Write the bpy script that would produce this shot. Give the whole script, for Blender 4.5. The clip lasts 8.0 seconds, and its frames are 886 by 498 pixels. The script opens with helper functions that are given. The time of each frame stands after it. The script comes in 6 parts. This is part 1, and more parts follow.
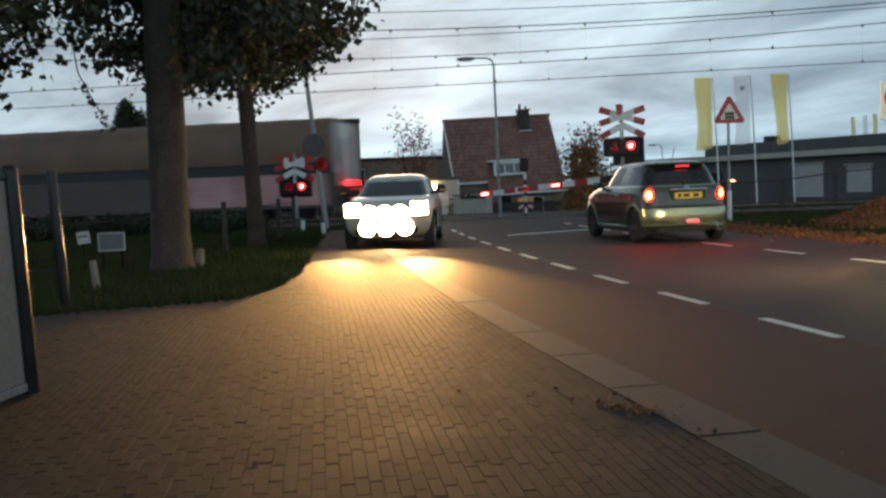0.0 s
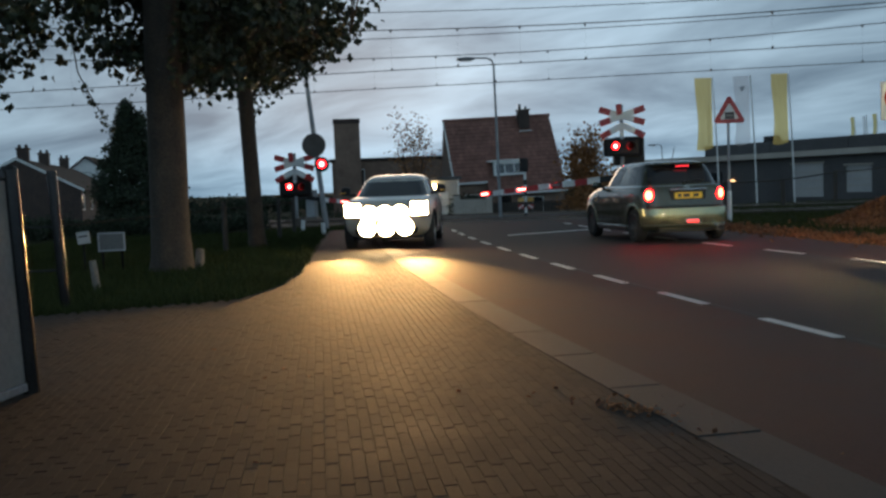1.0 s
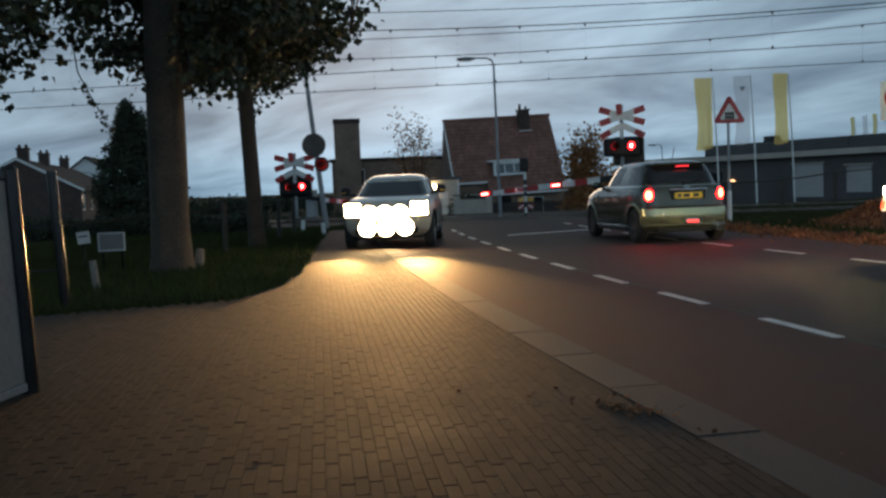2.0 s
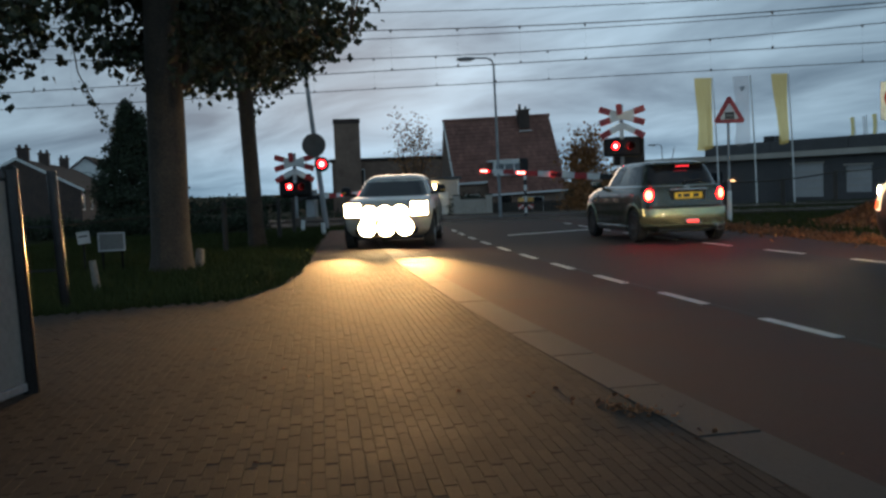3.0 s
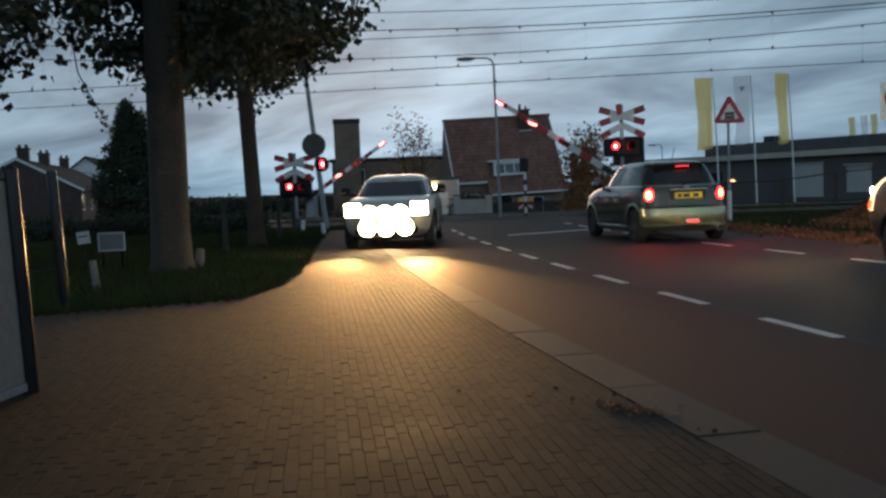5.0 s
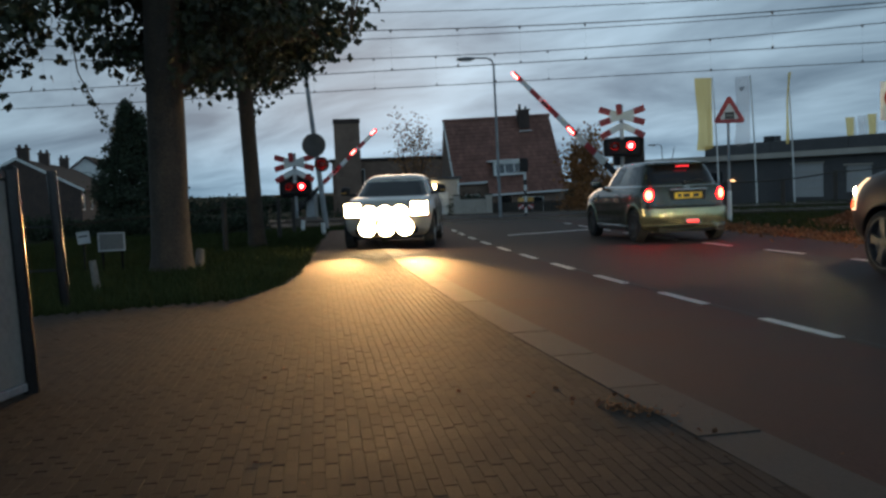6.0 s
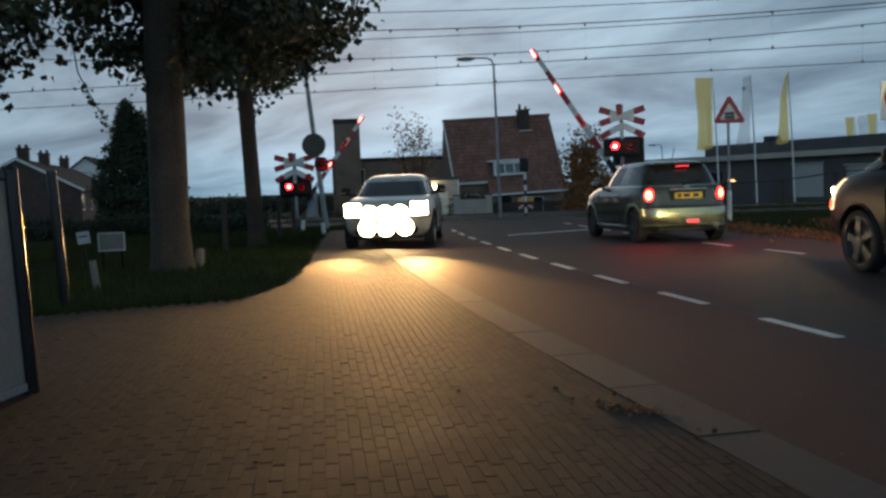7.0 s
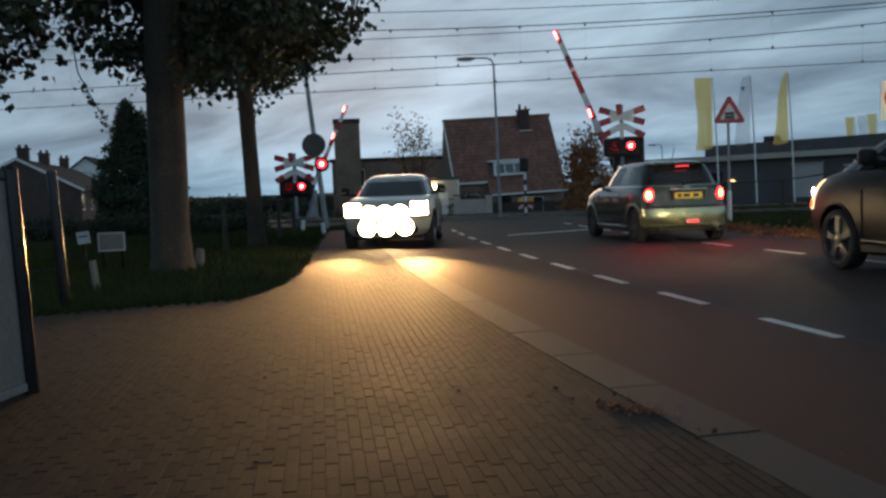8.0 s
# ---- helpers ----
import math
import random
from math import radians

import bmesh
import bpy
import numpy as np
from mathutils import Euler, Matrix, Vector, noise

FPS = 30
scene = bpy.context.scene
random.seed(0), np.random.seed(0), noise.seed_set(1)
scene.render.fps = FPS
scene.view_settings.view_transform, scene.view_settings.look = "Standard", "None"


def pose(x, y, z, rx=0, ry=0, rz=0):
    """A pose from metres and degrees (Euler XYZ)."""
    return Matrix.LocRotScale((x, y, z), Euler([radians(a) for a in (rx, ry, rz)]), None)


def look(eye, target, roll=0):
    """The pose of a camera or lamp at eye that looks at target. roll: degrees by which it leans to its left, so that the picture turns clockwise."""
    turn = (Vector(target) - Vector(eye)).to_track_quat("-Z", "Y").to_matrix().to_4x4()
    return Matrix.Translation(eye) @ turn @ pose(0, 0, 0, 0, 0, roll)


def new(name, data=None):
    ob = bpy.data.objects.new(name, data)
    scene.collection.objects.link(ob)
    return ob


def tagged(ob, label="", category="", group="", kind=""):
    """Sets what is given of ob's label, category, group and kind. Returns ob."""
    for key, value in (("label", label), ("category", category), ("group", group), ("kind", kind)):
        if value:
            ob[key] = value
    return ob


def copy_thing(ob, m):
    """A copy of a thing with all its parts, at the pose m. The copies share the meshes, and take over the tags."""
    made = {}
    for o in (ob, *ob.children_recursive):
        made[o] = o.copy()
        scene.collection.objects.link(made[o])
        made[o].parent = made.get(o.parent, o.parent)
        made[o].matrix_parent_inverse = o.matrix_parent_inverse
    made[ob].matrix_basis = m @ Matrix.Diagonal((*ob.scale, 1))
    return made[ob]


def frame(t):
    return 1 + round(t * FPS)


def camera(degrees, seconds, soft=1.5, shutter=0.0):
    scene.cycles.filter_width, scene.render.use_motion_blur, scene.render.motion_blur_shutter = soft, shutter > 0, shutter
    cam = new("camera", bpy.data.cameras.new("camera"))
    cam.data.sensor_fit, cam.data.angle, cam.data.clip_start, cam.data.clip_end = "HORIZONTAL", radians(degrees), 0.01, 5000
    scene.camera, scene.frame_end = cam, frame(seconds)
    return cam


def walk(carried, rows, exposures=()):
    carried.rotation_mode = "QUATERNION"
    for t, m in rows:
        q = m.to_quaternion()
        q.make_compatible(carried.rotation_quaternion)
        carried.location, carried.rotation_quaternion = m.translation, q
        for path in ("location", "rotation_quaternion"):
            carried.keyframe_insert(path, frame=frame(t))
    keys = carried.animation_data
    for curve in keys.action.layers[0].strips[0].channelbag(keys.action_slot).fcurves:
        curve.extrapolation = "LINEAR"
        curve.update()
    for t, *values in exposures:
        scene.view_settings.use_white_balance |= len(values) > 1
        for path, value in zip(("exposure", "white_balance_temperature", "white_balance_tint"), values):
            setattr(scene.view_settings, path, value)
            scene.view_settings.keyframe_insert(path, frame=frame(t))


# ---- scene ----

# camera: it stands still beside the road
cam = camera(50.83, 8.0, soft=2.7, shutter=0.6)
EYE = Vector((0.0, 0.0, 1.11))
VIEW = look(EYE, EYE + Vector((0.0, math.cos(radians(3.745)), -math.sin(radians(3.745)))), -2.18)
walk(cam, [(0.0, VIEW), (8.0, VIEW)],
     exposures=[(0.0, 0.85, 7500, 12), (0.2, 0.65, 7300, 12), (0.4, 0.43, 6950, 11), (0.8, 0.33, 6750, 11), (1.6, 0.25, 6700, 11), (8.0, 0.25, 6700, 11)])

# ---- world and sun: overcast evening sky ----
world = bpy.data.worlds.new("evening_sky")
scene.world = world
world.use_nodes = True


def link(tree, a, b):
    tree.links.new(a, b)


def build_sky():
    tree = world.node_tree
    tree.nodes.clear()
    out = tree.nodes.new("ShaderNodeOutputWorld")
    bg = tree.nodes.new("ShaderNodeBackground")
    bg.inputs["Strength"].default_value = 0.1
    sky = tree.nodes.new("ShaderNodeTexSky")
    sky.sky_type = "NISHITA"
    sky.sun_disc = False
    sky.sun_elevation = radians(2.5)
    sky.sun_rotation = radians(-4)
    sky.dust_density = 6.0
    coord = tree.nodes.new("ShaderNodeTexCoord")
    sep = tree.nodes.new("ShaderNodeSeparateXYZ")
    link(tree, coord.outputs["Generated"], sep.inputs[0])
    lift = tree.nodes.new("ShaderNodeMath")
    lift.operation = "MAXIMUM"
    link(tree, sep.outputs["Z"], lift.inputs[0])
    lift.inputs[1].default_value = 0.0
    up = tree.nodes.new("ShaderNodeMath")
    up.operation = "ADD"
    link(tree, lift.outputs[0], up.inputs[0])
    up.inputs[1].default_value = 0.22
    # the direction laid on a flat cloud deck, so that the clouds close up towards the horizon
    flat = tree.nodes.new("ShaderNodeVectorMath")
    flat.operation = "DIVIDE"
    link(tree, coord.outputs["Generated"], flat.inputs[0])
    comb = tree.nodes.new("ShaderNodeCombineXYZ")
    for i in range(3):
        link(tree, up.outputs[0], comb.inputs[i])
    link(tree, comb.outputs[0], flat.inputs[1])
    mapping = tree.nodes.new("ShaderNodeMapping")
    mapping.inputs["Scale"].default_value = (0.8, 1.25, 0.0)
    turned = tree.nodes.new("ShaderNodeMapping")
    turned.inputs["Rotation"].default_value = (0, 0, radians(-148))
    link(tree, flat.outputs[0], turned.inputs["Vector"])
    link(tree, turned.outputs[0], mapping.inputs["Vector"])
    big = tree.nodes.new("ShaderNodeTexNoise")
    big.inputs["Scale"].default_value = 1.7
    big.inputs["Detail"].default_value = 7
    big.inputs["Roughness"].default_value = 0.55
    big.inputs["Distortion"].default_value = 0.5
    link(tree, mapping.outputs[0], big.inputs["Vector"])
    ramp = tree.nodes.new("ShaderNodeValToRGB")
    ramp.color_ramp.elements[0].position = 0.33
    ramp.color_ramp.elements[0].color = (1.24, 2.15, 3.08, 1)
    ramp.color_ramp.elements[1].position = 0.68
    ramp.color_ramp.elements[1].color = (3.4, 5.12, 6.6, 1)
    link(tree, big.outputs["Fac"], ramp.inputs["Fac"])
    mix = tree.nodes.new("ShaderNodeMixRGB")
    mix.inputs["Fac"].default_value = 0.93
    link(tree, sky.outputs["Color"], mix.inputs["Color1"])
    # evening: heavy cloud overhead and to both sides; brightened behind the camera as fill
    high = tree.nodes.new("ShaderNodeMapRange")
    high.interpolation_type = "SMOOTHSTEP"
    high.inputs["From Min"].default_value = 0.2
    high.inputs["From Max"].default_value = 0.8
    high.inputs["To Min"].default_value = 1.0
    high.inputs["To Max"].default_value = 0.22
    link(tree, sep.outputs["Z"], high.inputs["Value"])
    toward = tree.nodes.new("ShaderNodeMapRange")
    toward.inputs["From Min"].default_value = -1.0
    toward.inputs["From Max"].default_value = 0.9
    toward.inputs["To Min"].default_value = 1.7
    toward.inputs["To Max"].default_value = 1.0
    link(tree, sep.outputs["Y"], toward.inputs["Value"])
    across = tree.nodes.new("ShaderNodeMapRange")
    across.interpolation_type = "SMOOTHSTEP"
    across.inputs["From Min"].default_value = -0.5
    across.inputs["From Max"].default_value = 0.05
    across.inputs["To Min"].default_value = 0.78
    across.inputs["To Max"].default_value = 1.25
    link(tree, sep.outputs["X"], across.inputs["Value"])
    wide = tree.nodes.new("ShaderNodeMath")
    wide.operation = "MULTIPLY"
    link(tree, across.outputs[0], wide.inputs[0])
    east = tree.nodes.new("ShaderNodeMapRange")
    east.interpolation_type = "SMOOTHSTEP"
    east.inputs["From Min"].default_value = 0.0
    east.inputs["From Max"].default_value = 0.45
    east.inputs["To Min"].default_value = 1.0
    east.inputs["To Max"].default_value = 0.66
    link(tree, sep.outputs["X"], east.inputs["Value"])
    both = tree.nodes.new("ShaderNodeMath")
    both.operation = "MULTIPLY"
    link(tree, east.outputs[0], both.inputs[0])
    link(tree, toward.outputs[0], both.inputs[1])
    link(tree, both.outputs[0], wide.inputs[1])
    fade = tree.nodes.new("ShaderNodeMath")
    fade.operation = "MULTIPLY"
    link(tree, high.outputs[0], fade.inputs[0])
    link(tree, wide.outputs[0], fade.inputs[1])
    dim = tree.nodes.new("ShaderNodeVectorMath")
    dim.operation = "SCALE"
    link(tree, ramp.outputs["Color"], dim.inputs[0])
    link(tree, fade.outputs[0], dim.inputs["Scale"])
    link(tree, dim.outputs[0], mix.inputs["Color2"])
    link(tree, mix.outputs[0], bg.inputs["Color"])
    link(tree, bg.outputs[0], out.inputs["Surface"])


build_sky()
sun = new("sun", bpy.data.lights.new("sun", "SUN"))
sun.data.energy = 0.3
sun.data.angle = radians(20)
sun.data.color = (1.0, 0.72, 0.45)
sun.matrix_world = look((-2.1, 30, 2.0), (0, 0, 0))

# ---- materials ----


def principled(name):
    m = bpy.data.materials.new(name)
    m.use_nodes = True
    return m, m.node_tree, m.node_tree.nodes["Principled BSDF"]


def surface(name, dark, light, scale=4.0, fine=40.0, rough=0.7, metal=0.0, bump=0.2, vary=0.0, spec=0.5, coords="Position", coat=0.0, rough_var=0.12):
    """Two-scale mottled surface: broad stains and fine grain, with relief; vary adds a shade per piece."""
    m, tree, bsdf = principled(name)
    if coords == "Position":
        geo = tree.nodes.new("ShaderNodeNewGeometry")
        vec = geo.outputs["Position"]
    else:
        tc = tree.nodes.new("ShaderNodeTexCoord")
        vec = tc.outputs["Object"]
    n1 = tree.nodes.new("ShaderNodeTexNoise")
    n1.inputs["Scale"].default_value = scale
    n1.inputs["Detail"].default_value = 5
    n2 = tree.nodes.new("ShaderNodeTexNoise")
    n2.inputs["Scale"].default_value = fine
    n2.inputs["Detail"].default_value = 4
    for n in (n1, n2):
        link(tree, vec, n.inputs["Vector"])
    add = tree.nodes.new("ShaderNodeMath")
    add.operation = "MULTIPLY_ADD"
    link(tree, n2.outputs["Fac"], add.inputs[0])
    add.inputs[1].default_value = 0.5
    half = tree.nodes.new("ShaderNodeMath")
    half.operation = "MULTIPLY"
    half.inputs[1].default_value = 0.5
    link(tree, n1.outputs["Fac"], half.inputs[0])
    link(tree, half.outputs[0], add.inputs[2])
    ramp = tree.nodes.new("ShaderNodeValToRGB")
    ramp.color_ramp.elements[0].position = 0.34
    ramp.color_ramp.elements[0].color = (*dark, 1)
    ramp.color_ramp.elements[1].position = 0.66
    ramp.color_ramp.elements[1].color = (*light, 1)
    link(tree, add.outputs[0], ramp.inputs["Fac"])
    colour = ramp.outputs["Color"]
    if vary:
        info = tree.nodes.new("ShaderNodeObjectInfo")
        isle = tree.nodes.new("ShaderNodeNewGeometry")
        summed = tree.nodes.new("ShaderNodeMath")
        summed.operation = "ADD"
        link(tree, info.outputs["Random"], summed.inputs[0])
        link(tree, isle.outputs["Random Per Island"], summed.inputs[1])
        frac = tree.nodes.new("ShaderNodeMath")
        frac.operation = "FRACT"
        link(tree, summed.outputs[0], frac.inputs[0])
        rng = tree.nodes.new("ShaderNodeMapRange")
        rng.inputs["To Min"].default_value = 1.0 - vary
        rng.inputs["To Max"].default_value = 1.0 + vary
        link(tree, frac.outputs[0], rng.inputs["Value"])
        hsv = tree.nodes.new("ShaderNodeHueSaturation")
        link(tree, rng.outputs[0], hsv.inputs["Value"])
        link(tree, colour, hsv.inputs["Color"])
        colour = hsv.outputs["Color"]
    link(tree, colour, bsdf.inputs["Base Color"])
    rr = tree.nodes.new("ShaderNodeMapRange")
    rr.inputs["To Min"].default_value = max(0.02, rough - rough_var)
    rr.inputs["To Max"].default_value = min(1.0, rough + rough_var)
    link(tree, n1.outputs["Fac"], rr.inputs["Value"])
    link(tree, rr.outputs[0], bsdf.inputs["Roughness"])
    bsdf.inputs["Metallic"].default_value = metal
    bsdf.inputs["Specular IOR Level"].default_value = spec
    bsdf.inputs["Coat Weight"].default_value = coat
    if bump:
        b = tree.nodes.new("ShaderNodeBump")
        b.inputs["Strength"].default_value = bump
        b.inputs["Distance"].default_value = 0.01
        link(tree, n2.outputs["Fac"], b.inputs["Height"])
        link(tree, b.outputs[0], bsdf.inputs["Normal"])
    return m


def glow(name, colour, strength):
    m = bpy.data.materials.new(name)
    m.use_nodes = True
    tree = m.node_tree
    tree.nodes.clear()
    out = tree.nodes.new("ShaderNodeOutputMaterial")
    e = tree.nodes.new("ShaderNodeEmission")
    e.inputs["Color"].default_value = (*colour, 1)
    e.inputs["Strength"].default_value = strength
    link(tree, e.outputs[0], out.inputs["Surface"])
    return m


def clear_glass(name, tint=(0.03, 0.035, 0.04), rough=0.04):
    m, tree, bsdf = principled(name)
    bsdf.inputs["Base Color"].default_value = (*tint, 1)
    bsdf.inputs["Roughness"].default_value = rough
    bsdf.inputs["Specular IOR Level"].default_value = 0.8
    return m


ASPHALT = surface("asphalt", (0.0155, 0.0114, 0.0103), (0.047, 0.0365, 0.0335), 1.3, 55, 0.75, bump=0.5, spec=0.28)
RED_ASPHALT = surface("red_asphalt", (0.029, 0.0105, 0.0078), (0.070, 0.027, 0.0215), 1.3, 55, 0.75, bump=0.5, spec=0.28)
BITUMEN = surface("bitumen", (0.006, 0.005, 0.005), (0.014, 0.012, 0.012), 3.0, 60, 0.6, bump=0.2, spec=0.25)
LINE_PAINT = surface("line_paint", (0.46, 0.45, 0.43), (0.74, 0.73, 0.70), 6, 60, 0.6, bump=0.15)
CONCRETE = surface("concrete", (0.075, 0.064, 0.053), (0.14, 0.12, 0.10), 2.5, 70, 0.75, bump=0.3, vary=0.12)
BRICK_PAVER = surface("brick_paver", (0.0235, 0.0155, 0.0113), (0.0485, 0.0325, 0.024), 2.0, 80, 0.8, bump=0.15, vary=0.24, spec=0.22)
SAND_BED = surface("sand_bed", (0.028, 0.019, 0.013), (0.05, 0.036, 0.025), 3.0, 120, 0.95, bump=0.6)
SOIL = surface("soil", (0.02, 0.02, 0.012), (0.042, 0.042, 0.022), 0.5, 18, 0.95, bump=0.8, spec=0.05)
GRASS = surface("grass", (0.026, 0.036, 0.012), (0.058, 0.068, 0.026), 0.6, 30, 0.85, bump=0.0, vary=0.2, spec=0.04)
LITTER = surface("leaf_litter", (0.12, 0.042, 0.018), (0.27, 0.115, 0.045), 5.0, 40, 0.75, bump=0.0, vary=0.45)
BARK = surface("bark", (0.026, 0.019, 0.014), (0.068, 0.05, 0.037), 3.5, 28, 0.9, bump=0.9)
LEAF = surface("leaf", (0.011, 0.016, 0.006), (0.026, 0.036, 0.012), 1.2, 25, 0.6, bump=0.0, vary=0.35)
AUTUMN_LEAF = surface("autumn_leaf", (0.16, 0.06, 0.018), (0.32, 0.14, 0.045), 1.2, 25, 0.7, bump=0.0, vary=0.35)
NEEDLE = surface("needle", (0.010, 0.018, 0.008), (0.03, 0.045, 0.02), 1.5, 25, 0.8, bump=0.0, vary=0.3)
STEEL = surface("galvanised_steel", (0.20, 0.21, 0.22), (0.34, 0.35, 0.36), 3, 50, 0.5, metal=0.6, bump=0.1)
DARK_WOOD = surface("dark_stained_wood", (0.022, 0.018, 0.015), (0.06, 0.05, 0.042), 2.5, 30, 0.8, bump=0.4)
DARK_STEEL = surface("dark_painted_steel", (0.010, 0.009, 0.009), (0.022, 0.019, 0.018), 3, 50, 0.2, bump=0.02, spec=0.3, rough_var=0.06)
BLACK = surface("black_plastic", (0.010, 0.010, 0.011), (0.022, 0.022, 0.023), 5, 80, 0.5, bump=0.1, spec=0.25, coords="Object")
RUBBER = surface("rubber", (0.012, 0.012, 0.012), (0.028, 0.027, 0.026), 8, 90, 0.8, bump=0.3, coords="Object")
SIGN_WHITE = surface("sign_white", (0.62, 0.62, 0.60), (0.8, 0.8, 0.78), 5, 40, 0.45, bump=0.03, coords="Object")
SIGN_RED = surface("sign_red", (0.32, 0.016, 0.018), (0.45, 0.03, 0.03), 5, 40, 0.45, bump=0.03, coords="Object")
SIGN_BLACK = surface("sign_black", (0.012, 0.012, 0.012), (0.03, 0.03, 0.03), 5, 40, 0.5, bump=0.03, coords="Object")
SIGN_GREY = surface("sign_back", (0.06, 0.057, 0.055), (0.1, 0.095, 0.092), 5, 40, 0.5, metal=0.2, bump=0.05)
PANEL_GREY = surface("grey_panel", (0.13, 0.12, 0.11), (0.2, 0.185, 0.17), 1.6, 30, 0.5, bump=0.06)
ORANGE = surface("reflector_orange", (0.6, 0.3, 0.06), (0.85, 0.5, 0.14), 5, 40, 0.35, bump=0.03)
ROOF_TILE = surface("red_roof_tile", (0.14, 0.062, 0.045), (0.28, 0.13, 0.10), 1.0, 14, 0.8, bump=0.5, vary=0.18)
DARK_TILE = surface("dark_roof_tile", (0.03, 0.024, 0.023), (0.065, 0.054, 0.05), 1.0, 14, 0.85, bump=0.5, vary=0.2, spec=0.12)
DARK_BRICK = surface("dark_brick", (0.032, 0.022, 0.019), (0.082, 0.054, 0.044), 1.5, 12, 0.85, bump=0.4)
HOUSE_BRICK = surface("house_brick", (0.12, 0.075, 0.055), (0.24, 0.16, 0.12), 1.5, 12, 0.85, bump=0.4)
WHITE_PAINT = surface("white_paint", (0.55, 0.55, 0.53), (0.78, 0.78, 0.76), 1.5, 20, 0.5, bump=0.05)
BEIGE_PAINT = surface("beige_fascia", (0.36, 0.31, 0.26), (0.5, 0.45, 0.39), 0.8, 12, 0.6, bump=0.05)
CLADDING = surface("dark_cladding", (0.045, 0.043, 0.045), (0.09, 0.085, 0.085), 0.4, 8, 0.55, bump=0.1)
PALE_PANEL = surface("pale_panel", (0.36, 0.35, 0.35), (0.48, 0.47, 0.46), 0.5, 10, 0.5, bump=0.05)
PANE = clear_glass("window_pane", (0.02, 0.022, 0.026), 0.03)
YELLOW_CLOTH = surface("yellow_cloth", (0.88, 0.70, 0.30), (0.95, 0.80, 0.40), 1.2, 60, 0.85, bump=0.1, coords="Object")
WHITE_CLOTH = surface("white_cloth", (0.62, 0.66, 0.71), (0.74, 0.77, 0.81), 1.2, 60, 0.85, bump=0.1, coords="Object")


def let_light_through(m, share, open_weave, tint):
    """Thin open-weave cloth: part of the light is scattered to the other side, part passes straight between the threads."""
    tree = m.node_tree
    bsdf = tree.nodes["Principled BSDF"]
    thin = tree.nodes.new("ShaderNodeBsdfTranslucent")
    link(tree, bsdf.inputs["Base Color"].links[0].from_socket, thin.inputs["Color"])
    both = tree.nodes.new("ShaderNodeMixShader")
    both.inputs[0].default_value = share
    link(tree, bsdf.outputs[0], both.inputs[1])
    link(tree, thin.outputs[0], both.inputs[2])
    clear = tree.nodes.new("ShaderNodeBsdfTransparent")
    clear.inputs["Color"].default_value = (*tint, 1)
    weave = tree.nodes.new("ShaderNodeMixShader")
    weave.inputs[0].default_value = open_weave
    link(tree, both.outputs[0], weave.inputs[1])
    link(tree, clear.outputs[0], weave.inputs[2])
    link(tree, weave.outputs[0], tree.nodes["Material Output"].inputs["Surface"])


KERB_STONE = surface("kerb_stone", (0.033, 0.0235, 0.0178), (0.059, 0.0435, 0.034), 2.5, 70, 0.75, bump=0.3, vary=0.06)
let_light_through(YELLOW_CLOTH, 0.7, 0.62, (1.0, 0.93, 0.68))
let_light_through(WHITE_CLOTH, 0.75, 0.74, (1.0, 1.0, 1.0))
GREY_CLOTH = surface("grey_mark", (0.2, 0.21, 0.23), (0.28, 0.29, 0.31), 1.2, 60, 0.85, bump=0.1, coords="Object")
WOOD = surface("weathered_wood", (0.10, 0.085, 0.07), (0.24, 0.21, 0.18), 2.5, 30, 0.85, bump=0.5)
BALLAST = surface("ballast", (0.022, 0.018, 0.014), (0.055, 0.045, 0.037), 1.2, 22, 0.95, bump=1.0, spec=0.1)
RAIL = surface("rail_steel", (0.09, 0.06, 0.045), (0.2, 0.16, 0.14), 2, 40, 0.45, metal=0.7, bump=0.1)
WIRE = surface("wire", (0.02, 0.02, 0.022), (0.04, 0.04, 0.042), 2, 40, 0.5, metal=0.4, bump=0.0)
TANK_BROWN = surface("wagon_brown", (0.11, 0.06, 0.036), (0.19, 0.112, 0.072), 0.6, 9, 0.65, bump=0.2, coords="Object")
WAGON_PALE = surface("wagon_sill", (0.042, 0.031, 0.025), (0.09, 0.07, 0.058), 0.5, 7, 0.65, bump=0.15, coords="Object")
GRAFFITI = surface("graffiti_pink", (0.36, 0.14, 0.14), (0.55, 0.32, 0.30), 0.8, 5, 0.6, bump=0.1, coords="Object")
HATCH_PAINT = surface("hatch_paint", (0.034, 0.040, 0.026), (0.048, 0.056, 0.037), 1.0, 60, 0.24, metal=0.45, bump=0.0, coords="Object", coat=0.8, rough_var=0.05)
# body paint lightened for bumper and arches, where headlamp light glints
HATCH_HIGHLIGHT = surface("hatch_highlight_paint", (0.27, 0.28, 0.17), (0.35, 0.36, 0.23), 1.0, 60, 0.25, metal=0.75, bump=0.0, coords="Object", coat=0.7, rough_var=0.05)
SUV_PAINT = surface("suv_paint", (0.0105, 0.0122, 0.0150), (0.017, 0.0195, 0.0235), 1.0, 60, 0.34, metal=0.0, bump=0.0, spec=0.16, coords="Object", coat=0.0, rough_var=0.05)
PALE_PAINT = surface("pale_car_paint", (0.5, 0.47, 0.4), (0.62, 0.58, 0.5), 1.0, 60, 0.3, metal=0.1, bump=0.0, coords="Object", coat=0.8, rough_var=0.05)
CHROME = surface("chrome", (0.6, 0.6, 0.6), (0.72, 0.72, 0.72), 3, 40, 0.12, metal=1.0, bump=0.0, coords="Object", rough_var=0.04)
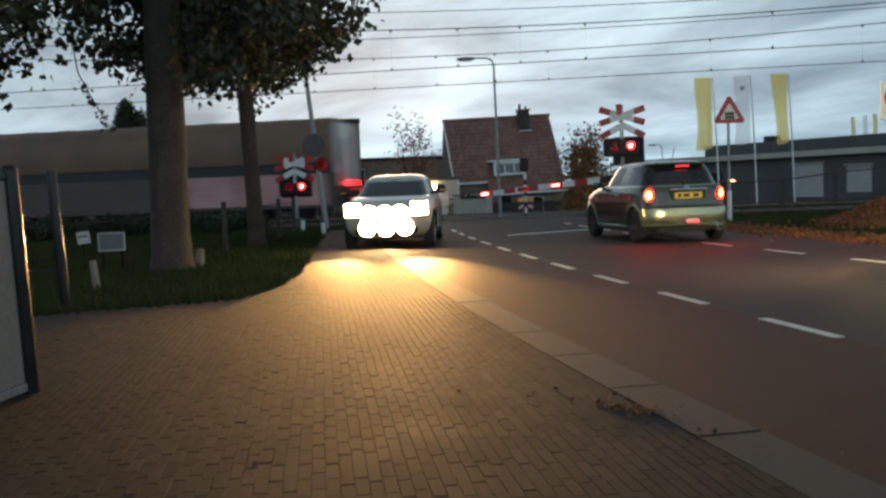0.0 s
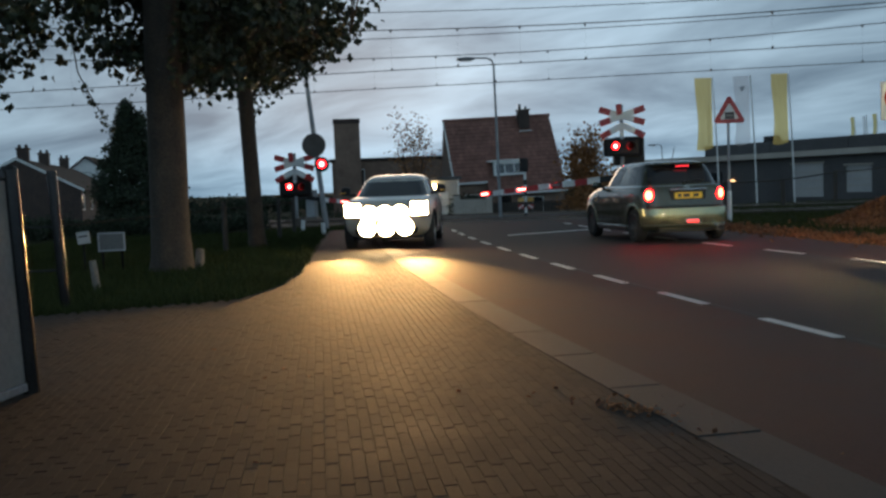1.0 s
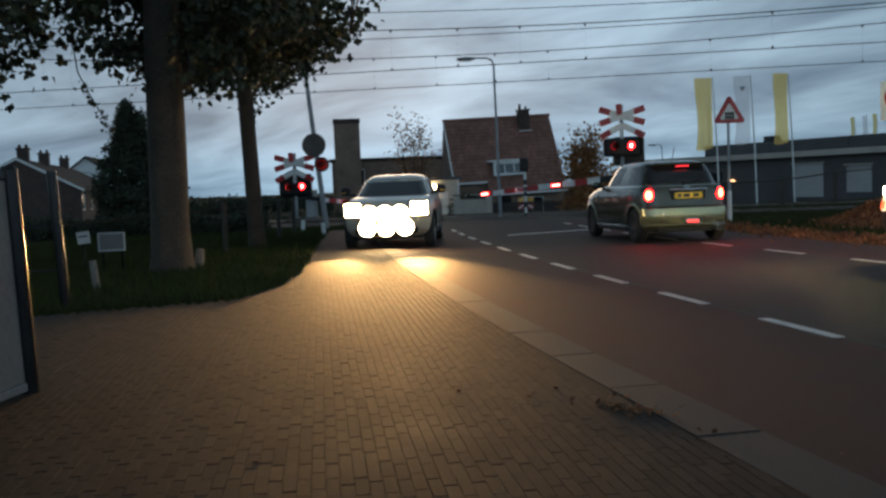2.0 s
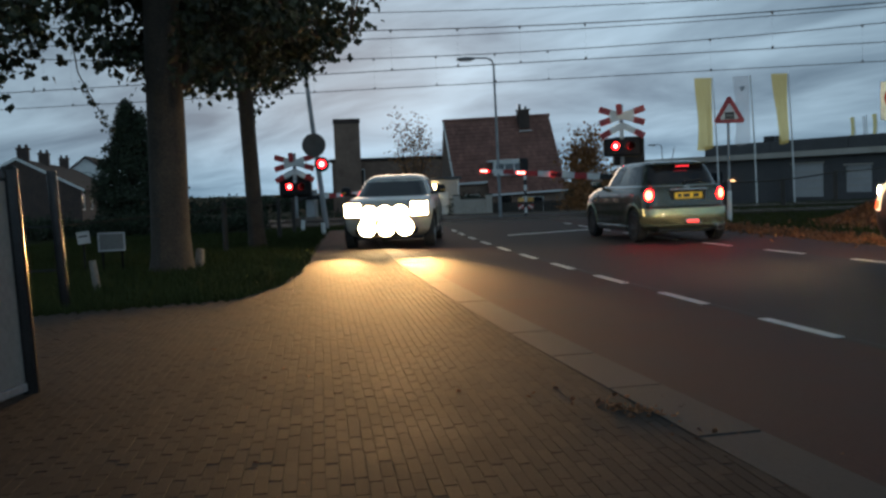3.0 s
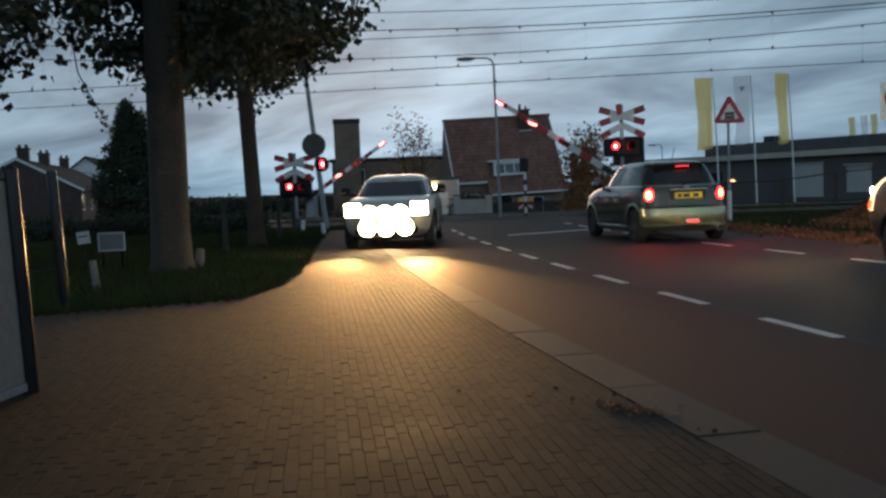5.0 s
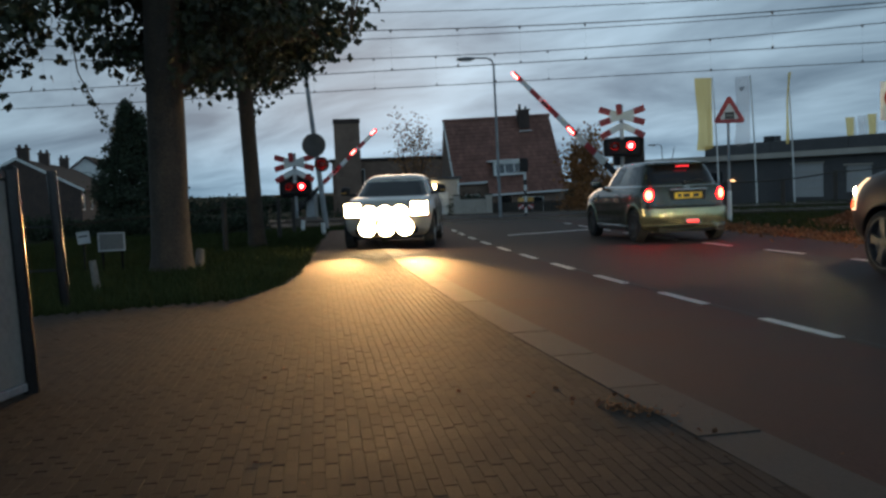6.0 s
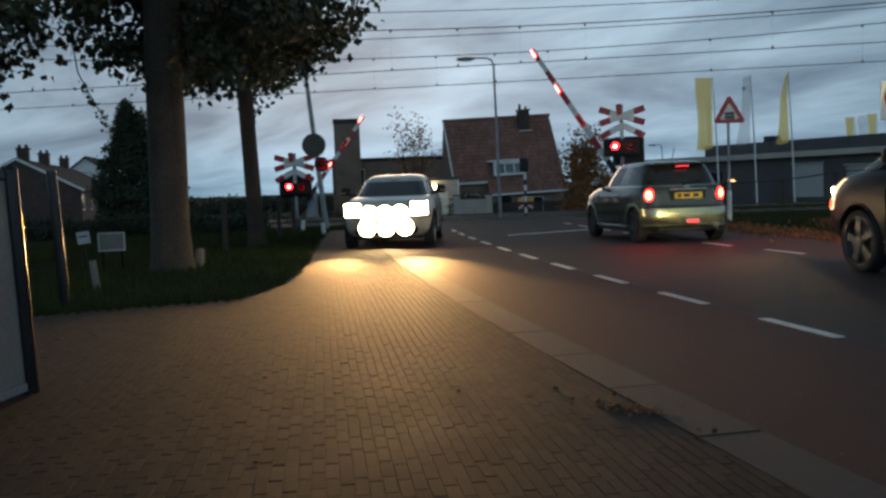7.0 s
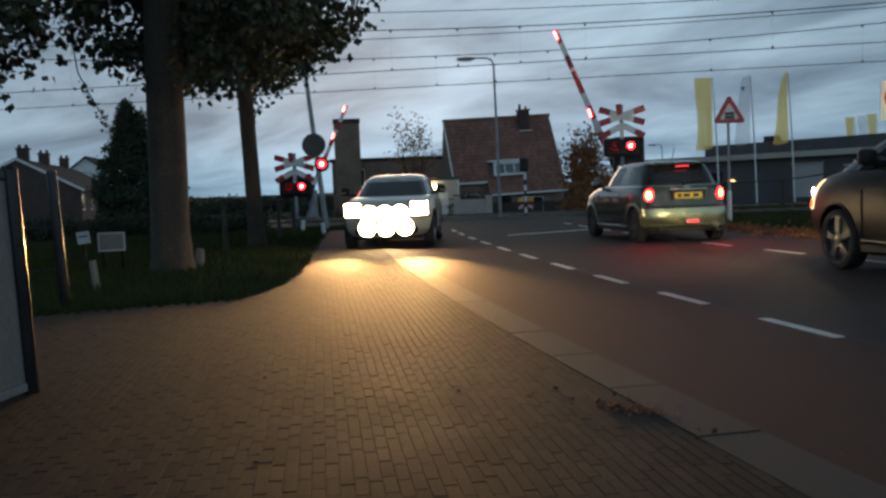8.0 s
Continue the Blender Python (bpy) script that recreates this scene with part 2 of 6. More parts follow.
ALLOY = surface("alloy_rim", (0.3, 0.3, 0.3), (0.42, 0.42, 0.42), 4, 40, 0.32, metal=0.9, bump=0.02, coords="Object")
SUV_ALLOY = surface("worn_alloy_rim", (0.085, 0.092, 0.105), (0.15, 0.16, 0.18), 4, 40, 0.4, metal=0.75, bump=0.02, coords="Object")
ROPE = surface("dark_rope", (0.02, 0.018, 0.016), (0.04, 0.036, 0.032), 8, 90, 0.95, bump=0.2, spec=0.03)
DARK_ALLOY = surface("dark_alloy_rim", (0.12, 0.115, 0.11), (0.2, 0.19, 0.18), 4, 40, 0.35, metal=0.8, bump=0.02, coords="Object")
CAR_GLASS = clear_glass("car_glass", (0.012, 0.013, 0.015), 0.03)
PLATE_YELLOW = surface("plate_yellow", (0.78, 0.46, 0.025), (0.9, 0.56, 0.05), 5, 60, 0.4, bump=0.0, coords="Object")
RED_LENS = surface("red_lens", (0.06, 0.004, 0.005), (0.10, 0.007, 0.008), 8, 60, 0.2, bump=0.0, coords="Object", coat=0.3)
LAMP_RED = glow("lit_red_lamp", (1.0, 0.005, 0.007), 30.0)
LAMP_CORE = glow("lit_red_core", (1.0, 0.11, 0.10), 32.0)
BOOM_RED = glow("lit_boom_lamp", (1.0, 0.012, 0.016), 8.0)
BOOM_CORE = glow("lit_boom_core", (1.0, 0.34, 0.28), 8.0)
BRAKE_GLOW = glow("lit_brake_lamp", (1.0, 0.0016, 0.002), 80.0)
FOG_GLOW = glow("lit_fog_lamp", (1.0, 0.06, 0.05), 2.2)
BRAKE_CORE = glow("lit_brake_core", (1.0, 0.022, 0.010), 90.0)
HIGH_BRAKE = glow("lit_high_brake", (1.0, 0.04, 0.06), 2.0)
HEAD_GLOW = glow("lit_headlamp", (1.0, 0.70, 0.34), 36.0)
SUV_HEAD = glow("lit_side_headlamp", (1.0, 0.76, 0.40), 1700.0)
SUV_LENS = glow("lit_lamp_cover", (1.0, 0.74, 0.42), 1.6)
MARKER_GLOW = glow("lit_side_marker", (1.0, 0.12, 0.04), 2.5)
SIGN_GLOW = glow("lit_sign_strip", (1.0, 0.55, 0.25), 2.5)
WARM_LAMP = glow("lit_warm_lamp", (1.0, 0.75, 0.36), 40.0)

# ---- mesh helpers ----


def part(name, bm, material, parent=None, label="", smooth=False):
    me = bpy.data.meshes.new(name)
    bmesh.ops.recalc_face_normals(bm, faces=bm.faces[:])
    bm.to_mesh(me)
    bm.free()
    me.materials.append(material)
    if smooth:
        me.polygons.foreach_set("use_smooth", [True] * len(me.polygons))
        me.set_sharp_from_angle(angle=radians(38))
    ob = new(name, me)
    if parent:
        ob.parent = parent
    if label:
        tagged(ob, label)
    return ob


def raw_part(name, verts, faces, material, parent=None, label=""):
    me = bpy.data.meshes.new(name)
    me.from_pydata(verts, [], faces)
    me.materials.append(material)
    ob = new(name, me)
    if parent:
        ob.parent = parent
    if label:
        tagged(ob, label)
    return ob


def thing(name, m, label, category, group="", kind=""):
    ob = new(name)
    ob.empty_display_size = 0.2
    ob.matrix_world = m
    return tagged(ob, label, category, group, kind)


def box(bm, x, y, z, sx, sy, sz, bevel=0.0, m=None):
    mat = Matrix.Translation((x, y, z)) @ Matrix.Diagonal((sx, sy, sz, 1))
    if m is not None:
        mat = m @ mat
    made = bmesh.ops.create_cube(bm, size=1.0, matrix=mat)
    if bevel:
        edges = list({e for v in made["verts"] for e in v.link_edges})
        bmesh.ops.bevel(bm, geom=edges, offset=bevel, segments=2, affect="EDGES", profile=0.5)
    return bm


def one_box(x, y, z, sx, sy, sz, bevel=0.0, m=None):
    return box(bmesh.new(), x, y, z, sx, sy, sz, bevel, m)


def tube(bm, points, radii, seg=10, cap=True):
    """A round tube along points, with a radius at each."""
    pts = [Vector(p) for p in points]
    if not hasattr(radii, "__len__"):
        radii = [radii] * len(pts)
    rings = []
    ref = None
    for i, p in enumerate(pts):
        d = (pts[min(i + 1, len(pts) - 1)] - pts[max(i - 1, 0)]).normalized()
        if ref is None:
            ref = d.orthogonal().normalized()
        ref = (ref - d * ref.dot(d)).normalized()
        side = d.cross(ref)
        rings.append([bm.verts.new(p + radii[i] * (math.cos(a) * ref + math.sin(a) * side))
                      for a in (2 * math.pi * k / seg for k in range(seg))])
    for a, b in zip(rings, rings[1:]):
        for k in range(seg):
            bm.faces.new((a[k], a[(k + 1) % seg], b[(k + 1) % seg], b[k]))
    if cap:
        bm.faces.new(rings[0][::-1])
        bm.faces.new(rings[-1])
    return bm


def one_tube(points, radii, seg=10):
    return tube(bmesh.new(), points, radii, seg)


def lathe(bm, profile, axis="X", seg=24, m=None):
    """Turns a profile of (distance along the axis, radius) about the axis."""
    rings = []
    for h, r in profile:
        ring = []
        for k in range(seg):
            a = 2 * math.pi * k / seg
            c, s = r * math.cos(a), r * math.sin(a)
            v = Vector((h, c, s) if axis == "X" else (c, h, s) if axis == "Y" else (c, s, h))
            ring.append(bm.verts.new(m @ v if m is not None else v))
        rings.append(ring)
    for a, b in zip(rings, rings[1:]):
        for k in range(seg):
            bm.faces.new((a[k], a[(k + 1) % seg], b[(k + 1) % seg], b[k]))
    if profile[0] == profile[-1]:
        return bm
    if profile[0][1] > 0:
        bm.faces.new(rings[0][::-1])
    if profile[-1][1] > 0:
        bm.faces.new(rings[-1])
    return bm


def prism(bm, outline, depth, m=None):
    """A flat outline of (x, z), given depth along y, centred on y = 0."""
    m = m if m is not None else Matrix()
    front = [bm.verts.new(m @ Vector((x, -depth / 2, z))) for x, z in outline]
    back = [bm.verts.new(m @ Vector((x, depth / 2, z))) for x, z in outline]
    bm.faces.new(front)
    bm.faces.new(back[::-1])
    n = len(outline)
    for k in range(n):
        bm.faces.new((front[k], back[k], back[(k + 1) % n], front[(k + 1) % n]))
    return bm


def loft(bm, rings, closed=True, caps=True):
    vs = [[bm.verts.new(p) for p in r] for r in rings]
    n = len(vs[0])
    for a, b in zip(vs, vs[1:]):
        for k in range(n if closed else n - 1):
            bm.faces.new((a[k], a[(k + 1) % n], b[(k + 1) % n], b[k]))
    if caps:
        bm.faces.new(vs[0][::-1])
        bm.faces.new(vs[-1])
    return bm


def wall_with_openings(bm, length, height, thick, openings, z0=0.0, m=None):
    """A wall along x from 0, with openings (x0, x1, z0, z1) cut right through it."""
    xs = sorted({0.0, length, *(v for o in openings for v in o[:2])})
    zs = sorted({z0, height, *(v for o in openings for v in o[2:])})
    for xa, xb in zip(xs, xs[1:]):
        run = None
        for za, zb in zip(zs, zs[1:]):
            cx, cz = (xa + xb) / 2, (za + zb) / 2
            hole = any(o[0] < cx < o[1] and o[2] < cz < o[3] for o in openings)
            if hole:
                if run:
                    box(bm, cx, 0, (run[0] + run[1]) / 2, xb - xa, thick, run[1] - run[0], m=m)
                run = None
            else:
                run = (run[0], zb) if run else (za, zb)
        if run:
            box(bm, (xa + xb) / 2, 0, (run[0] + run[1]) / 2, xb - xa, thick, run[1] - run[0], m=m)
    return bm


def wall_panels(name, parent, length, height, thick, openings, material):
    """The same wall, each solid piece between the openings a panel of its own."""
    xs = sorted({0.0, length, *(v for o in openings for v in o[:2])})
    for xa, xb in zip(xs, xs[1:]):
        over = [o for o in openings if o[0] < (xa + xb) / 2 < o[1]]
        spans = [(0.0, over[0][2]), (over[0][3], height)] if over else [(0.0, height)]
        for za, zb in spans:
            if zb - za > 0.01:
                part(name, one_box((xa + xb) / 2, 0, (za + zb) / 2, xb - xa, thick, zb - za), material, parent)


def window_part(parent, x, y, z, w, h, frame_mat, panes=2, name="window"):
    """A window in an x-z wall: frame with bars, and panes set back in it."""
    bm = bmesh.new()
    t = 0.07
    box(bm, x, y, z + h / 2 - t / 2, w, 0.1, t)
    box(bm, x, y, z - h / 2 + t / 2, w, 0.1, t)
    for k in range(panes + 1):
        box(bm, x - w / 2 + t / 2 + k * (w - t) / panes, y, z, t, 0.1, h - 2 * t)
    win = part(name, bm, frame_mat, parent)
    for k in range(panes):
        pw = (w - t) / panes - t
        part("pane", one_box(x - w / 2 + t + pw / 2 + k * (w - t) / panes, y + 0.02, z, pw, 0.02, h - 2 * t), PANE, win)
    return win


# ---- plan of the road ----


def line_x(y):
    """The marking line between cycle lane and carriageway."""
    u = y - 6.8
    if u > 20:
        return 2.61 - 0.187 * 20 + 0.0032 * 400 + (u - 20) * (-0.187 + 0.0064 * 20)
    return 2.61 - 0.187 * u + 0.0032 * u * u


def kerb_x(y):
    return line_x(y) - 1.80


def right_line_x(y):
    return line_x(y) + 3.33 + 0.048 * min(8.0, max(0.0, 18.3 - y))


def right_edge_x(y):
    return line_x(y) + 5.25


def ground_z(x, y):
    """Level up to the railway, then down by more than a metre behind it."""
    s = min(1.0, max(0.0, (y + 0.17 * x - 39.5) / 9.0))
    return -0.05 - 1.15 * s * s * (3 - 2 * s)


def strip(x0, x1, ys, z, follow=True):
    """A strip of ground between two edges x0(y) and x1(y)."""
    verts, faces = [], []
    for y in ys:
        for x in (x0(y), x1(y)):
            verts.append((x, y, z + (ground_z(x, y) + 0.05 if follow else 0)))
    for k in range(len(ys) - 1):
        faces.append((2 * k, 2 * k + 1, 2 * k + 3, 2 * k + 2))
    return verts, faces


def build_ground():
    xs = [-3000, -600, -150] + [-60 + 4 * k for k in range(31)] + [150, 600, 3000]
    ys = [-800, -100, -20] + [-8 + 2 * k for k in range(50)] + [130, 250, 800, 3500]
    verts = [(x, y, ground_z(x, y)) for y in ys for x in xs]
    n = len(xs)
    faces = [(j * n + i, j * n + i + 1, (j + 1) * n + i + 1, (j + 1) * n + i) for j in range(len(ys) - 1) for i in range(n - 1)]
    tagged(raw_part("ground", verts, faces, SOIL), "dark grassy soil ground around the road and railway", "ground", kind="structure")
    ys = [-20 + k for k in range(130)]
    v, f = strip(lambda y: line_x(y) - 0.02, lambda y: right_line_x(y) + 0.02, ys, -0.02)
    tagged(raw_part("road", v, f, ASPHALT), "worn dark grey asphalt road leading over the railway crossing", "road", kind="structure")
    v, f = strip(lambda y: kerb_x(y), lambda y: line_x(y) - 0.02, ys, -0.02)
    tagged(raw_part("cycle_lane_1", v, f, RED_ASPHALT), "dull red asphalt cycle lane along the paved verge", "cycle lane", kind="structure")
    v, f = strip(lambda y: right_line_x(y) + 0.02, lambda y: right_edge_x(y), ys, -0.02)
    tagged(raw_part("cycle_lane_2", v, f, RED_ASPHALT), "dull red asphalt cycle lane along the grass verge", "cycle lane", kind="structure")


def build_markings():
    road_lines = thing("road_marking", Matrix(), "worn white painted dashes and stop line on the road", "road marking", kind="structure")
    for k in range(-6, 16):
        for edge, start, period in ((line_x, 6.35, 1.955), (right_line_x, 6.97, 2.08)):
            y0 = start + period * k
            if y0 > 27 or (edge is line_x and y0 > 24):
                continue
            y1 = y0 + 0.97
            w = 0.044
            bm = bmesh.new()
            for a in (y0, y1):
                for s in (-w, w):
                    for z in (-0.019, -0.013):
                        bm.verts.new((edge(a) + s, a, z))
            bmesh.ops.convex_hull(bm, input=bm.verts[:])
            part("dash", bm, LINE_PAINT, road_lines)
    bm = bmesh.new()
    for x, y in ((line_x(21.2) + 0.9, 21.1), (line_x(22.6) + 3.1, 22.4)):
        for dy in (-0.12, 0.12):
            for z in (-0.019, -0.012):
                bm.verts.new((x, y + dy, z))
    bmesh.ops.convex_hull(bm, input=bm.verts[:])
    part("stop_line", bm, LINE_PAINT, road_lines)
    ys = [-4 + 0.5 * k for k in range(58)]
    v, f = strip(lambda y: line_x(y) + 0.035 + 0.012 * math.sin(2.1 * y), lambda y: line_x(y) + 0.075 + 0.012 * math.sin(2.1 * y + 0.6), ys, -0.0165)
    tagged(raw_part("road_seam", v, f, BITUMEN), "dark bitumen seam between cycle lane and carriageway", "road seam", kind="structure")


def build_manhole():
    m = thing("manhole_cover", pose(5.25, 9.1, -0.021), "round grey iron manhole cover in the road", "manhole cover")
    part("frame", lathe(bmesh.new(), [(0.0, 0.33), (0.006, 0.33), (0.006, 0.29), (0.0, 0.29), (0.0, 0.33)], "Z", 28), STEEL, m)
    part("lid", lathe(bmesh.new(), [(0.0, 0.285), (0.004, 0.285)], "Z", 28), STEEL, m)


build_ground()
build_markings()
build_manhole()


def build_kerb():
    kerb = thing("kerb", Matrix(), "brownish concrete kerb slabs flush between paving and road", "kerb", kind="structure")
    me = None
    y = -4.0
    while y < 27:
        a, b = y, y + 1.0
        xa, xb = kerb_x(a), kerb_x(b)
        ang = math.atan2(xa - xb, b - a)
        if me is None:
            bm = one_box(-0.15, 0, -0.055, 0.30, 1.003, 0.118, 0.002)
            ob = part("kerb_slab", bm, KERB_STONE, kerb)
            me = ob.data
        else:
            ob = new("kerb_slab", me)
            ob.parent = kerb
        ob.location = ((xa + xb) / 2, (a + b) / 2, 0.001 * math.sin(y * 3.7))
        ob.rotation_euler = (0, 0, ang)
        y += 1.0


build_kerb()

# ---- railway ----
TRACK_K = -0.155
TRACK_ANGLE = math.atan(TRACK_K)


def track_y(x, which):
    return (31.5, 37.2)[which] + TRACK_K * x


def build_railway():
    ballast = bmesh.new()
    for which in (0, 1):
        m = Matrix.Translation((0, track_y(0, which), 0)) @ Matrix.Rotation(TRACK_ANGLE, 4, "Z")
        for xa, xb in ((-220, -2.2), (6.2, 220)):
            prism(ballast, [(-1.9, -0.12), (1.9, -0.12), (1.5, 0.02), (-1.5, 0.02)], xb - xa,
                  m @ Matrix.Translation(((xa + xb) / 2, 0, 0)) @ Matrix.Rotation(radians(90), 4, "Z"))
        track = thing("railway_track", m, "rusty steel rails set level with the crossing", "railway track", "railway tracks", kind="structure")
        for side in (-0.75, 0.75):
            bm = bmesh.new()
            prism(bm, [(-0.065, -0.04), (0.065, -0.04), (0.02, -0.02), (0.02, 0.0), (0.036, 0.006), (0.036, 0.03), (-0.036, 0.03), (-0.036, 0.006), (-0.02, 0.0), (-0.02, -0.02)],
                  440, Matrix.Translation((0, side, 0)) @ Matrix.Rotation(radians(90), 4, "Z"))
            part("rail", bm, RAIL, track)
        bm = bmesh.new()
        for k in range(-60, 60):
            if not -3 < k * 0.6 < 7:
                box(bm, k * 0.6, 0, -0.02, 0.25, 2.5, 0.09)
        part("sleeper", bm, DARK_WOOD, track).name = "sleepers"
        for k in range(4):
            for dy in (-1.12, 0, 1.12):
                part("crossing_panel", one_box(-1.2 + k * 2.05, dy, -0.055, 2.0, 0.6 if dy else 1.3, 0.1, 0.01), CONCRETE, track)
    tagged(part("ballast_bed", ballast, BALLAST), "grey-brown crushed stone ballast under the tracks", "ballast", kind="stuff")


build_railway()


def build_wires():
    """Contact wires, and hanging cables whose height is low + rise * (x - middle) squared."""
    near = (-20.0, -14.2, -8.6, -3.8, -1.5, 0.75, 2.83, 4.95, 10.8, 16.6, 22.3, 28.0, 34.0)
    far = (-21.0, -15.5, -10.0, -5.0, -2.5, 0.0, 2.35, 4.4, 10.5, 15.93, 21.5, 27.0, 33.0)
    specs = [(31.5, 5.12, 0.0, 0.0, ()), (31.5, 6.257, 0.00212, 8.23, near), (37.2, 5.15, 0.0, 0.0, ()), (37.2, 6.259, 0.00194, 4.64, far),
             (41.0, 7.611, 0.0011, 8.06, ()), (41.0, 8.454, 0.00125, 15.6, ())]
    for y0, low, rise, mid, droppers in specs:
        m = Matrix.Translation((0, y0, 0)) @ Matrix.Rotation(TRACK_ANGLE, 4, "Z")
        w = thing("overhead_wire", m, "thin dark overhead line strung above the railway", "overhead wire", "overhead wires")
        pts = [(x, 0, low + rise * (x - mid) ** 2) for x in range(-26, 43, 2)]
        part("conductor", one_tube(pts, 0.017 if rise else 0.015, 5), WIRE, w)
        foot = 5.12 if y0 < 35 else 5.15
        for x in droppers:
            z = low + rise * (x - mid) ** 2
            part("clamp", one_box(x, 0, z - 0.03, 0.06, 0.045, 0.11), WIRE, w)
            part("dropper", one_tube([(x, 0, foot), (x, 0, z)], 0.0022, 4), WIRE, w)
            part("clip", one_box(x, 0, foot + 0.03, 0.06, 0.045, 0.09), WIRE, w)
    for x in (-26.0, 42.0):
        y = 43.0 + TRACK_K * x
        mast = thing("catenary_mast", pose(x, y, ground_z(x, y)), "grey steel mast that carries the overhead lines", "catenary mast", "catenary masts")
        part("column", one_box(0, 0, 5.6, 0.26, 0.26, 11.4, 0.02), STEEL, mast)
        part("cross_beam", one_box(0, -6.2, 9.3, 0.16, 13.0, 0.2, 0.02), STEEL, mast)
        for dy in (-1.9, -5.8, -11.5):
            part("hanger", one_tube([(0, dy, 6.3), (0, dy, 10.9 if dy == -1.9 else 9.3)], 0.05, 8), STEEL, mast)


build_wires()

# ---- crossing signals, barriers and signs ----


def turning_lamp(name, parent, place, r=0.1, shape="round"):
    """A signal lamp that turns in its housing: a lit lens on one face, a dark one on the other."""
    bm = bmesh.new()
    if shape == "round":
        lathe(bm, [(-0.035, 0.0), (-0.031, r * 0.55), (-0.016, r), (0.016, r), (0.031, r * 0.55), (0.035, 0.0)], "Y", 20)
        bmesh.ops.remove_doubles(bm, verts=bm.verts[:], dist=1e-5)
    else:
        box(bm, 0, 0, 0, r * 5.4, 0.05, r * 1.6, 0.012)
        box(bm, 0, -0.03, 0, r * 4.6, 0.02, r * 0.85, 0.006)
    ob = part(name, bm, LAMP_RED if shape == "round" else BOOM_RED, parent, "red flashing lamp")
    ob.data.materials.append(RED_LENS)
    ob.data.materials.append(LAMP_CORE if shape == "round" else BOOM_CORE)
    for p in ob.data.polygons:
        p.material_index = 1 if p.center.y > -0.014 else 2 if p.center.y < (-0.03 if shape == "round" else -0.026) else 0
    ob.matrix_local = place
    return ob


def cross_board(parent, m):
    """St Andrew's cross with a half cross below, white with red ends."""
    def bar(name, x0, z0, x1, z1, w, y, mat_):
        d = Vector((x1 - x0, 0, z1 - z0))
        ang = math.atan2(d.z, d.x)
        bm = one_box(0, 0, 0, d.length, 0.025, w, 0.004, m @ Matrix.Translation(((x0 + x1) / 2, y, (z0 + z1) / 2)) @ Matrix.Rotation(-ang, 4, "Y"))
        return part(name, bm, mat_, parent)
    def arm(x0, z0, x1, z1, w, y, both=True):
        """A white arm with red ends."""
        lerp = lambda t: (x0 + (x1 - x0) * t, z0 + (z1 - z0) * t)
        cuts = (0.0, 0.24, 0.76, 1.0) if both else (0.0, 0.0, 0.56, 1.0)
        for k, (ta, tb) in enumerate(zip(cuts, cuts[1:])):
            if tb > ta:
                bar("cross_arm" if k == 1 else "cross_tip", *lerp(ta), *lerp(tb), w, y, SIGN_WHITE if k == 1 else SIGN_RED)
    arm(-0.62, 0.34, 0.62, -0.06, 0.175, 0.0)
    arm(0.62, 0.34, -0.62, -0.06, 0.175, -0.03)
    arm(0.0, -0.12, 0.60, -0.43, 0.17, -0.06, False)
    arm(0.0, -0.12, -0.60, -0.43, 0.17, -0.09, False)
    bar("top_tip", -0.08, 0.17, -0.11, 0.46, 0.15, -0.12, SIGN_RED)
    bar("bottom_stem", -0.02, -0.1, 0.0, -0.5, 0.1, 0.03, SIGN_WHITE)


def crossing_signal(x, y, height, lamp_z, lamps, rz, label, scale=1.0):
    sig = thing("crossing_signal", pose(x, y, 0, 0, 0, rz), label, "crossing signal", "crossing signals")
    part("post", one_tube([(0, 0.12, -0.1), (0, 0.12, height)], 0.055, 12), STEEL, sig, smooth=True)
    part("base", one_box(0, 0.12, 0.12, 0.34, 0.34, 0.4, 0.03), CONCRETE, sig)
    cross_board(sig, Matrix.Translation((0, 0, height - 0.45)) @ Matrix.Scale(scale, 4))
    w = max(abs(l) for l in lamps) * 2 + 0.62
    part("backboard", one_box(0, 0.05, lamp_z - 0.03, w, 0.05, 0.52, 0.08), BLACK, sig)
    made = []
    for lx in lamps:
        hood = bmesh.new()
        n = 18
        rings = []
        for d, r in ((0.05, 0.115), (-0.2, 0.13), (-0.2, 0.122), (0.05, 0.103)):
            rings.append([(lx + r * math.cos(a), d if d > 0 or math.sin(a) > -0.3 else -0.05, lamp_z + r * math.sin(a)) for a in (2 * math.pi * k / n for k in range(n))])
        loft(hood, rings, caps=False)
        part("hood", hood, BLACK, sig)
        made.append(turning_lamp("lamp", sig, pose(lx, -0.02, lamp_z), 0.1))
    return sig, made


SIGNAL_R, LAMPS_R = crossing_signal(5.09, 26.0, 3.22, 2.08, (-0.215, 0.215), -3, "level crossing signal with red and white cross and red lamps")
part("relay_housing", one_box(0.22, 0.42, 1.95, 0.85, 0.35, 0.8, 0.04), BLACK, SIGNAL_R)
SIGNAL_L, LAMPS_L = crossing_signal(-4.66, 30.0, 2.4, 1.33, (-0.2, 0.2), 6, "level crossing signal with cross beside the pale fence")
part("relay_housing", one_box(0.02, 0.42, 1.36, 1.0, 0.35, 0.75, 0.04), BLACK, SIGNAL_L)


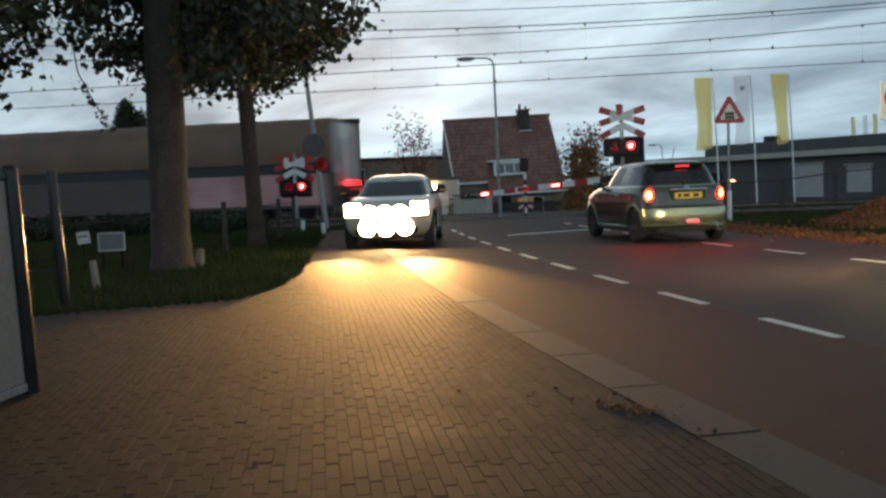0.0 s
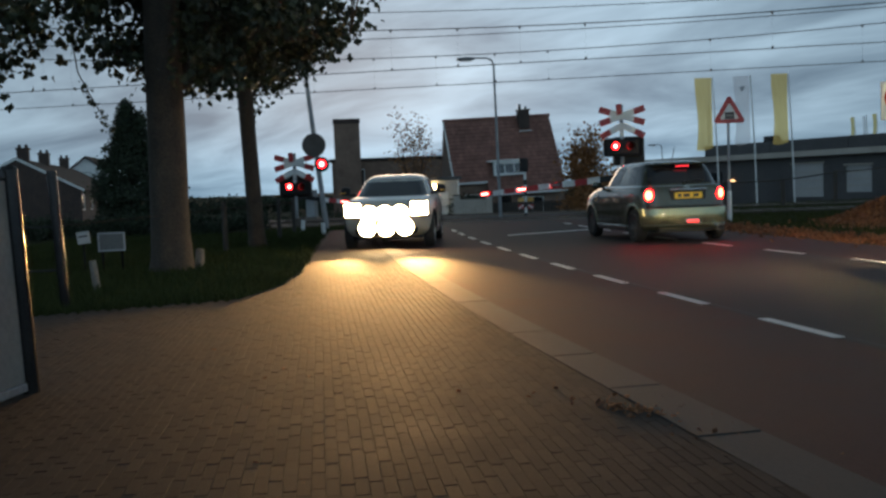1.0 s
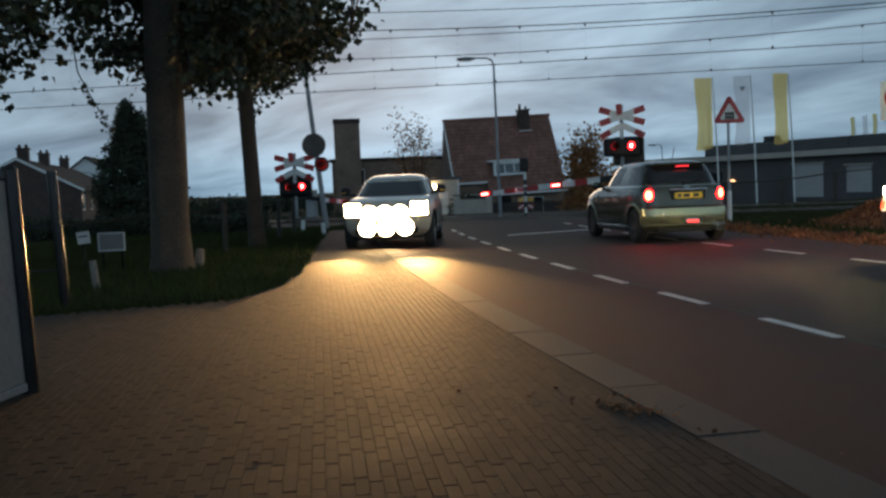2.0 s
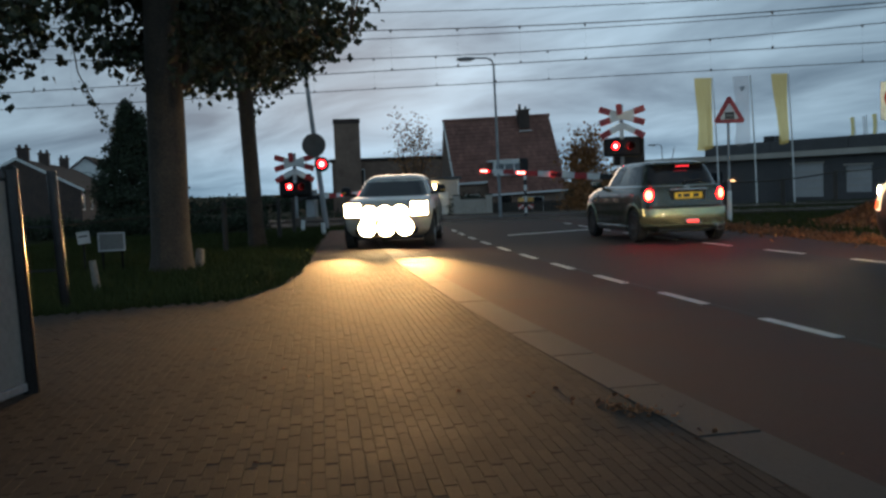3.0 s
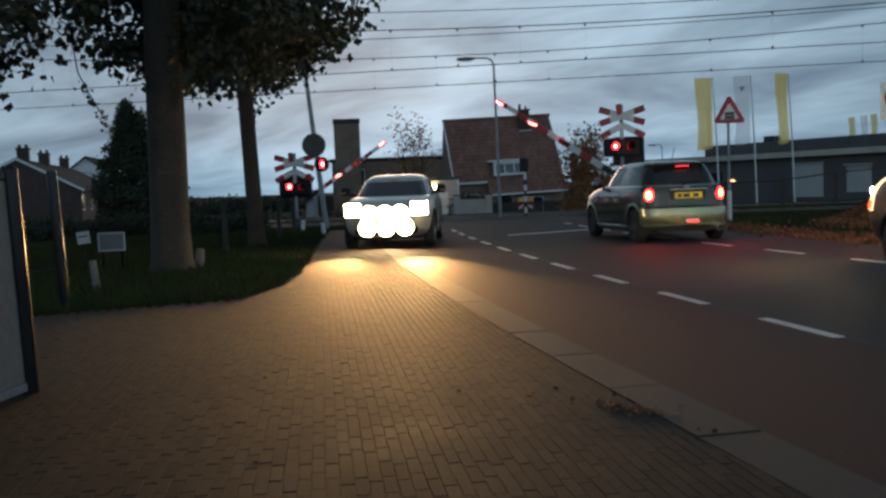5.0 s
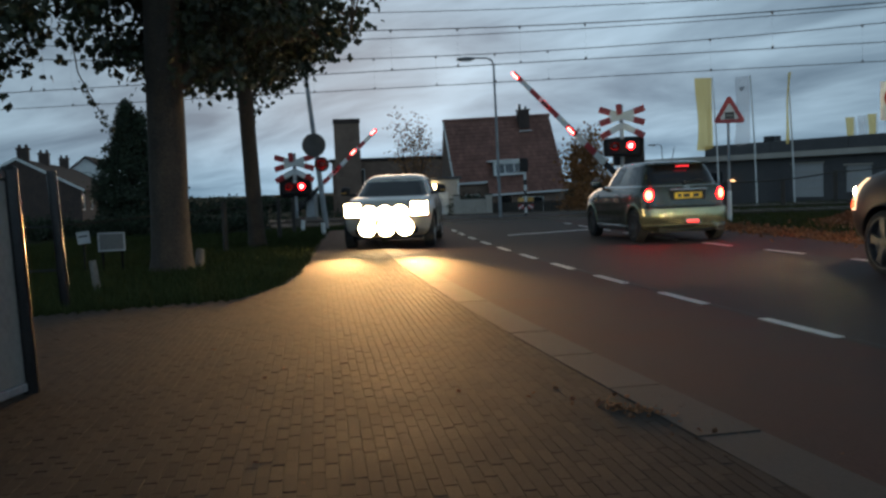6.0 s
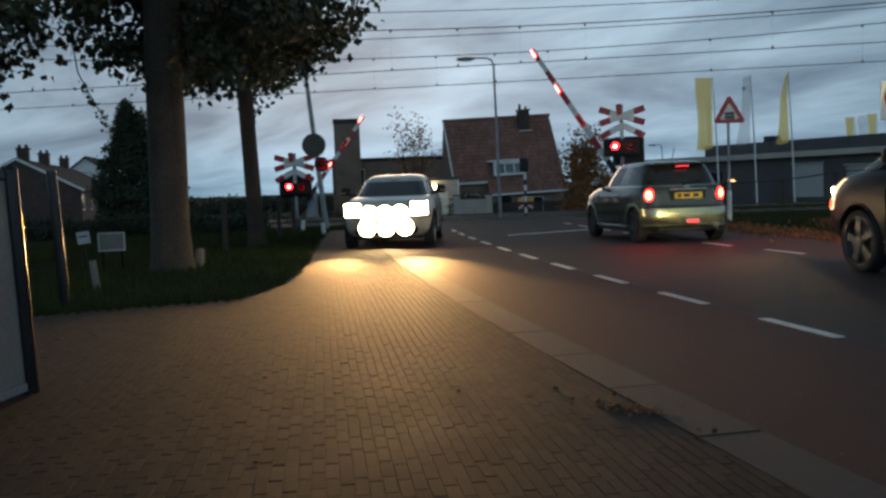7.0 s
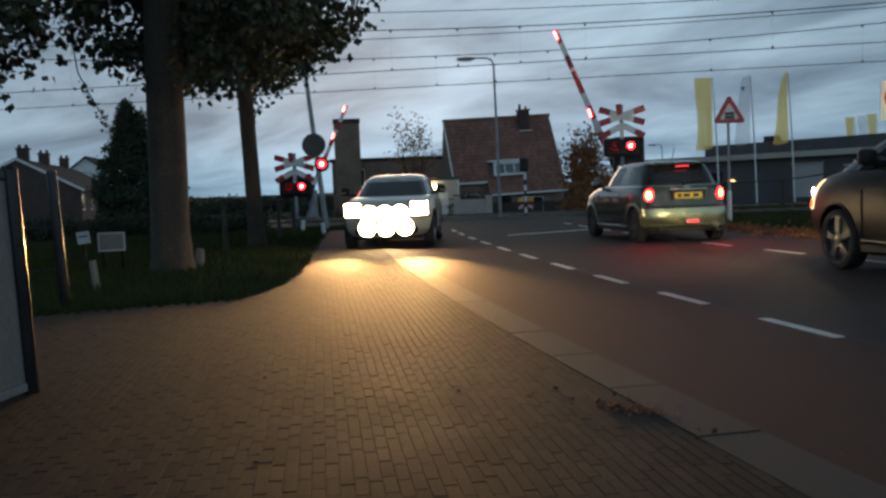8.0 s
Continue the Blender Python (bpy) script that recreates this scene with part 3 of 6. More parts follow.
def round_signal():
    """Leaning pole with a round board seen from behind and one flashing lamp."""
    sig = thing("round_board_pole", pose(-3.45, 28, 0), "tall leaning grey pole with round board and red lamp", "signal pole", "crossing signals")
    part("pole", one_tube([(-0.02, 0.1, -0.1), (-0.24, 0.1, 2.3), (-0.56, 0.1, 5.85)], [0.085, 0.075, 0.055], 12), STEEL, sig, smooth=True)
    bm = bmesh.new()
    lathe(bm, [(-0.015, 0.0), (-0.015, 0.345), (0.015, 0.355), (0.015, 0.0)], "Y", 32, Matrix.Translation((-0.29, 0.0, 2.53)))
    part("round_board", bm, SIGN_GREY, sig)
    bm = bmesh.new()
    lathe(bm, [(0.0, 0.22), (0.03, 0.22)], "Y", 28, Matrix.Translation((-0.07, -0.04, 1.95)))
    part("lamp_disc", bm, BLACK, sig)
    bm = bmesh.new()
    rings = []
    for d, r in ((0.0, 0.15), (-0.2, 0.155), (-0.2, 0.145), (0.0, 0.14)):
        rings.append([(-0.07 + r * math.cos(a), d - 0.05 if math.sin(a) > -0.3 or d == 0 else -0.1, 1.95 + r * math.sin(a)) for a in (2 * math.pi * k / 18 for k in range(18))])
    loft(bm, rings, caps=False)
    part("hood", bm, BLACK, sig)
    return turning_lamp("lamp", sig, pose(-0.07, -0.08, 1.95), 0.12)


LAMP_ROUND = round_signal()


def barrier(x, y, az, pivot, length, lamps, sign, label):
    """Half barrier: cabinet, counterweight and a striped boom that points to -x (sign -1) or +x, built level."""
    root = thing("crossing_barrier", pose(x, y, 0, 0, 0, az), label, "barrier", "crossing barriers")
    part("cabinet", one_box(0, 0.28, 0.6, 0.42, 0.36, 1.3, 0.04), STEEL, root)
    part("foot", one_box(0, 0.28, 0.0, 0.6, 0.5, 0.16, 0.02), CONCRETE, root)
    bm = bmesh.new()
    lathe(bm, [(-0.14, 0.07), (0.12, 0.07)], "Y", 16, Matrix.Translation((0, 0.0, 0)))
    boom = part("boom", bm, DARK_STEEL, root)
    part("counterweight", one_box(-sign * 0.55, 0.0, 0, 0.5, 0.1, 0.32, 0.03), DARK_STEEL, boom)
    part("arm", one_box(-sign * 0.15, 0.0, 0, 0.7, 0.06, 0.12, 0.01), DARK_STEEL, boom)
    n = 10
    step = (length - 0.62) / n
    part("inner_arm", one_box(sign * 0.36, 0.0, 0, 0.56, 0.04, 0.17, 0.01), DARK_STEEL, boom)
    for k in range(n):
        a, b = 0.62 + k * step, 0.62 + (k + 1) * step
        wa = 0.098 - 0.03 * a / length
        wb = 0.098 - 0.03 * b / length
        bm = bmesh.new()
        rings = [[(sign * s, dy, dz) for dy, dz in ((-0.02, -w), (0.02, -w), (0.02, w), (-0.02, w))] for s, w in ((a, wa), (b, wb))]
        loft(bm, rings)
        part("stripe", bm, SIGN_RED if (n - 1 - k) % 2 == 0 else SIGN_WHITE, boom)
    # black plates added behind the lamps to stop their light leaking onto the boom
    for l in lamps:
        part("leak_stop", one_box(sign * l, -0.0235, 0.0, 0.33, 0.005, 0.125, 0.0), BLACK, boom)
    made = [turning_lamp("boom_lamp", boom, pose(sign * l, -0.070, 0.0), 0.055, "bar") for l in lamps]
    return root, boom, made


BARRIER_R, BOOM_R, BOOM_LAMPS_R = barrier(5.175, 27.0, -37.5, 1.22, 4.86, (4.70, 3.32, 2.09), -1, "level crossing barrier with red and white boom, rising")
BARRIER_L, BOOM_L, BOOM_LAMPS_L = barrier(-5.67, 40.0, -20, 0.9, 4.28, (4.13, 2.9, 1.75), 1, "level crossing barrier beyond the tracks with rising boom")


def triangle_outline(s, r=0.06):
    """Outline of an upright triangle with rounded corners."""
    pts = []
    R = s / math.sqrt(3)
    for k in range(3):
        a = radians(90 + 120 * k)
        cx, cz = (R - 2 * r) * math.cos(a), (R - 2 * r) * math.sin(a)
        for j in range(-3, 4):
            b = a + radians(20 * j)
            pts.append((cx + r * math.cos(b), cz + r * math.sin(b)))
    return pts


def warning_sign():
    s = thing("warning_sign", pose(7.55, 24.4, 0, 0, 0, -4), "red-bordered triangular warning sign with black gate symbol", "road sign")
    part("pole", one_tube([(0, 0.05, -0.1), (0, 0.05, 3.0)], 0.035, 10), STEEL, s, smooth=True)
    part("sleeve", one_tube([(0, 0.05, -0.05), (0, 0.05, 0.75)], 0.055, 12), SIGN_WHITE, s, smooth=True)
    part("border", prism(bmesh.new(), triangle_outline(0.86), 0.02, Matrix.Translation((0.02, 0, 2.76))), SIGN_RED, s)
    part("field", prism(bmesh.new(), triangle_outline(0.50, 0.03), 0.012, Matrix.Translation((0.02, -0.018, 2.75))), SIGN_WHITE, s)
    g = bmesh.new()
    for z in (2.65, 2.76):
        box(g, 0.02, -0.028, z, 0.24, 0.008, 0.05)
    for k in range(4):
        box(g, -0.07 + 0.06 * k, -0.030, 2.705, 0.04, 0.008, 0.18)
    part("gate_symbol", g, SIGN_BLACK, s)


warning_sign()


def edge_sign():
    s = thing("zone_sign", pose(7.85, 16.0, 0, 0, 0, -14), "white rectangular road sign with a red ring", "road sign")
    part("pole", one_tube([(0, 0.04, -0.1), (0, 0.04, 2.75)], 0.035, 10), STEEL, s, smooth=True)
    part("plate", one_box(0, 0, 2.31, 0.56, 0.02, 0.66, 0.008), SIGN_WHITE, s)
    bm = bmesh.new()
    lathe(bm, [(-0.016, 0.16), (-0.016, 0.225), (-0.009, 0.225), (-0.009, 0.16)], "Y", 28, Matrix.Translation((0, 0, 2.36)))
    part("red_ring", bm, SIGN_RED, s)
    part("text_bar", one_box(0, -0.014, 2.36, 0.2, 0.006, 0.09), SIGN_BLACK, s)
    part("text_bar", one_box(0, -0.014, 2.06, 0.36, 0.006, 0.06), SIGN_BLACK, s)


edge_sign()


def street_lamp(x, y, h, reach, label, flip=-1):
    s = thing("street_lamp", pose(x, y, ground_z(x, y)), label, "street lamp", "street lamps")
    h = h - ground_z(x, y)
    lean = -0.012 * h
    pts = [(0, 0, 0), (lean * 0.5, 0, h * 0.55), (lean, 0, h - 0.25), (lean + flip * 0.06, 0, h - 0.08), (lean + flip * 0.22, 0, h), (lean + flip * reach * 0.6, 0, h + 0.02)]
    part("pole", one_tube(pts, [0.06, 0.047, 0.036, 0.033, 0.03, 0.028], 10), STEEL, s, smooth=True)
    bm = bmesh.new()
    c = lean + flip * (reach * 0.6 + 0.28)
    rings = []
    for f, w, t in ((-0.32, 0.03, 0.03), (-0.25, 0.09, 0.06), (0.05, 0.12, 0.07), (0.27, 0.09, 0.05), (0.32, 0.03, 0.02)):
        rings.append([(c + flip * f, w * math.cos(a), h + 0.0 + t * math.sin(a)) for a in (2 * math.pi * k / 10 for k in range(10))])
    loft(bm, rings)
    part("lantern", bm, STEEL, s, smooth=True)
    part("lens", one_box(c, 0, h - 0.055, 0.42, 0.14, 0.05, 0.015), SIGN_WHITE, s)
    return s


street_lamp(2.08, 33.0, 5.58, 1.15, "slender grey street lamp with outreach arm, unlit")
street_lamp(18.6, 78.0, 4.0, 0.9, "distant grey street lamp behind the crossing")


def marker_post():
    s = thing("marker_post", pose(3.04, 33.6, 0), "black and white banded post with reflector plates", "marker post")
    for k in range(8):
        z0, z1 = -0.1 + 0.2 * k, 0.1 + 0.2 * k
        part("band", one_tube([(0, 0, z0), (0, 0, z1)], 0.05, 10), SIGN_WHITE if k % 2 else SIGN_BLACK, s, smooth=True)
    bm = bmesh.new()
    box(bm, -0.03, 0.02, 1.82, 0.3, 0.16, 0.5, 0.04)
    part("signal_back", bm, BLACK, s)
    for sx in (-1, 1):
        part("orange_plate", one_box(sx * 0.17, -0.07, 0.58, 0.2, 0.02, 0.14, 0.006), ORANGE, s)
        m = Matrix.Translation((sx * 0.17, -0.07, 0.33))
        part("chevron_plate", one_box(0, 0, 0, 0.2, 0.02, 0.16, 0.006, m), SIGN_RED, s)
        part("chevron_bar", one_box(0, -0.014, 0, 0.19, 0.006, 0.05, 0, m @ Matrix.Rotation(radians(35 * sx), 4, "Y")), SIGN_WHITE, s)


marker_post()

# ---- fences and boards by the paving ----


def info_board():
    s = thing("information_board", pose(-2.455, 5.43, 0, 0, -2.0, 0) @ pose(0, 0, 0, 0, 0, 83), "grey panel board in dark steel posts beside the paving", "board")
    for x in (0, -1.9):
        post = part("post", one_tube([(x, 0, -0.02), (x, 0, 1.31)], 0.05, 20), DARK_STEEL, s, smooth=True)
        part("post_cap", one_tube([(x, 0, 1.31), (x, 0, 1.335)], [0.055, 0.035], 20), DARK_STEEL, post, smooth=True)
    part("panel", one_box(-0.95, 0.02, 0.66, 1.8, 0.045, 1.18, 0.006), PANEL_GREY, s)
    part("bottom_rail", one_box(-0.95, 0.02, 0.045, 1.8, 0.07, 0.05, 0.006), STEEL, s)
    part("top_rail", one_box(-0.95, 0.02, 1.28, 1.8, 0.07, 0.05, 0.006), DARK_STEEL, s)


info_board()


def left_fence():
    s = thing("field_fence", Matrix(), "dark post and rail fence along the grass verge", "fence")
    posts = [(-4.04, 9.78, 1.44, 0.1), (-4.38, 18.8, 1.0, 0.1), (-4.1, 20.6, 1.0, 0.1), (-4.1, 23.5, 1.0, 0.1), (-4.2, 26.5, 1.0, 0.1)]
    for x, y, h, w in posts:
        part("post", one_tube([(x + (0.05 if h > 1.2 else 0.0), y, -0.15), (x - (0.02 if h > 1.2 else 0.0), y, h)], w * 0.52, 18), DARK_STEEL if h > 1.2 else DARK_WOOD, s, smooth=True)
    for k, (a, b) in enumerate(zip(posts, posts[1:])):
        for z in (0.86, 0.38) if k else (0.86,):
            part("rail", one_tube([(a[0], a[1], z), (b[0], b[1], z)], 0.012 if k else 0.007, 8), ROPE, s, smooth=True)
    for z in (0.86, 0.40):
        part("rail", one_tube([(-4.04, 9.78, z), (-9.5, 9.5, z)], 0.012, 8), RUBBER, s, smooth=True)
    part("post", one_box(-6.8, 9.63, 0.4, 0.1, 0.1, 1.2, 0.012), DARK_STEEL, s)


left_fence()


def stake_and_boards():
    s = thing("stake", pose(-4.43, 11.85, 0, 0, -6, 0), "pale weathered leaning wooden stake in the grass", "stake")
    part("pole", one_tube([(0, 0, -0.2), (0, 0, 0.36)], [0.05, 0.045], 9), WOOD, s, smooth=True)
    first = None
    for x, y, lean in ((-4.12, 27.6, 2), (-3.16, 24.9, -3)):
        m = pose(x, y, -0.05, 0, lean, 0)
        if first:
            copy_thing(first, m)
            continue
        first = thing("bollard", m, "short white bollard with a dark cap by the crossing", "bollard", "bollards by the crossing")
        part("shaft", one_tube([(0, 0, -0.15), (0, 0, 0.36)], 0.055, 12), SIGN_WHITE, first, smooth=True)
        part("cap", one_tube([(0, 0, 0.36), (0, 0, 0.40), (0, 0, 0.42)], [0.058, 0.055, 0.03], 12), SIGN_BLACK, first, smooth=True)
    s = thing("stump_post", pose(-3.98, 15.2, 0, 0, 3, 0), "short pale weathered post in the grass beside the tree", "post")
    part("pole", one_tube([(0, 0, -0.2), (0, 0, 0.24), (0, 0, 0.27)], [0.075, 0.07, 0.05], 10), WOOD, s, smooth=True)
    s = thing("notice_board", pose(-5.40, 15.2, -0.12, 0, 0, 10), "pale framed notice board on two short posts", "notice board")
    f = bmesh.new()
    for z in (0.42, 0.70):
        box(f, 0, 0, z, 0.42, 0.03, 0.025)
    for x in (-0.2, 0.2):
        box(f, x, 0, 0.56, 0.025, 0.03, 0.26)
    part("frame", f, PALE_PANEL, s)
    part("picture", one_box(0, 0.01, 0.56, 0.38, 0.015, 0.25), PANEL_GREY, s)
    for x in (-0.15, 0.15):
        part("leg", one_tube([(x, 0.03, -0.1), (x, 0.03, 0.42)], 0.02, 8), DARK_STEEL, s)
    s = thing("small_sign", pose(-5.54, 14.6, -0.13, 0, -7, 0), "small white tilted plate on a thin post", "sign")
    part("plate", one_box(0, 0, 0.68, 0.2, 0.015, 0.19, 0.004), PALE_PANEL, s)
    part("text_bar", one_box(0, -0.01, 0.7, 0.14, 0.006, 0.025), SIGN_BLACK, s)
    part("pole", one_tube([(-0.1, 0.02, -0.1), (0, 0.02, 0.75)], 0.015, 8), DARK_STEEL, s)


stake_and_boards()


def right_fence():
    s = thing("yard_fence", Matrix(), "dark wooden posts with a single rail along the yard grass", "fence")
    posts = [(6.4, 34.6, 0.95), (8.4, 34.4, 0.95), (10.4, 34.2, 0.97), (12.45, 34.0, 0.99), (14.5, 34.3, 1.21), (16.6, 34.6, 1.32), (18.7, 34.9, 1.36)]
    for x, y, h in posts:
        part("post", one_box(x, y, h / 2 - 0.1, 0.13, 0.13, h + 0.2, 0.015), DARK_WOOD, s)
    for (xa, ya, ha), (xb, yb, hb) in zip(posts, posts[1:]):
        part("rail", one_tube([(xa, ya - 0.08, ha - 0.06), ((xa + xb) / 2, (ya + yb) / 2 - 0.08, (ha + hb) / 2 - 0.075), (xb, yb - 0.08, hb - 0.06)], 0.028, 8), DARK_WOOD, s, smooth=True)


right_fence()

# ---- buildings ----


def main_house():
    h = thing("house", pose(0.55, 61.6, -1.5, 0, -1.8, 8), "brick house with tall red tiled roof behind the crossing", "house", "houses")
    L = 7.1
    rz, ey, ez = 6.95, -3.55, 2.02
    # roof: long front slope with a higher eave over the narrow end, and the back slope
    def slope(name, x0, x1, y0, z0, y1, z1):
        bm = bmesh.new()
        d = Vector((0, y1 - y0, z1 - z0))
        n = d.cross(Vector((1, 0, 0))).normalized() * 0.14
        ring = lambda x: [(x, y0, z0), (x, y1, z1), (x, y1 - n.y, z1 - abs(n.z)), (x, y0 - n.y, z0 - abs(n.z))]
        loft(bm, [ring(x0), ring(x1)])
        return part(name, bm, ROOF_TILE, h)
    k = (rz - ez) / ey
    slope("roof", 2.1, L, 0, rz, ey, ez)
    slope("roof", 0.0, 2.1, 0, rz, -2.95, rz - 2.95 * (rz - ez) / 3.55)
    slope("roof", 0.0, L, 0, rz, 3.4, 2.3)
    # courses of tiles, slightly proud
    v, f = [], []
    for r in range(1, 20):
        t = r / 20
        for c in range(34):
            xa = c * L / 34
            if xa < 2.05 and t > 0.8:
                continue
            y, z = ey * t, rz + (ez - rz) * t
            xb = xa + L / 34 - 0.015
            o = 0.012 + 0.02 * ((c * 7 + r * 3) % 3) / 3
            b = len(v)
            v += [(xa, y, z + o), (xb, y, z + o), (xb, y - 0.17, z - 0.215 + o + 0.04), (xa, y - 0.17, z - 0.215 + o + 0.04), (xa, y - 0.17, z - 0.25), (xb, y - 0.17, z - 0.25)]
            f += [(b, b + 1, b + 2, b + 3), (b + 3, b + 2, b + 5, b + 4)]
    tagged(raw_part("roof_tiles", v, f, ROOF_TILE, h), kind="stuff")
    part("ridge_cap", one_tube([(-0.05, 0, rz + 0.02), (L + 0.05, 0, rz + 0.02)], 0.11, 10), ROOF_TILE, h)
    # walls
    bm = bmesh.new()
    wall_with_openings(bm, L - 2.3, 2.1, 0.3, [(0.5, 1.3, 0.0, 1.9), (2.0, 3.4, 0.7, 1.75)], 0, Matrix.Translation((2.2, -3.2, 0)))
    part("front_wall", bm, HOUSE_BRICK, h)
    bm = bmesh.new()
    wall_with_openings(bm, 2.15, 2.85, 0.3, [(0.6, 1.6, 1.0, 2.1)], 0, Matrix.Translation((0.05, -2.6, 0)))
    part("front_wall", bm, HOUSE_BRICK, h)
    part("back_wall", one_box(L / 2, 3.1, 1.2, L - 0.2, 0.3, 2.4), HOUSE_BRICK, h)
    for x in (0.15, L - 0.15):
        bm = bmesh.new()
        prism(bm, [(-2.9, 0), (3.1, 0), (3.1, 2.3), (0, rz - 0.25), (-2.9, 2.7)], 0.3, Matrix.Translation((x, 0, 0)) @ Matrix.Rotation(radians(90), 4, "Z"))
        part("gable_wall", bm, HOUSE_BRICK, h)
    window_part(h, 2.2 + 2.7, -3.2, 1.22, 1.4, 1.05, WHITE_PAINT, 2)
    window_part(h, 1.15, -2.6, 1.55, 1.0, 1.1, WHITE_PAINT, 1)
    part("door", one_box(3.1, -3.15, 0.95, 0.8, 0.08, 1.9, 0.01), DARK_STEEL, h)
    # dormer
    dx0, dx1, dz0, dz1 = 2.55, 4.6, 3.15, 4.02
    bm = bmesh.new()
    wall_with_openings(bm, dx1 - dx0, dz1, 0.12, [(0.1, dx1 - dx0 - 0.1, dz0 + 0.08, dz1 - 0.08)], dz0, Matrix.Translation((dx0, -2.95, 0)))
    dorm = part("dormer", bm, WHITE_PAINT, h)
    for x in (dx0 + 0.06, dx1 - 0.06):
        part("dormer_cheek", one_box(x, -2.35, (dz0 + dz1) / 2, 0.1, 1.15, dz1 - dz0), DARK_TILE, dorm)
    part("dormer_roof", one_box((dx0 + dx1) / 2 - 0.05, -2.4, dz1 + 0.06, dx1 - dx0 + 0.4, 1.4, 0.12, 0.01), WHITE_PAINT, dorm)
    window_part(h, (dx0 + dx1) / 2, -2.96, (dz0 + dz1) / 2, dx1 - dx0 - 0.2, dz1 - dz0 - 0.16, WHITE_PAINT, 3)
    # gutters and barge boards
    part("gutter", one_box(4.6, ey - 0.06, ez - 0.05, 5.1, 0.12, 0.12, 0.02), WHITE_PAINT, h)
    part("gutter", one_box(1.05, -3.02, rz - 2.95 * (rz - ez) / 3.55 - 0.05, 2.1, 0.12, 0.12, 0.02), WHITE_PAINT, h)
    bm = bmesh.new()
    loft(bm, [[(-0.06, 0, rz + 0.06), (0.03, 0, rz + 0.06), (0.03, 0, rz - 0.2), (-0.06, 0, rz - 0.2)],
              [(-0.06, -2.98, rz - 4.1 + 0.06), (0.03, -2.98, rz - 4.1 + 0.06), (0.03, -2.98, rz - 4.1 - 0.2), (-0.06, -2.98, rz - 4.1 - 0.2)]])
    part("barge_board", bm, WHITE_PAINT, h)
    ch = part("chimney", one_box(5.25, -0.45, 6.75, 0.72, 0.6, 1.15, 0.02), DARK_BRICK, h)
    part("chimney_cap", one_box(5.25, -0.45, 7.36, 0.84, 0.72, 0.09, 0.01), CONCRETE, ch)
    part("flue", one_tube([(5.05, -0.45, 7.4), (5.05, -0.45, 7.75)], 0.09, 10), DARK_STEEL, ch)
    part("flue", one_tube([(5.45, -0.45, 7.4), (5.45, -0.45, 7.6)], 0.07, 10), DARK_STEEL, ch)
    part("lead_flashing", one_box(5.25, -0.95, 5.98, 0.8, 0.3, 0.05), WHITE_PAINT, ch)


main_house()


def garden_edge():
    f = thing("garden_fence", Matrix(), "dark close-boarded timber fence before the house", "fence")
    for k in range(26):
        x = 2.35 + 0.19 * k
        part("board", one_box(x, 50.5 - 0.1 * k * 0.19, ground_z(x, 50.5) + 0.7 + 0.01 * ((k * 5) % 3), 0.18, 0.025, 1.4, 0.004), DARK_WOOD, f)
    w = thing("garden_wall", pose(0.55, 49.6, -1.25, 0, 0, 2), "low pale brick garden wall with capped pillars", "wall")
    for k in range(9):
        for c in range(22):
            x0 = 0.22 * (c - 0.5 * (k % 2))
            if -0.1 < x0 < 4.3 - 2.35:
                part("stone", one_box(x0 + 0.11, 0, 0.09 + 0.19 * k, 0.212, 0.2, 0.182, 0.006), BEIGE_PAINT, w)
    part("coping", one_box(0.95, 0, 1.735, 2.2, 0.28, 0.07, 0.015), CONCRETE, w)
    for x in (0.28, 1.98):
        p = part("pillar", one_box(x, -0.02, 0.95, 0.34, 0.34, 1.9, 0.01), BEIGE_PAINT, w)
        part("pillar_cap", one_box(x, -0.02, 1.94, 0.42, 0.42, 0.08, 0.02), CONCRETE, p)
    cs = []
    for k in range(200):
        x = rng.uniform(0.6, 2.4)
        cs.append((x, 51.6 + rng.uniform(-0.3, 0.3), -1.2 + rng.uniform(0, 1.7)))
    v, fc = leaf_cloud(cs, 22, 0.16, 0.14)
    tagged(raw_part("garden_hedge", v, fc, NEEDLE), "dark clipped garden hedge before the house", "hedge", kind="stuff")


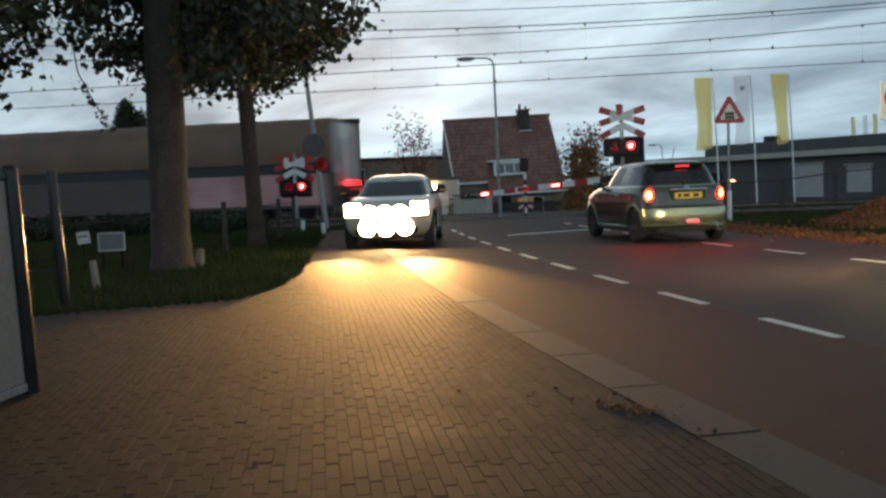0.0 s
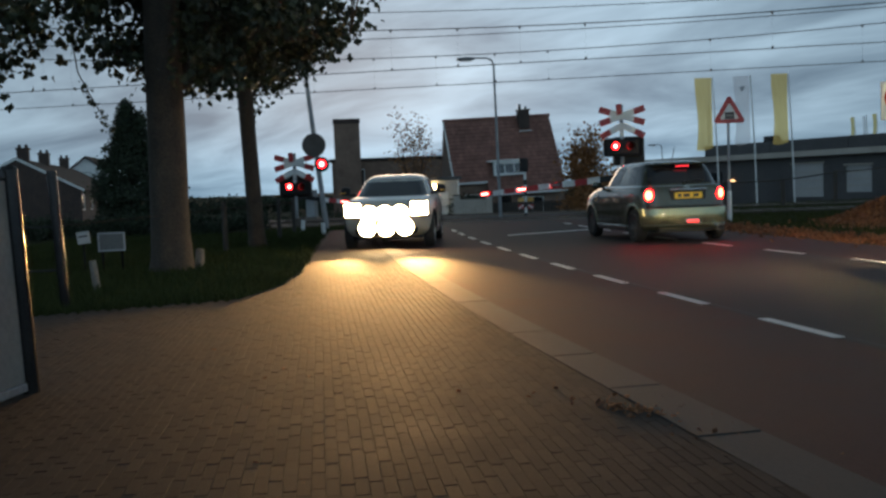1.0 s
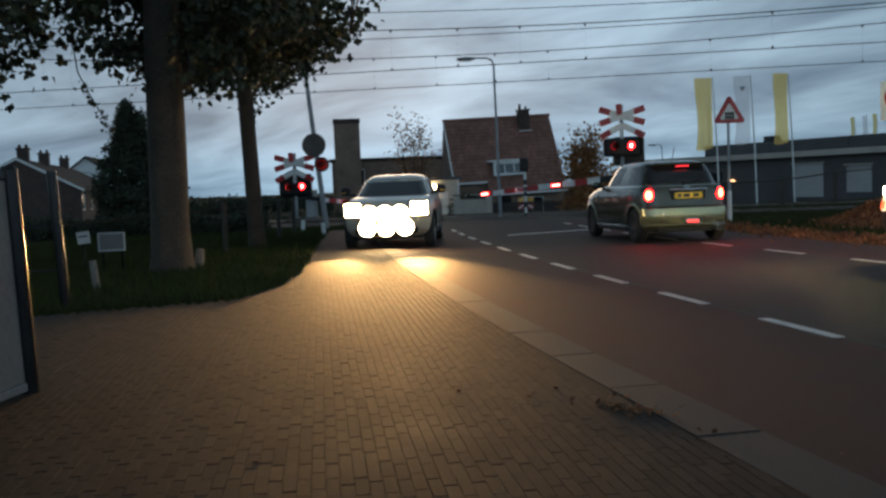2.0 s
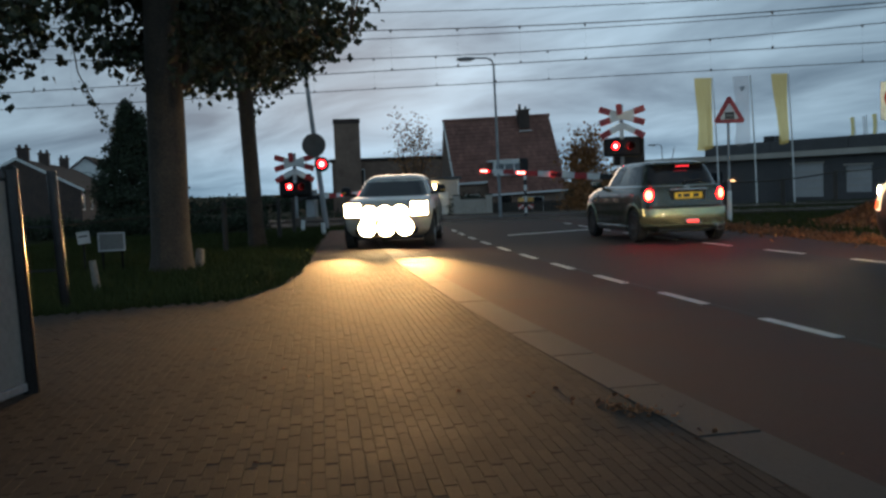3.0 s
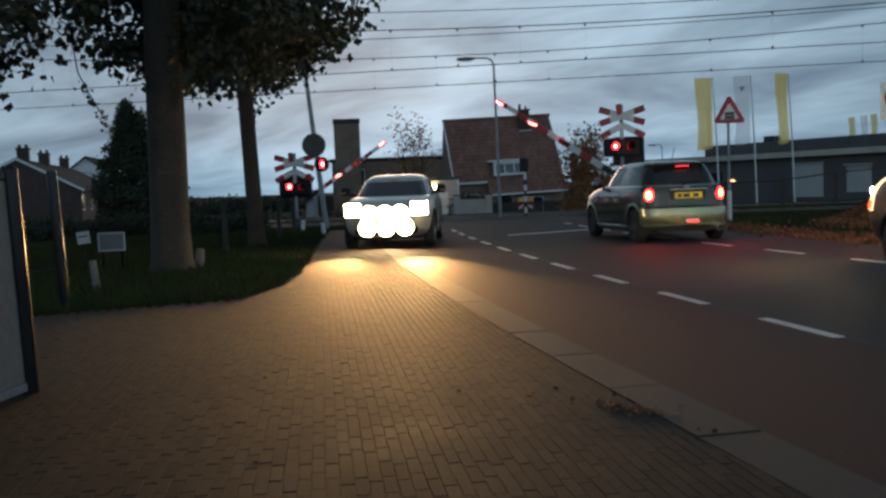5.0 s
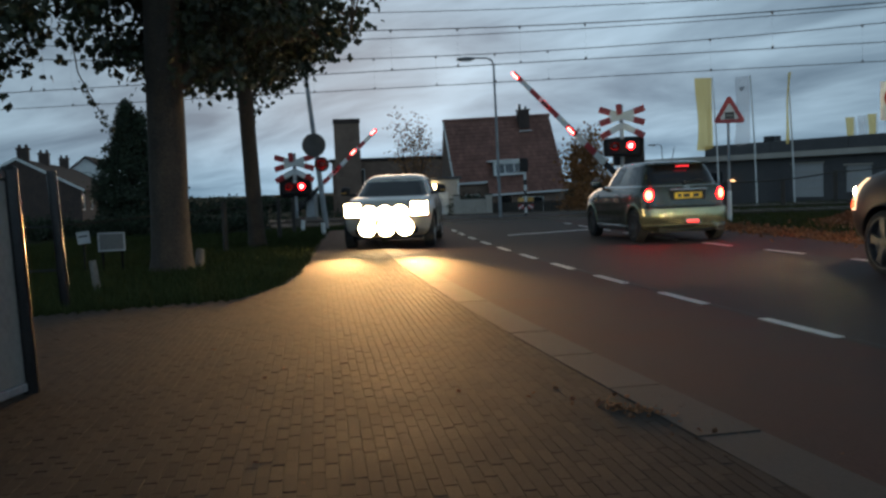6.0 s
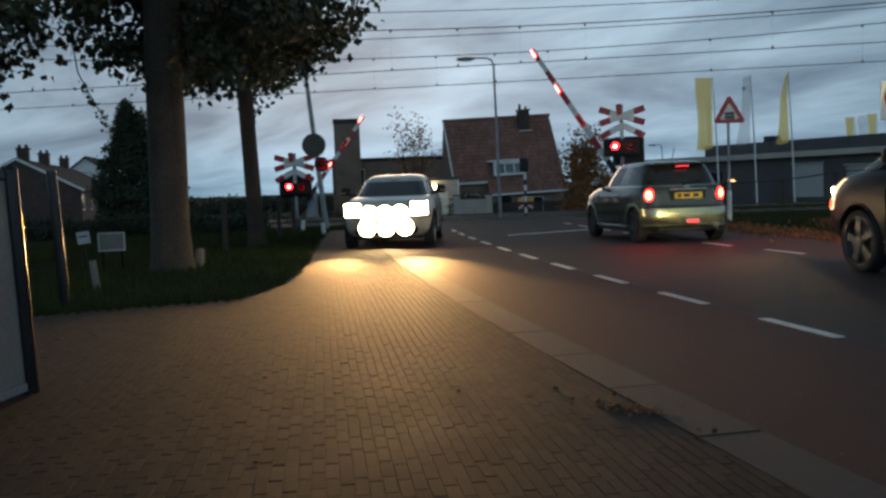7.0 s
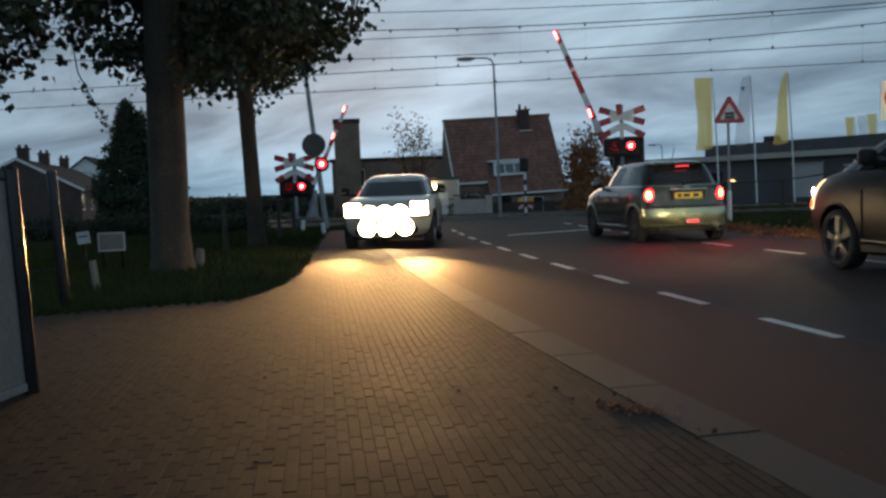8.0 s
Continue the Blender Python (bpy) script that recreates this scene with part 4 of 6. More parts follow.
def terrace_house():
    h = thing("terraced_house", pose(-38.4, 85, -1.2, 0, 0, 13.3), "row of dark brick houses with three chimneys", "house", "houses")
    W, R, E, D = 5.4, 6.5, 3.55, 34.0
    bm = bmesh.new()
    prism(bm, [(-W, 0), (W, 0), (W, E), (0, R - 0.2), (-W, E)], 0.3)
    part("gable_wall", bm, DARK_BRICK, h)
    bm = bmesh.new()
    wins = [(0.5, 2.3, 1.5, 3.0), (5.8, 7.8, 1.5, 3.0), (11.5, 13.5, 1.5, 3.0), (17.5, 19.5, 1.5, 3.0), (24.0, 26.0, 1.5, 3.0)]
    wall_with_openings(bm, D, E, 0.3, wins, 0, Matrix.Translation((W - 0.15, 0.2, 0)) @ Matrix.Rotation(radians(90), 4, "Z"))
    part("side_wall", bm, DARK_BRICK, h)
    part("side_wall", one_box(-W + 0.15, D / 2, E / 2, 0.3, D, E), DARK_BRICK, h)
    for a, b, zz0, zz1 in wins:
        bm = bmesh.new()
        y = 0.2 + (a + b) / 2
        box(bm, W - 0.1, y, zz0 + 0.06, 0.1, b - a, 0.12)
        box(bm, W - 0.1, y, zz1 - 0.06, 0.1, b - a, 0.12)
        for yy in (0.2 + a + 0.06, 0.2 + b - 0.06):
            box(bm, W - 0.1, yy, (zz0 + zz1) / 2, 0.1, 0.12, zz1 - zz0 - 0.24)
        w = part("window", bm, WHITE_PAINT, h)
        part("pane", one_box(W - 0.12, y, (zz0 + zz1) / 2, 0.03, b - a - 0.2, zz1 - zz0 - 0.2), PANE, w)
    for s in (-1, 1):
        bm = bmesh.new()
        loft(bm, [[(0, y, R), (s * (W + 0.3), y, E - 0.12), (s * (W + 0.3), y, E - 0.26), (0, y, R - 0.18)] for y in (-0.25, D)])
        part("roof", bm, DARK_TILE, h)
        bm = bmesh.new()
        loft(bm, [[(0, y, R + 0.05), (s * (W + 0.34), y, E - 0.09), (s * (W + 0.34), y, E - 0.32), (0, y, R - 0.2)] for y in (-0.33, -0.26)])
        part("barge_board", bm, WHITE_PAINT, h)
    for y in (2.9, 13.6, 26.6):
        c = part("chimney", one_box(0.1, y, R + 0.3, 1.0, 0.9, 1.2, 0.03), DARK_BRICK, h)
        part("chimney_cap", one_box(0.1, y, R + 0.95, 1.2, 1.1, 0.14, 0.02), DARK_BRICK, c)
        for dx in (-0.3, 0.3):
            part("chimney_pot", one_tube([(0.1 + dx, y, R + 1.0), (0.1 + dx, y, R + 1.35)], [0.16, 0.13], 10), DARK_BRICK, c)
    h2 = thing("gable_house", pose(-47.5, 128, -1.2, 0, 0, 8), "distant house with white gable and dark roof", "house", "houses")
    bm = bmesh.new()
    prism(bm, [(-4, 0), (4, 0), (4, 5), (0, 8.1), (-4, 5)], 7)
    part("wall", bm, WHITE_PAINT, h2)
    for s in (-1, 1):
        bm = bmesh.new()
        loft(bm, [[(0, y, 8.35), (s * 4.5, y, 4.85), (s * 4.5, y, 4.65), (0, y, 8.1)] for y in (-3.9, 3.9)])
        part("roof", bm, DARK_TILE, h2)
    window_part(h2, 0, -3.5, 5.6, 1.2, 1.2, DARK_STEEL, 1)


terrace_house()


def tower():
    h = thing("tower_house", pose(-6.95, 71, -1.2, 0, 0, 6), "tall narrow brown brick tower behind the crossing", "building", "houses")
    part("wall", one_box(0, 1.0, 3.7, 1.95, 1.95, 7.5, 0.02), HOUSE_BRICK, h)
    part("parapet", one_box(0, 1.0, 7.62, 2.05, 2.05, 0.36, 0.03), DARK_BRICK, h)
    low = thing("low_house", pose(-8.3, 72.2, -1.2, 0, 0, 2), "low brown house with white-framed windows", "house", "houses")
    bm = bmesh.new()
    wall_with_openings(bm, 9.0, 4.6, 0.3, [(0.7, 2.5, 2.6, 4.0), (5.2, 7.0, 1.4, 3.0)], 0)
    part("front_wall", bm, HOUSE_BRICK, low)
    window_part(low, 1.6, -0.05, 3.3, 1.8, 1.4, WHITE_PAINT, 1)
    window_part(low, 6.1, -0.05, 2.2, 1.8, 1.6, WHITE_PAINT, 2)
    part("side_wall", one_box(0.15, 3.2, 2.3, 0.3, 6.0, 4.6), HOUSE_BRICK, low)
    part("side_wall", one_box(8.85, 3.2, 2.3, 0.3, 6.0, 4.6), HOUSE_BRICK, low)
    part("roof", one_box(4.5, 3.1, 4.7, 9.4, 6.8, 0.24, 0.03), DARK_TILE, low)
    g = thing("garage", pose(-0.4, 51.5, -1.2, 0, 0, 4), "low pale garage with a lit wall lamp", "garage", "houses")
    bm = bmesh.new()
    wall_with_openings(bm, 3.0, 2.75, 0.2, [(0.4, 2.4, 0.0, 2.1)], 0, Matrix.Translation((-1.6, 0, 0)))
    part("wall", bm, BEIGE_PAINT, g)
    part("side_wall", one_box(-1.5, 2.0, 1.37, 0.2, 3.8, 2.75), BEIGE_PAINT, g)
    part("side_wall", one_box(1.3, 2.0, 1.37, 0.2, 3.8, 2.75), BEIGE_PAINT, g)
    part("roof", one_box(-0.1, 1.95, 2.84, 3.3, 4.3, 0.16, 0.02), CLADDING, g)
    door = part("garage_door", one_box(-0.2, 0.05, 1.05, 2.0, 0.06, 2.1), WHITE_PAINT, g)
    for k in range(4):
        part("door_groove", one_box(-0.2, 0.015, 0.42 + 0.42 * k, 1.96, 0.02, 0.03), PALE_PANEL, door)
    part("downpipe", one_tube([(1.36, -0.14, 0), (1.36, -0.14, 2.8)], 0.05, 8), WHITE_PAINT, g)
    lamp = part("wall_lamp", one_box(-0.1, -0.16, 2.42, 0.36, 0.1, 0.22, 0.03), DARK_STEEL, g)
    part("lamp_glass", one_box(-0.1, -0.24, 2.40, 0.44, 0.08, 0.24, 0.03), WARM_LAMP, lamp, "lit warm lamp glass")


tower()


def workshop():
    w = thing("workshop_building", pose(17.6, 86.5, -1.2, 0, 0, -58.2), "long low dark workshop with beige fascia band", "workshop")
    L = 56.0
    ops = [(17.8, 20.5, 0.6, 3.05), (22.3, 24.4, 0.9, 2.8), (28.4, 31.3, 0.5, 3.1), (33.5, 38.0, 0.2, 3.1), (8.0, 9.2, 0.3, 3.0), (41.0, 45.0, 0.2, 3.1)]
    wall_panels("wall_panel", w, L, 3.62, 0.3, ops, CLADDING)
    part("end_wall", one_box(0.15, 10, 1.8, 0.3, 19.6, 3.6), CLADDING, w)
    part("end_wall", one_box(L - 0.15, 10, 1.8, 0.3, 19.6, 3.6), CLADDING, w)
    part("back_wall", one_box(L / 2, 19.9, 1.8, L, 0.3, 3.6), CLADDING, w)
    for a, b, z0, z1 in ops:
        d = part("panel_door", one_box((a + b) / 2, 0.05, (z0 + z1) / 2, b - a, 0.08, z1 - z0), PALE_PANEL, w)
        for k in range(1, 4):
            part("door_rib", one_box((a + b) / 2, -0.0, z0 + k * (z1 - z0) / 4, b - a - 0.1, 0.03, 0.05), BEIGE_PAINT, d)
        part("door_lintel", one_box((a + b) / 2, -0.17, z1 + 0.07, b - a + 0.2, 0.06, 0.12, 0.01), BEIGE_PAINT, d)
    part("fascia", one_box(L / 2, -0.35, 3.83, L + 1.0, 1.1, 0.42, 0.02), BEIGE_PAINT, w)
    for k in range(14):
        part("upper_cladding_panel", one_box(8.5 + 3.4 * k + 1.7, 0.6, 4.5, 3.36, 0.12, 0.95, 0.01), CLADDING, w)
    part("roof", one_box(L / 2, 10, 4.06, L, 20, 0.06), CLADDING, w)
    part("upper_roof", one_box(32.0, 10.6, 4.94, 48.0, 20, 0.08), CLADDING, w)
    part("pale_annexe", one_box(3.6, 2.5, 3.2, 8.2, 4.0, 1.9, 0.03), PALE_PANEL, w)
    v = part("roof_vent", one_box(14.6, 1.6, 5.2, 1.0, 0.9, 0.5, 0.03), DARK_STEEL, w)
    part("mast", one_tube([(8.6, 1.0, 4.9), (8.6, 1.0, 8.4)], 0.03, 6), DARK_STEEL, w)
    part("lit_sign", one_box(12.0, -0.25, 2.0, 0.7, 0.08, 0.14, 0.01), SIGN_GLOW, w, "small lit orange window strip")
    part("glazed_door", one_box(9.9, -0.12, 1.4, 2.2, 0.08, 2.7, 0.02), PANE, w)


workshop()


def flag(x, y, z_top, cloth_mat, width, height, mark, label, turn):
    root = thing("flagpole", pose(x, y, -1.2), label, "flag", "flags of the yard")
    top = z_top + 1.2
    part("pole", one_tube([(0, 0, 0), (-0.12 * top / 9, 0, top * 0.5), (-0.34 * top / 9, 0, top)], [0.06, 0.05, 0.035], 10), WHITE_PAINT, root, smooth=True)
    tx = -0.34 * top / 9
    bands = []
    nx, nz, count = 6, 1, 24
    for band in range(count):
        v, f = [], []
        for back in (0, 1):
            for j in range(nz + 1):
                for i in range(nx + 1):
                    u, t = i / nx, (band + j / nz) / count
                    fall = 0.12 * u * math.sin(2.2 * t + 1.0)
                    ripple = 0.07 * math.sin(7 * u + 3 * t) * u + 0.05 * math.sin(5 * t)
                    hem = 0.12 * u * t + (0.1 * math.sin(math.pi * u) if t > 0.99 else 0)
                    v.append((-0.05 - width * u * (0.92 + 0.08 * math.cos(5 * t)) + fall * 0.6, ripple + 0.012 * back, -height * t - hem + 0.03))
        n = (nx + 1) * (nz + 1)
        for j in range(nz):
            for i in range(nx):
                a = j * (nx + 1) + i
                f.append((a, a + 1, a + nx + 2, a + nx + 1))
                f.append((n + a, n + a + nx + 1, n + a + nx + 2, n + a + 1))
        cloth = raw_part("cloth_band", v, f, cloth_mat, root)
        cloth.matrix_local = pose(tx, 0, top - 0.05, 0, 0, turn)
        bands.append(cloth)
        if mark and band == 4:
            bm = bmesh.new()
            box(bm, -width * 0.5, -0.1, -0.72, 0.34, 0.01, 0.1)
            box(bm, -width * 0.5, -0.1, -0.86, 0.16, 0.01, 0.14)
            part("printed_mark", bm, GREY_CLOTH, cloth)
    return bands


FLAG_A = flag(18.5, 62, 7.7, YELLOW_CLOTH, 1.2, 4.6, False, "tall yellow banner flag on a white pole", 0)
FLAG_B = flag(21.0, 62, 7.75, WHITE_CLOTH, 1.1, 4.4, True, "tall pale grey banner flag on a white pole", -55)
FLAG_C = flag(23.5, 62, 7.8, YELLOW_CLOTH, 1.15, 4.5, False, "tall yellow banner flag on a white pole", 0)
FAR_FLAGS = [flag(46.9 + dx, 105, 7.3 + 0.15 * k, (YELLOW_CLOTH, WHITE_CLOTH, YELLOW_CLOTH)[k], 0.95, 3.2, False,
                  "distant small banner flag above the workshop roof", -20) for k, dx in enumerate((0.0, 1.35, 2.5))]

# ---- vegetation ----
rng = np.random.default_rng(7)


def leaf_cloud(centres, per, spread, size, flat=0.6):
    """Folded leaves scattered about clump centres: vertices and faces."""
    centres = np.asarray(centres, float)
    n = len(centres) * per
    c = np.repeat(centres, per, axis=0) + rng.normal(0, 1, (n, 3)) * np.array([spread, spread, spread * flat])
    s = size * rng.uniform(0.6, 1.25, n)
    a = rng.normal(0, 1, (n, 3))
    a[:, 2] -= 0.6
    a /= np.linalg.norm(a, axis=1, keepdims=True)
    b = np.cross(a, rng.normal(0, 1, (n, 3)))
    b /= np.linalg.norm(b, axis=1, keepdims=True)
    nn = np.cross(a, b)
    w = 0.42
    pts = np.stack([c, c + (a * 0.45 + b * w + nn * 0.14) * s[:, None], c + a * s[:, None], c + (a * 0.45 - b * w + nn * 0.14) * s[:, None]], axis=1).reshape(-1, 3)
    idx = np.arange(n)[:, None] * 4
    faces = np.concatenate([np.hstack([idx, idx + 1, idx + 2]), np.hstack([idx, idx + 2, idx + 3])])
    return pts.tolist(), faces.tolist()


def limb(bm, a, b, r0, r1, bend=0.25, seg=6):
    a, b = Vector(a), Vector(b)
    pts = []
    for k in range(6):
        t = k / 5
        p = a.lerp(b, t)
        p.z += bend * math.sin(math.pi * t)
        p += Vector(rng.normal(0, 0.04, 3)) * (1 if 0 < k < 5 else 0)
        pts.append(p)
    tube(bm, pts, [r0 + (r1 - r0) * k / 5 for k in range(6)], seg)
    return pts


def lime_tree(base, lean, r, fork, low, centre, radius, clumps, per, label, leaf_size=0.15, thin=lambda x: -0.3):
    """A street tree: flared trunk, limbs and a crown of leaf clumps with its lower edge at low(x)."""
    t = thing("tree", Matrix.Translation((base[0], base[1], -0.05)), label, "tree", "street trees")
    top = centre[2] + radius[2] * 0.5
    bm = bmesh.new()
    n = 18
    rings = []
    hs = [-0.1, 0.05, 0.25, 0.6, 1.2, 2.0, 3.0, 4.2, 5.5, top]
    for h in hs:
        flare = 1 + 0.28 * math.exp(-max(h, 0) / 0.3) - 0.35 * max(0, h - 2.5) / top
        ring = []
        for k in range(n):
            a = 2 * math.pi * k / n
            wob = 1 + 0.05 * math.sin(3 * a + h) + 0.035 * math.sin(7 * a + 2.2 * h)
            ring.append((lean[0] * h + r * flare * wob * math.cos(a), lean[1] * h + r * flare * wob * math.sin(a), h))
        rings.append(ring)
    loft(bm, rings)
    part("trunk", bm, BARK, t, smooth=True)
    pts = []
    tries = 0
    while len(pts) < clumps and tries < 40000:
        tries += 1
        p = rng.uniform(-1, 1, 3)
        d = np.linalg.norm(p)
        if d > 1 or d < 0.25:
            continue
        q = np.array(centre) + p * np.array(radius)
        if abs(q[0] - lean[0] * q[2]) < r + 0.28 and q[1] < 0.35:
            continue
        if q[2] < low(q[0] + base[0], q[1] + base[1]) + rng.uniform(0, 0.3) or noise.noise(Vector(q) * 1.15 + Vector((base[0], 0, 3))) < thin((q[0] + base[0]) * 14.4 / (q[1] + base[1])):
            continue
        pts.append(q)
    starts = []
    for k in range(12):
        bm = bmesh.new()
        a = 2 * math.pi * k / 12 + 0.3
        h0 = fork + 0.22 * k
        e = (centre[0] + 0.75 * radius[0] * math.cos(a), centre[1] + 0.75 * radius[1] * math.sin(a), h0 + 1.0 + 0.12 * k)
        starts += limb(bm, (lean[0] * h0, lean[1] * h0, h0), e, r * 0.3, 0.03, 0.3)[2:]
        part("limb", bm, BARK, t, smooth=True)
    bm = bmesh.new()
    for q in pts[::3]:
        s = min(starts, key=lambda v: (v - Vector(q)).length)
        tube(bm, [s, s.lerp(Vector(q), 0.5) + Vector((0, 0, 0.06)), Vector(q)], [0.016, 0.01, 0.004], 4, False)
    tagged(part("twigwork", bm, BARK, t), kind="stuff")
    v, f = leaf_cloud(pts, per, 0.18, leaf_size)
    crown = raw_part("crown", v, f, LEAF, t)
    return t, crown


def low_near(x, y):
    xs = [-7.5, -5.9, -5.45, -5.0, -4.5, -3.8, -3.2, -2.6, -2.2, -1.8, -1.2, -0.8]
    zs = [3.9, 3.9, 3.3, 2.85, 2.62, 2.52, 2.55, 2.8, 3.0, 3.2, 3.42, 4.1]
    return 1.11 + (np.interp(x * 14.4 / y, xs, zs) - 1.11) * y / 14.4


def low_far(x, y):
    xs = [-6.5, -5.4, -4.7, -4.1, -3.5, -3.0, -2.0]
    zs = [4.2, 3.6, 3.05, 2.95, 3.15, 3.4, 4.0]
    return np.interp(x, xs, zs) + 0.1


lime_tree((-4.215, 14.4), (0.02, 0.0), 0.285, 2.7, low_near, (0.75, 0.5, 5.3), (2.9, 2.3, 3.4), 900, 22, "large street tree with thick dark trunk and drooping leaves", 0.138, lambda x: float(np.interp(x, [-6.5, -5.62, -5.58, -5.0, -4.4, -3.4, -2.8, -2.0, -1.6], [0.9, 0.9, 0.08, -0.02, -0.25, -0.12, -0.04, 0.1, 0.3])))
lime_tree((-4.0, 20.1), (-0.03, 0.0), 0.165, 3.1, low_far, (0.1, 0.2, 5.6), (2.0, 2.0, 2.9), 420, 20, "slimmer street tree with dark trunk behind the fence", 0.145)


def low_side(x, y):
    return np.interp(x * 12 / y, [-9, -5.77, -5.6, -5.4, -5.15, -4.92, -4.85], [2.2, 2.2, 2.6, 2.9, 2.75, 2.58, 3.8])


TREE_SIDE, CROWN_SIDE = lime_tree((-7.3, 12.2), (0.0, 0.0), 0.24, 2.8, low_side, (0.45, -0.1, 4.9), (2.25, 1.8, 2.7), 480, 21, "street tree with leafy boughs hanging over the verge", 0.138, lambda x: 0.9 if x > -5.95 else -0.05 if x > -6.6 else -0.15)


def hanging_twig():
    t = thing("hanging_branch", Matrix.Translation((-5.42, 14.4, -0.13)), "thin drooping branch with sparse leaves", "branch")
    pts = [(-0.15, 0, 4.0), (-0.05, 0, 3.2), (0.12, 0, 2.85), (0.3, 0, 2.5), (0.42, 0, 2.32)]
    part("stem", one_tube(pts, [0.014, 0.011, 0.009, 0.007, 0.004], 5), BARK, t)
    cs = [(0.0 + 0.42 * k / 9, 0, 3.0 - 0.68 * k / 9) for k in range(10)]
    v, f = leaf_cloud(cs, 5, 0.05, 0.08)
    raw_part("leaves", v, f, LEAF, t)


hanging_twig()


def conifer():
    t = thing("conifer", pose(-15.1, 45.5, ground_z(-15, 45.5)), "dense dark pointed conifer beyond the railway", "tree")
    part("trunk", one_tube([(0, 0, -0.1), (0, 0, 6.3)], [0.16, 0.03], 8), BARK, t)
    cs = []
    for k in range(1300):
        h = rng.uniform(0.3, 6.1)
        second = k % 4 == 0
        if second:
            h *= 0.93
        rr = (0.06 + 2.8 * (1 - h / (5.75 if second else 6.2)) ** 1.05) * (0.85 + 0.2 * math.sin(5 * h + 2 * math.sin(3.1 * h))) * math.sqrt(rng.uniform(0.35, 1))
        a = rng.uniform(0, 2 * math.pi)
        cs.append((rr * math.cos(a) + (0.62 if second else 0.0), rr * math.sin(a), h))
    v, f = leaf_cloud(cs, 18, 0.12, 0.15, 1.2)
    raw_part("foliage", v, f, NEEDLE, t)


conifer()


def autumn_bush(x, y, h, r, label, clumps, per, size, spread=0.25):
    z = ground_z(x, y)
    t = thing("shrub", pose(x, y, z), label, "shrub")
    cs = []
    for k in range(9):
        bm = bmesh.new()
        a = rng.uniform(0, 6.28)
        limb(bm, (0.1 * math.cos(a), 0.1 * math.sin(a), -0.05), (r * 0.55 * math.cos(a), r * 0.55 * math.sin(a), h * rng.uniform(0.6, 0.98)), 0.05, 0.01, 0.1, 5)
        part("stem", bm, BARK, t)
    for k in range(clumps):
        u = rng.uniform(0.05, 1)
        a = rng.uniform(0, 6.28)
        rr = r * math.sqrt(rng.uniform(0.1, 1)) * (1 - 0.75 * max(0, u - 0.45)) * (0.8 + 0.35 * math.sin(3 * a + 5 * u))
        cs.append((rr * math.cos(a), rr * math.sin(a), h * u * (0.9 + 0.14 * math.sin(2.3 * a))))
    v, f = leaf_cloud(cs, per, spread, size, 0.9)
    raw_part("foliage", v, f, AUTUMN_LEAF, t)


autumn_bush(6.75, 43.5, 4.1, 1.25, "tall rusty brown autumn shrub beside the crossing", 260, 22, 0.15)
autumn_bush(8.3, 45.0, 2.9, 1.2, "rusty brown autumn shrub beside the yard", 160, 20, 0.15)
autumn_bush(-1.75, 60.0, 7.1, 1.75, "thin autumn tree with fine upright twigs", 180, 12, 0.16, 0.3)


def hedge_and_woods():
    cs = []
    for k in range(700):
        x = rng.uniform(-34, -2.6)
        y = 46.5 + TRACK_K * x + rng.uniform(-0.4, 0.4)
        cs.append((x, y, ground_z(x, y) + rng.uniform(0, 1.0)))
    v, f = leaf_cloud(cs, 26, 0.22, 0.16)
    tagged(raw_part("hedge", v, f, NEEDLE), "dark clipped hedge along the far side of the railway", "hedge", kind="stuff")
    cs = []
    for k in range(2600):
        x = rng.uniform(-120, 70)
        y = 118 + rng.uniform(0, 8)
        hh = 1.8 + 0.15 * math.sin(x * 0.31 + 8.6) + 0.12 * math.sin(x * 0.83 + 1) + 0.55 * math.exp(-((x + 30.0) / 4.2) ** 4)
        cs.append((x, y, -1.2 + rng.uniform(0, 1) * max(0.8, hh)))
    v, f = leaf_cloud(cs, 16, 0.3, 0.42)
    scrub = []
    for k in range(900):
        x = rng.uniform(-22, -5.4)
        y = 27.6 - 0.1 * x + rng.uniform(-0.6, 0.6)
        scrub.append((x, y, -0.05 + rng.uniform(0, 1) * (0.62 + 0.14 * math.sin(1.3 * x) + 0.1 * math.sin(3.1 * x + 1))))
    vs, fs = leaf_cloud(scrub, 24, 0.14, 0.1)
    tagged(raw_part("railside_scrub", vs, fs, NEEDLE), "dark low scrub between the verge and the railway", "scrub", kind="stuff")
    tagged(raw_part("distant_woods", v, f, NEEDLE), "low dark line of distant trees", "woods", kind="stuff")


hedge_and_woods()
garden_edge()


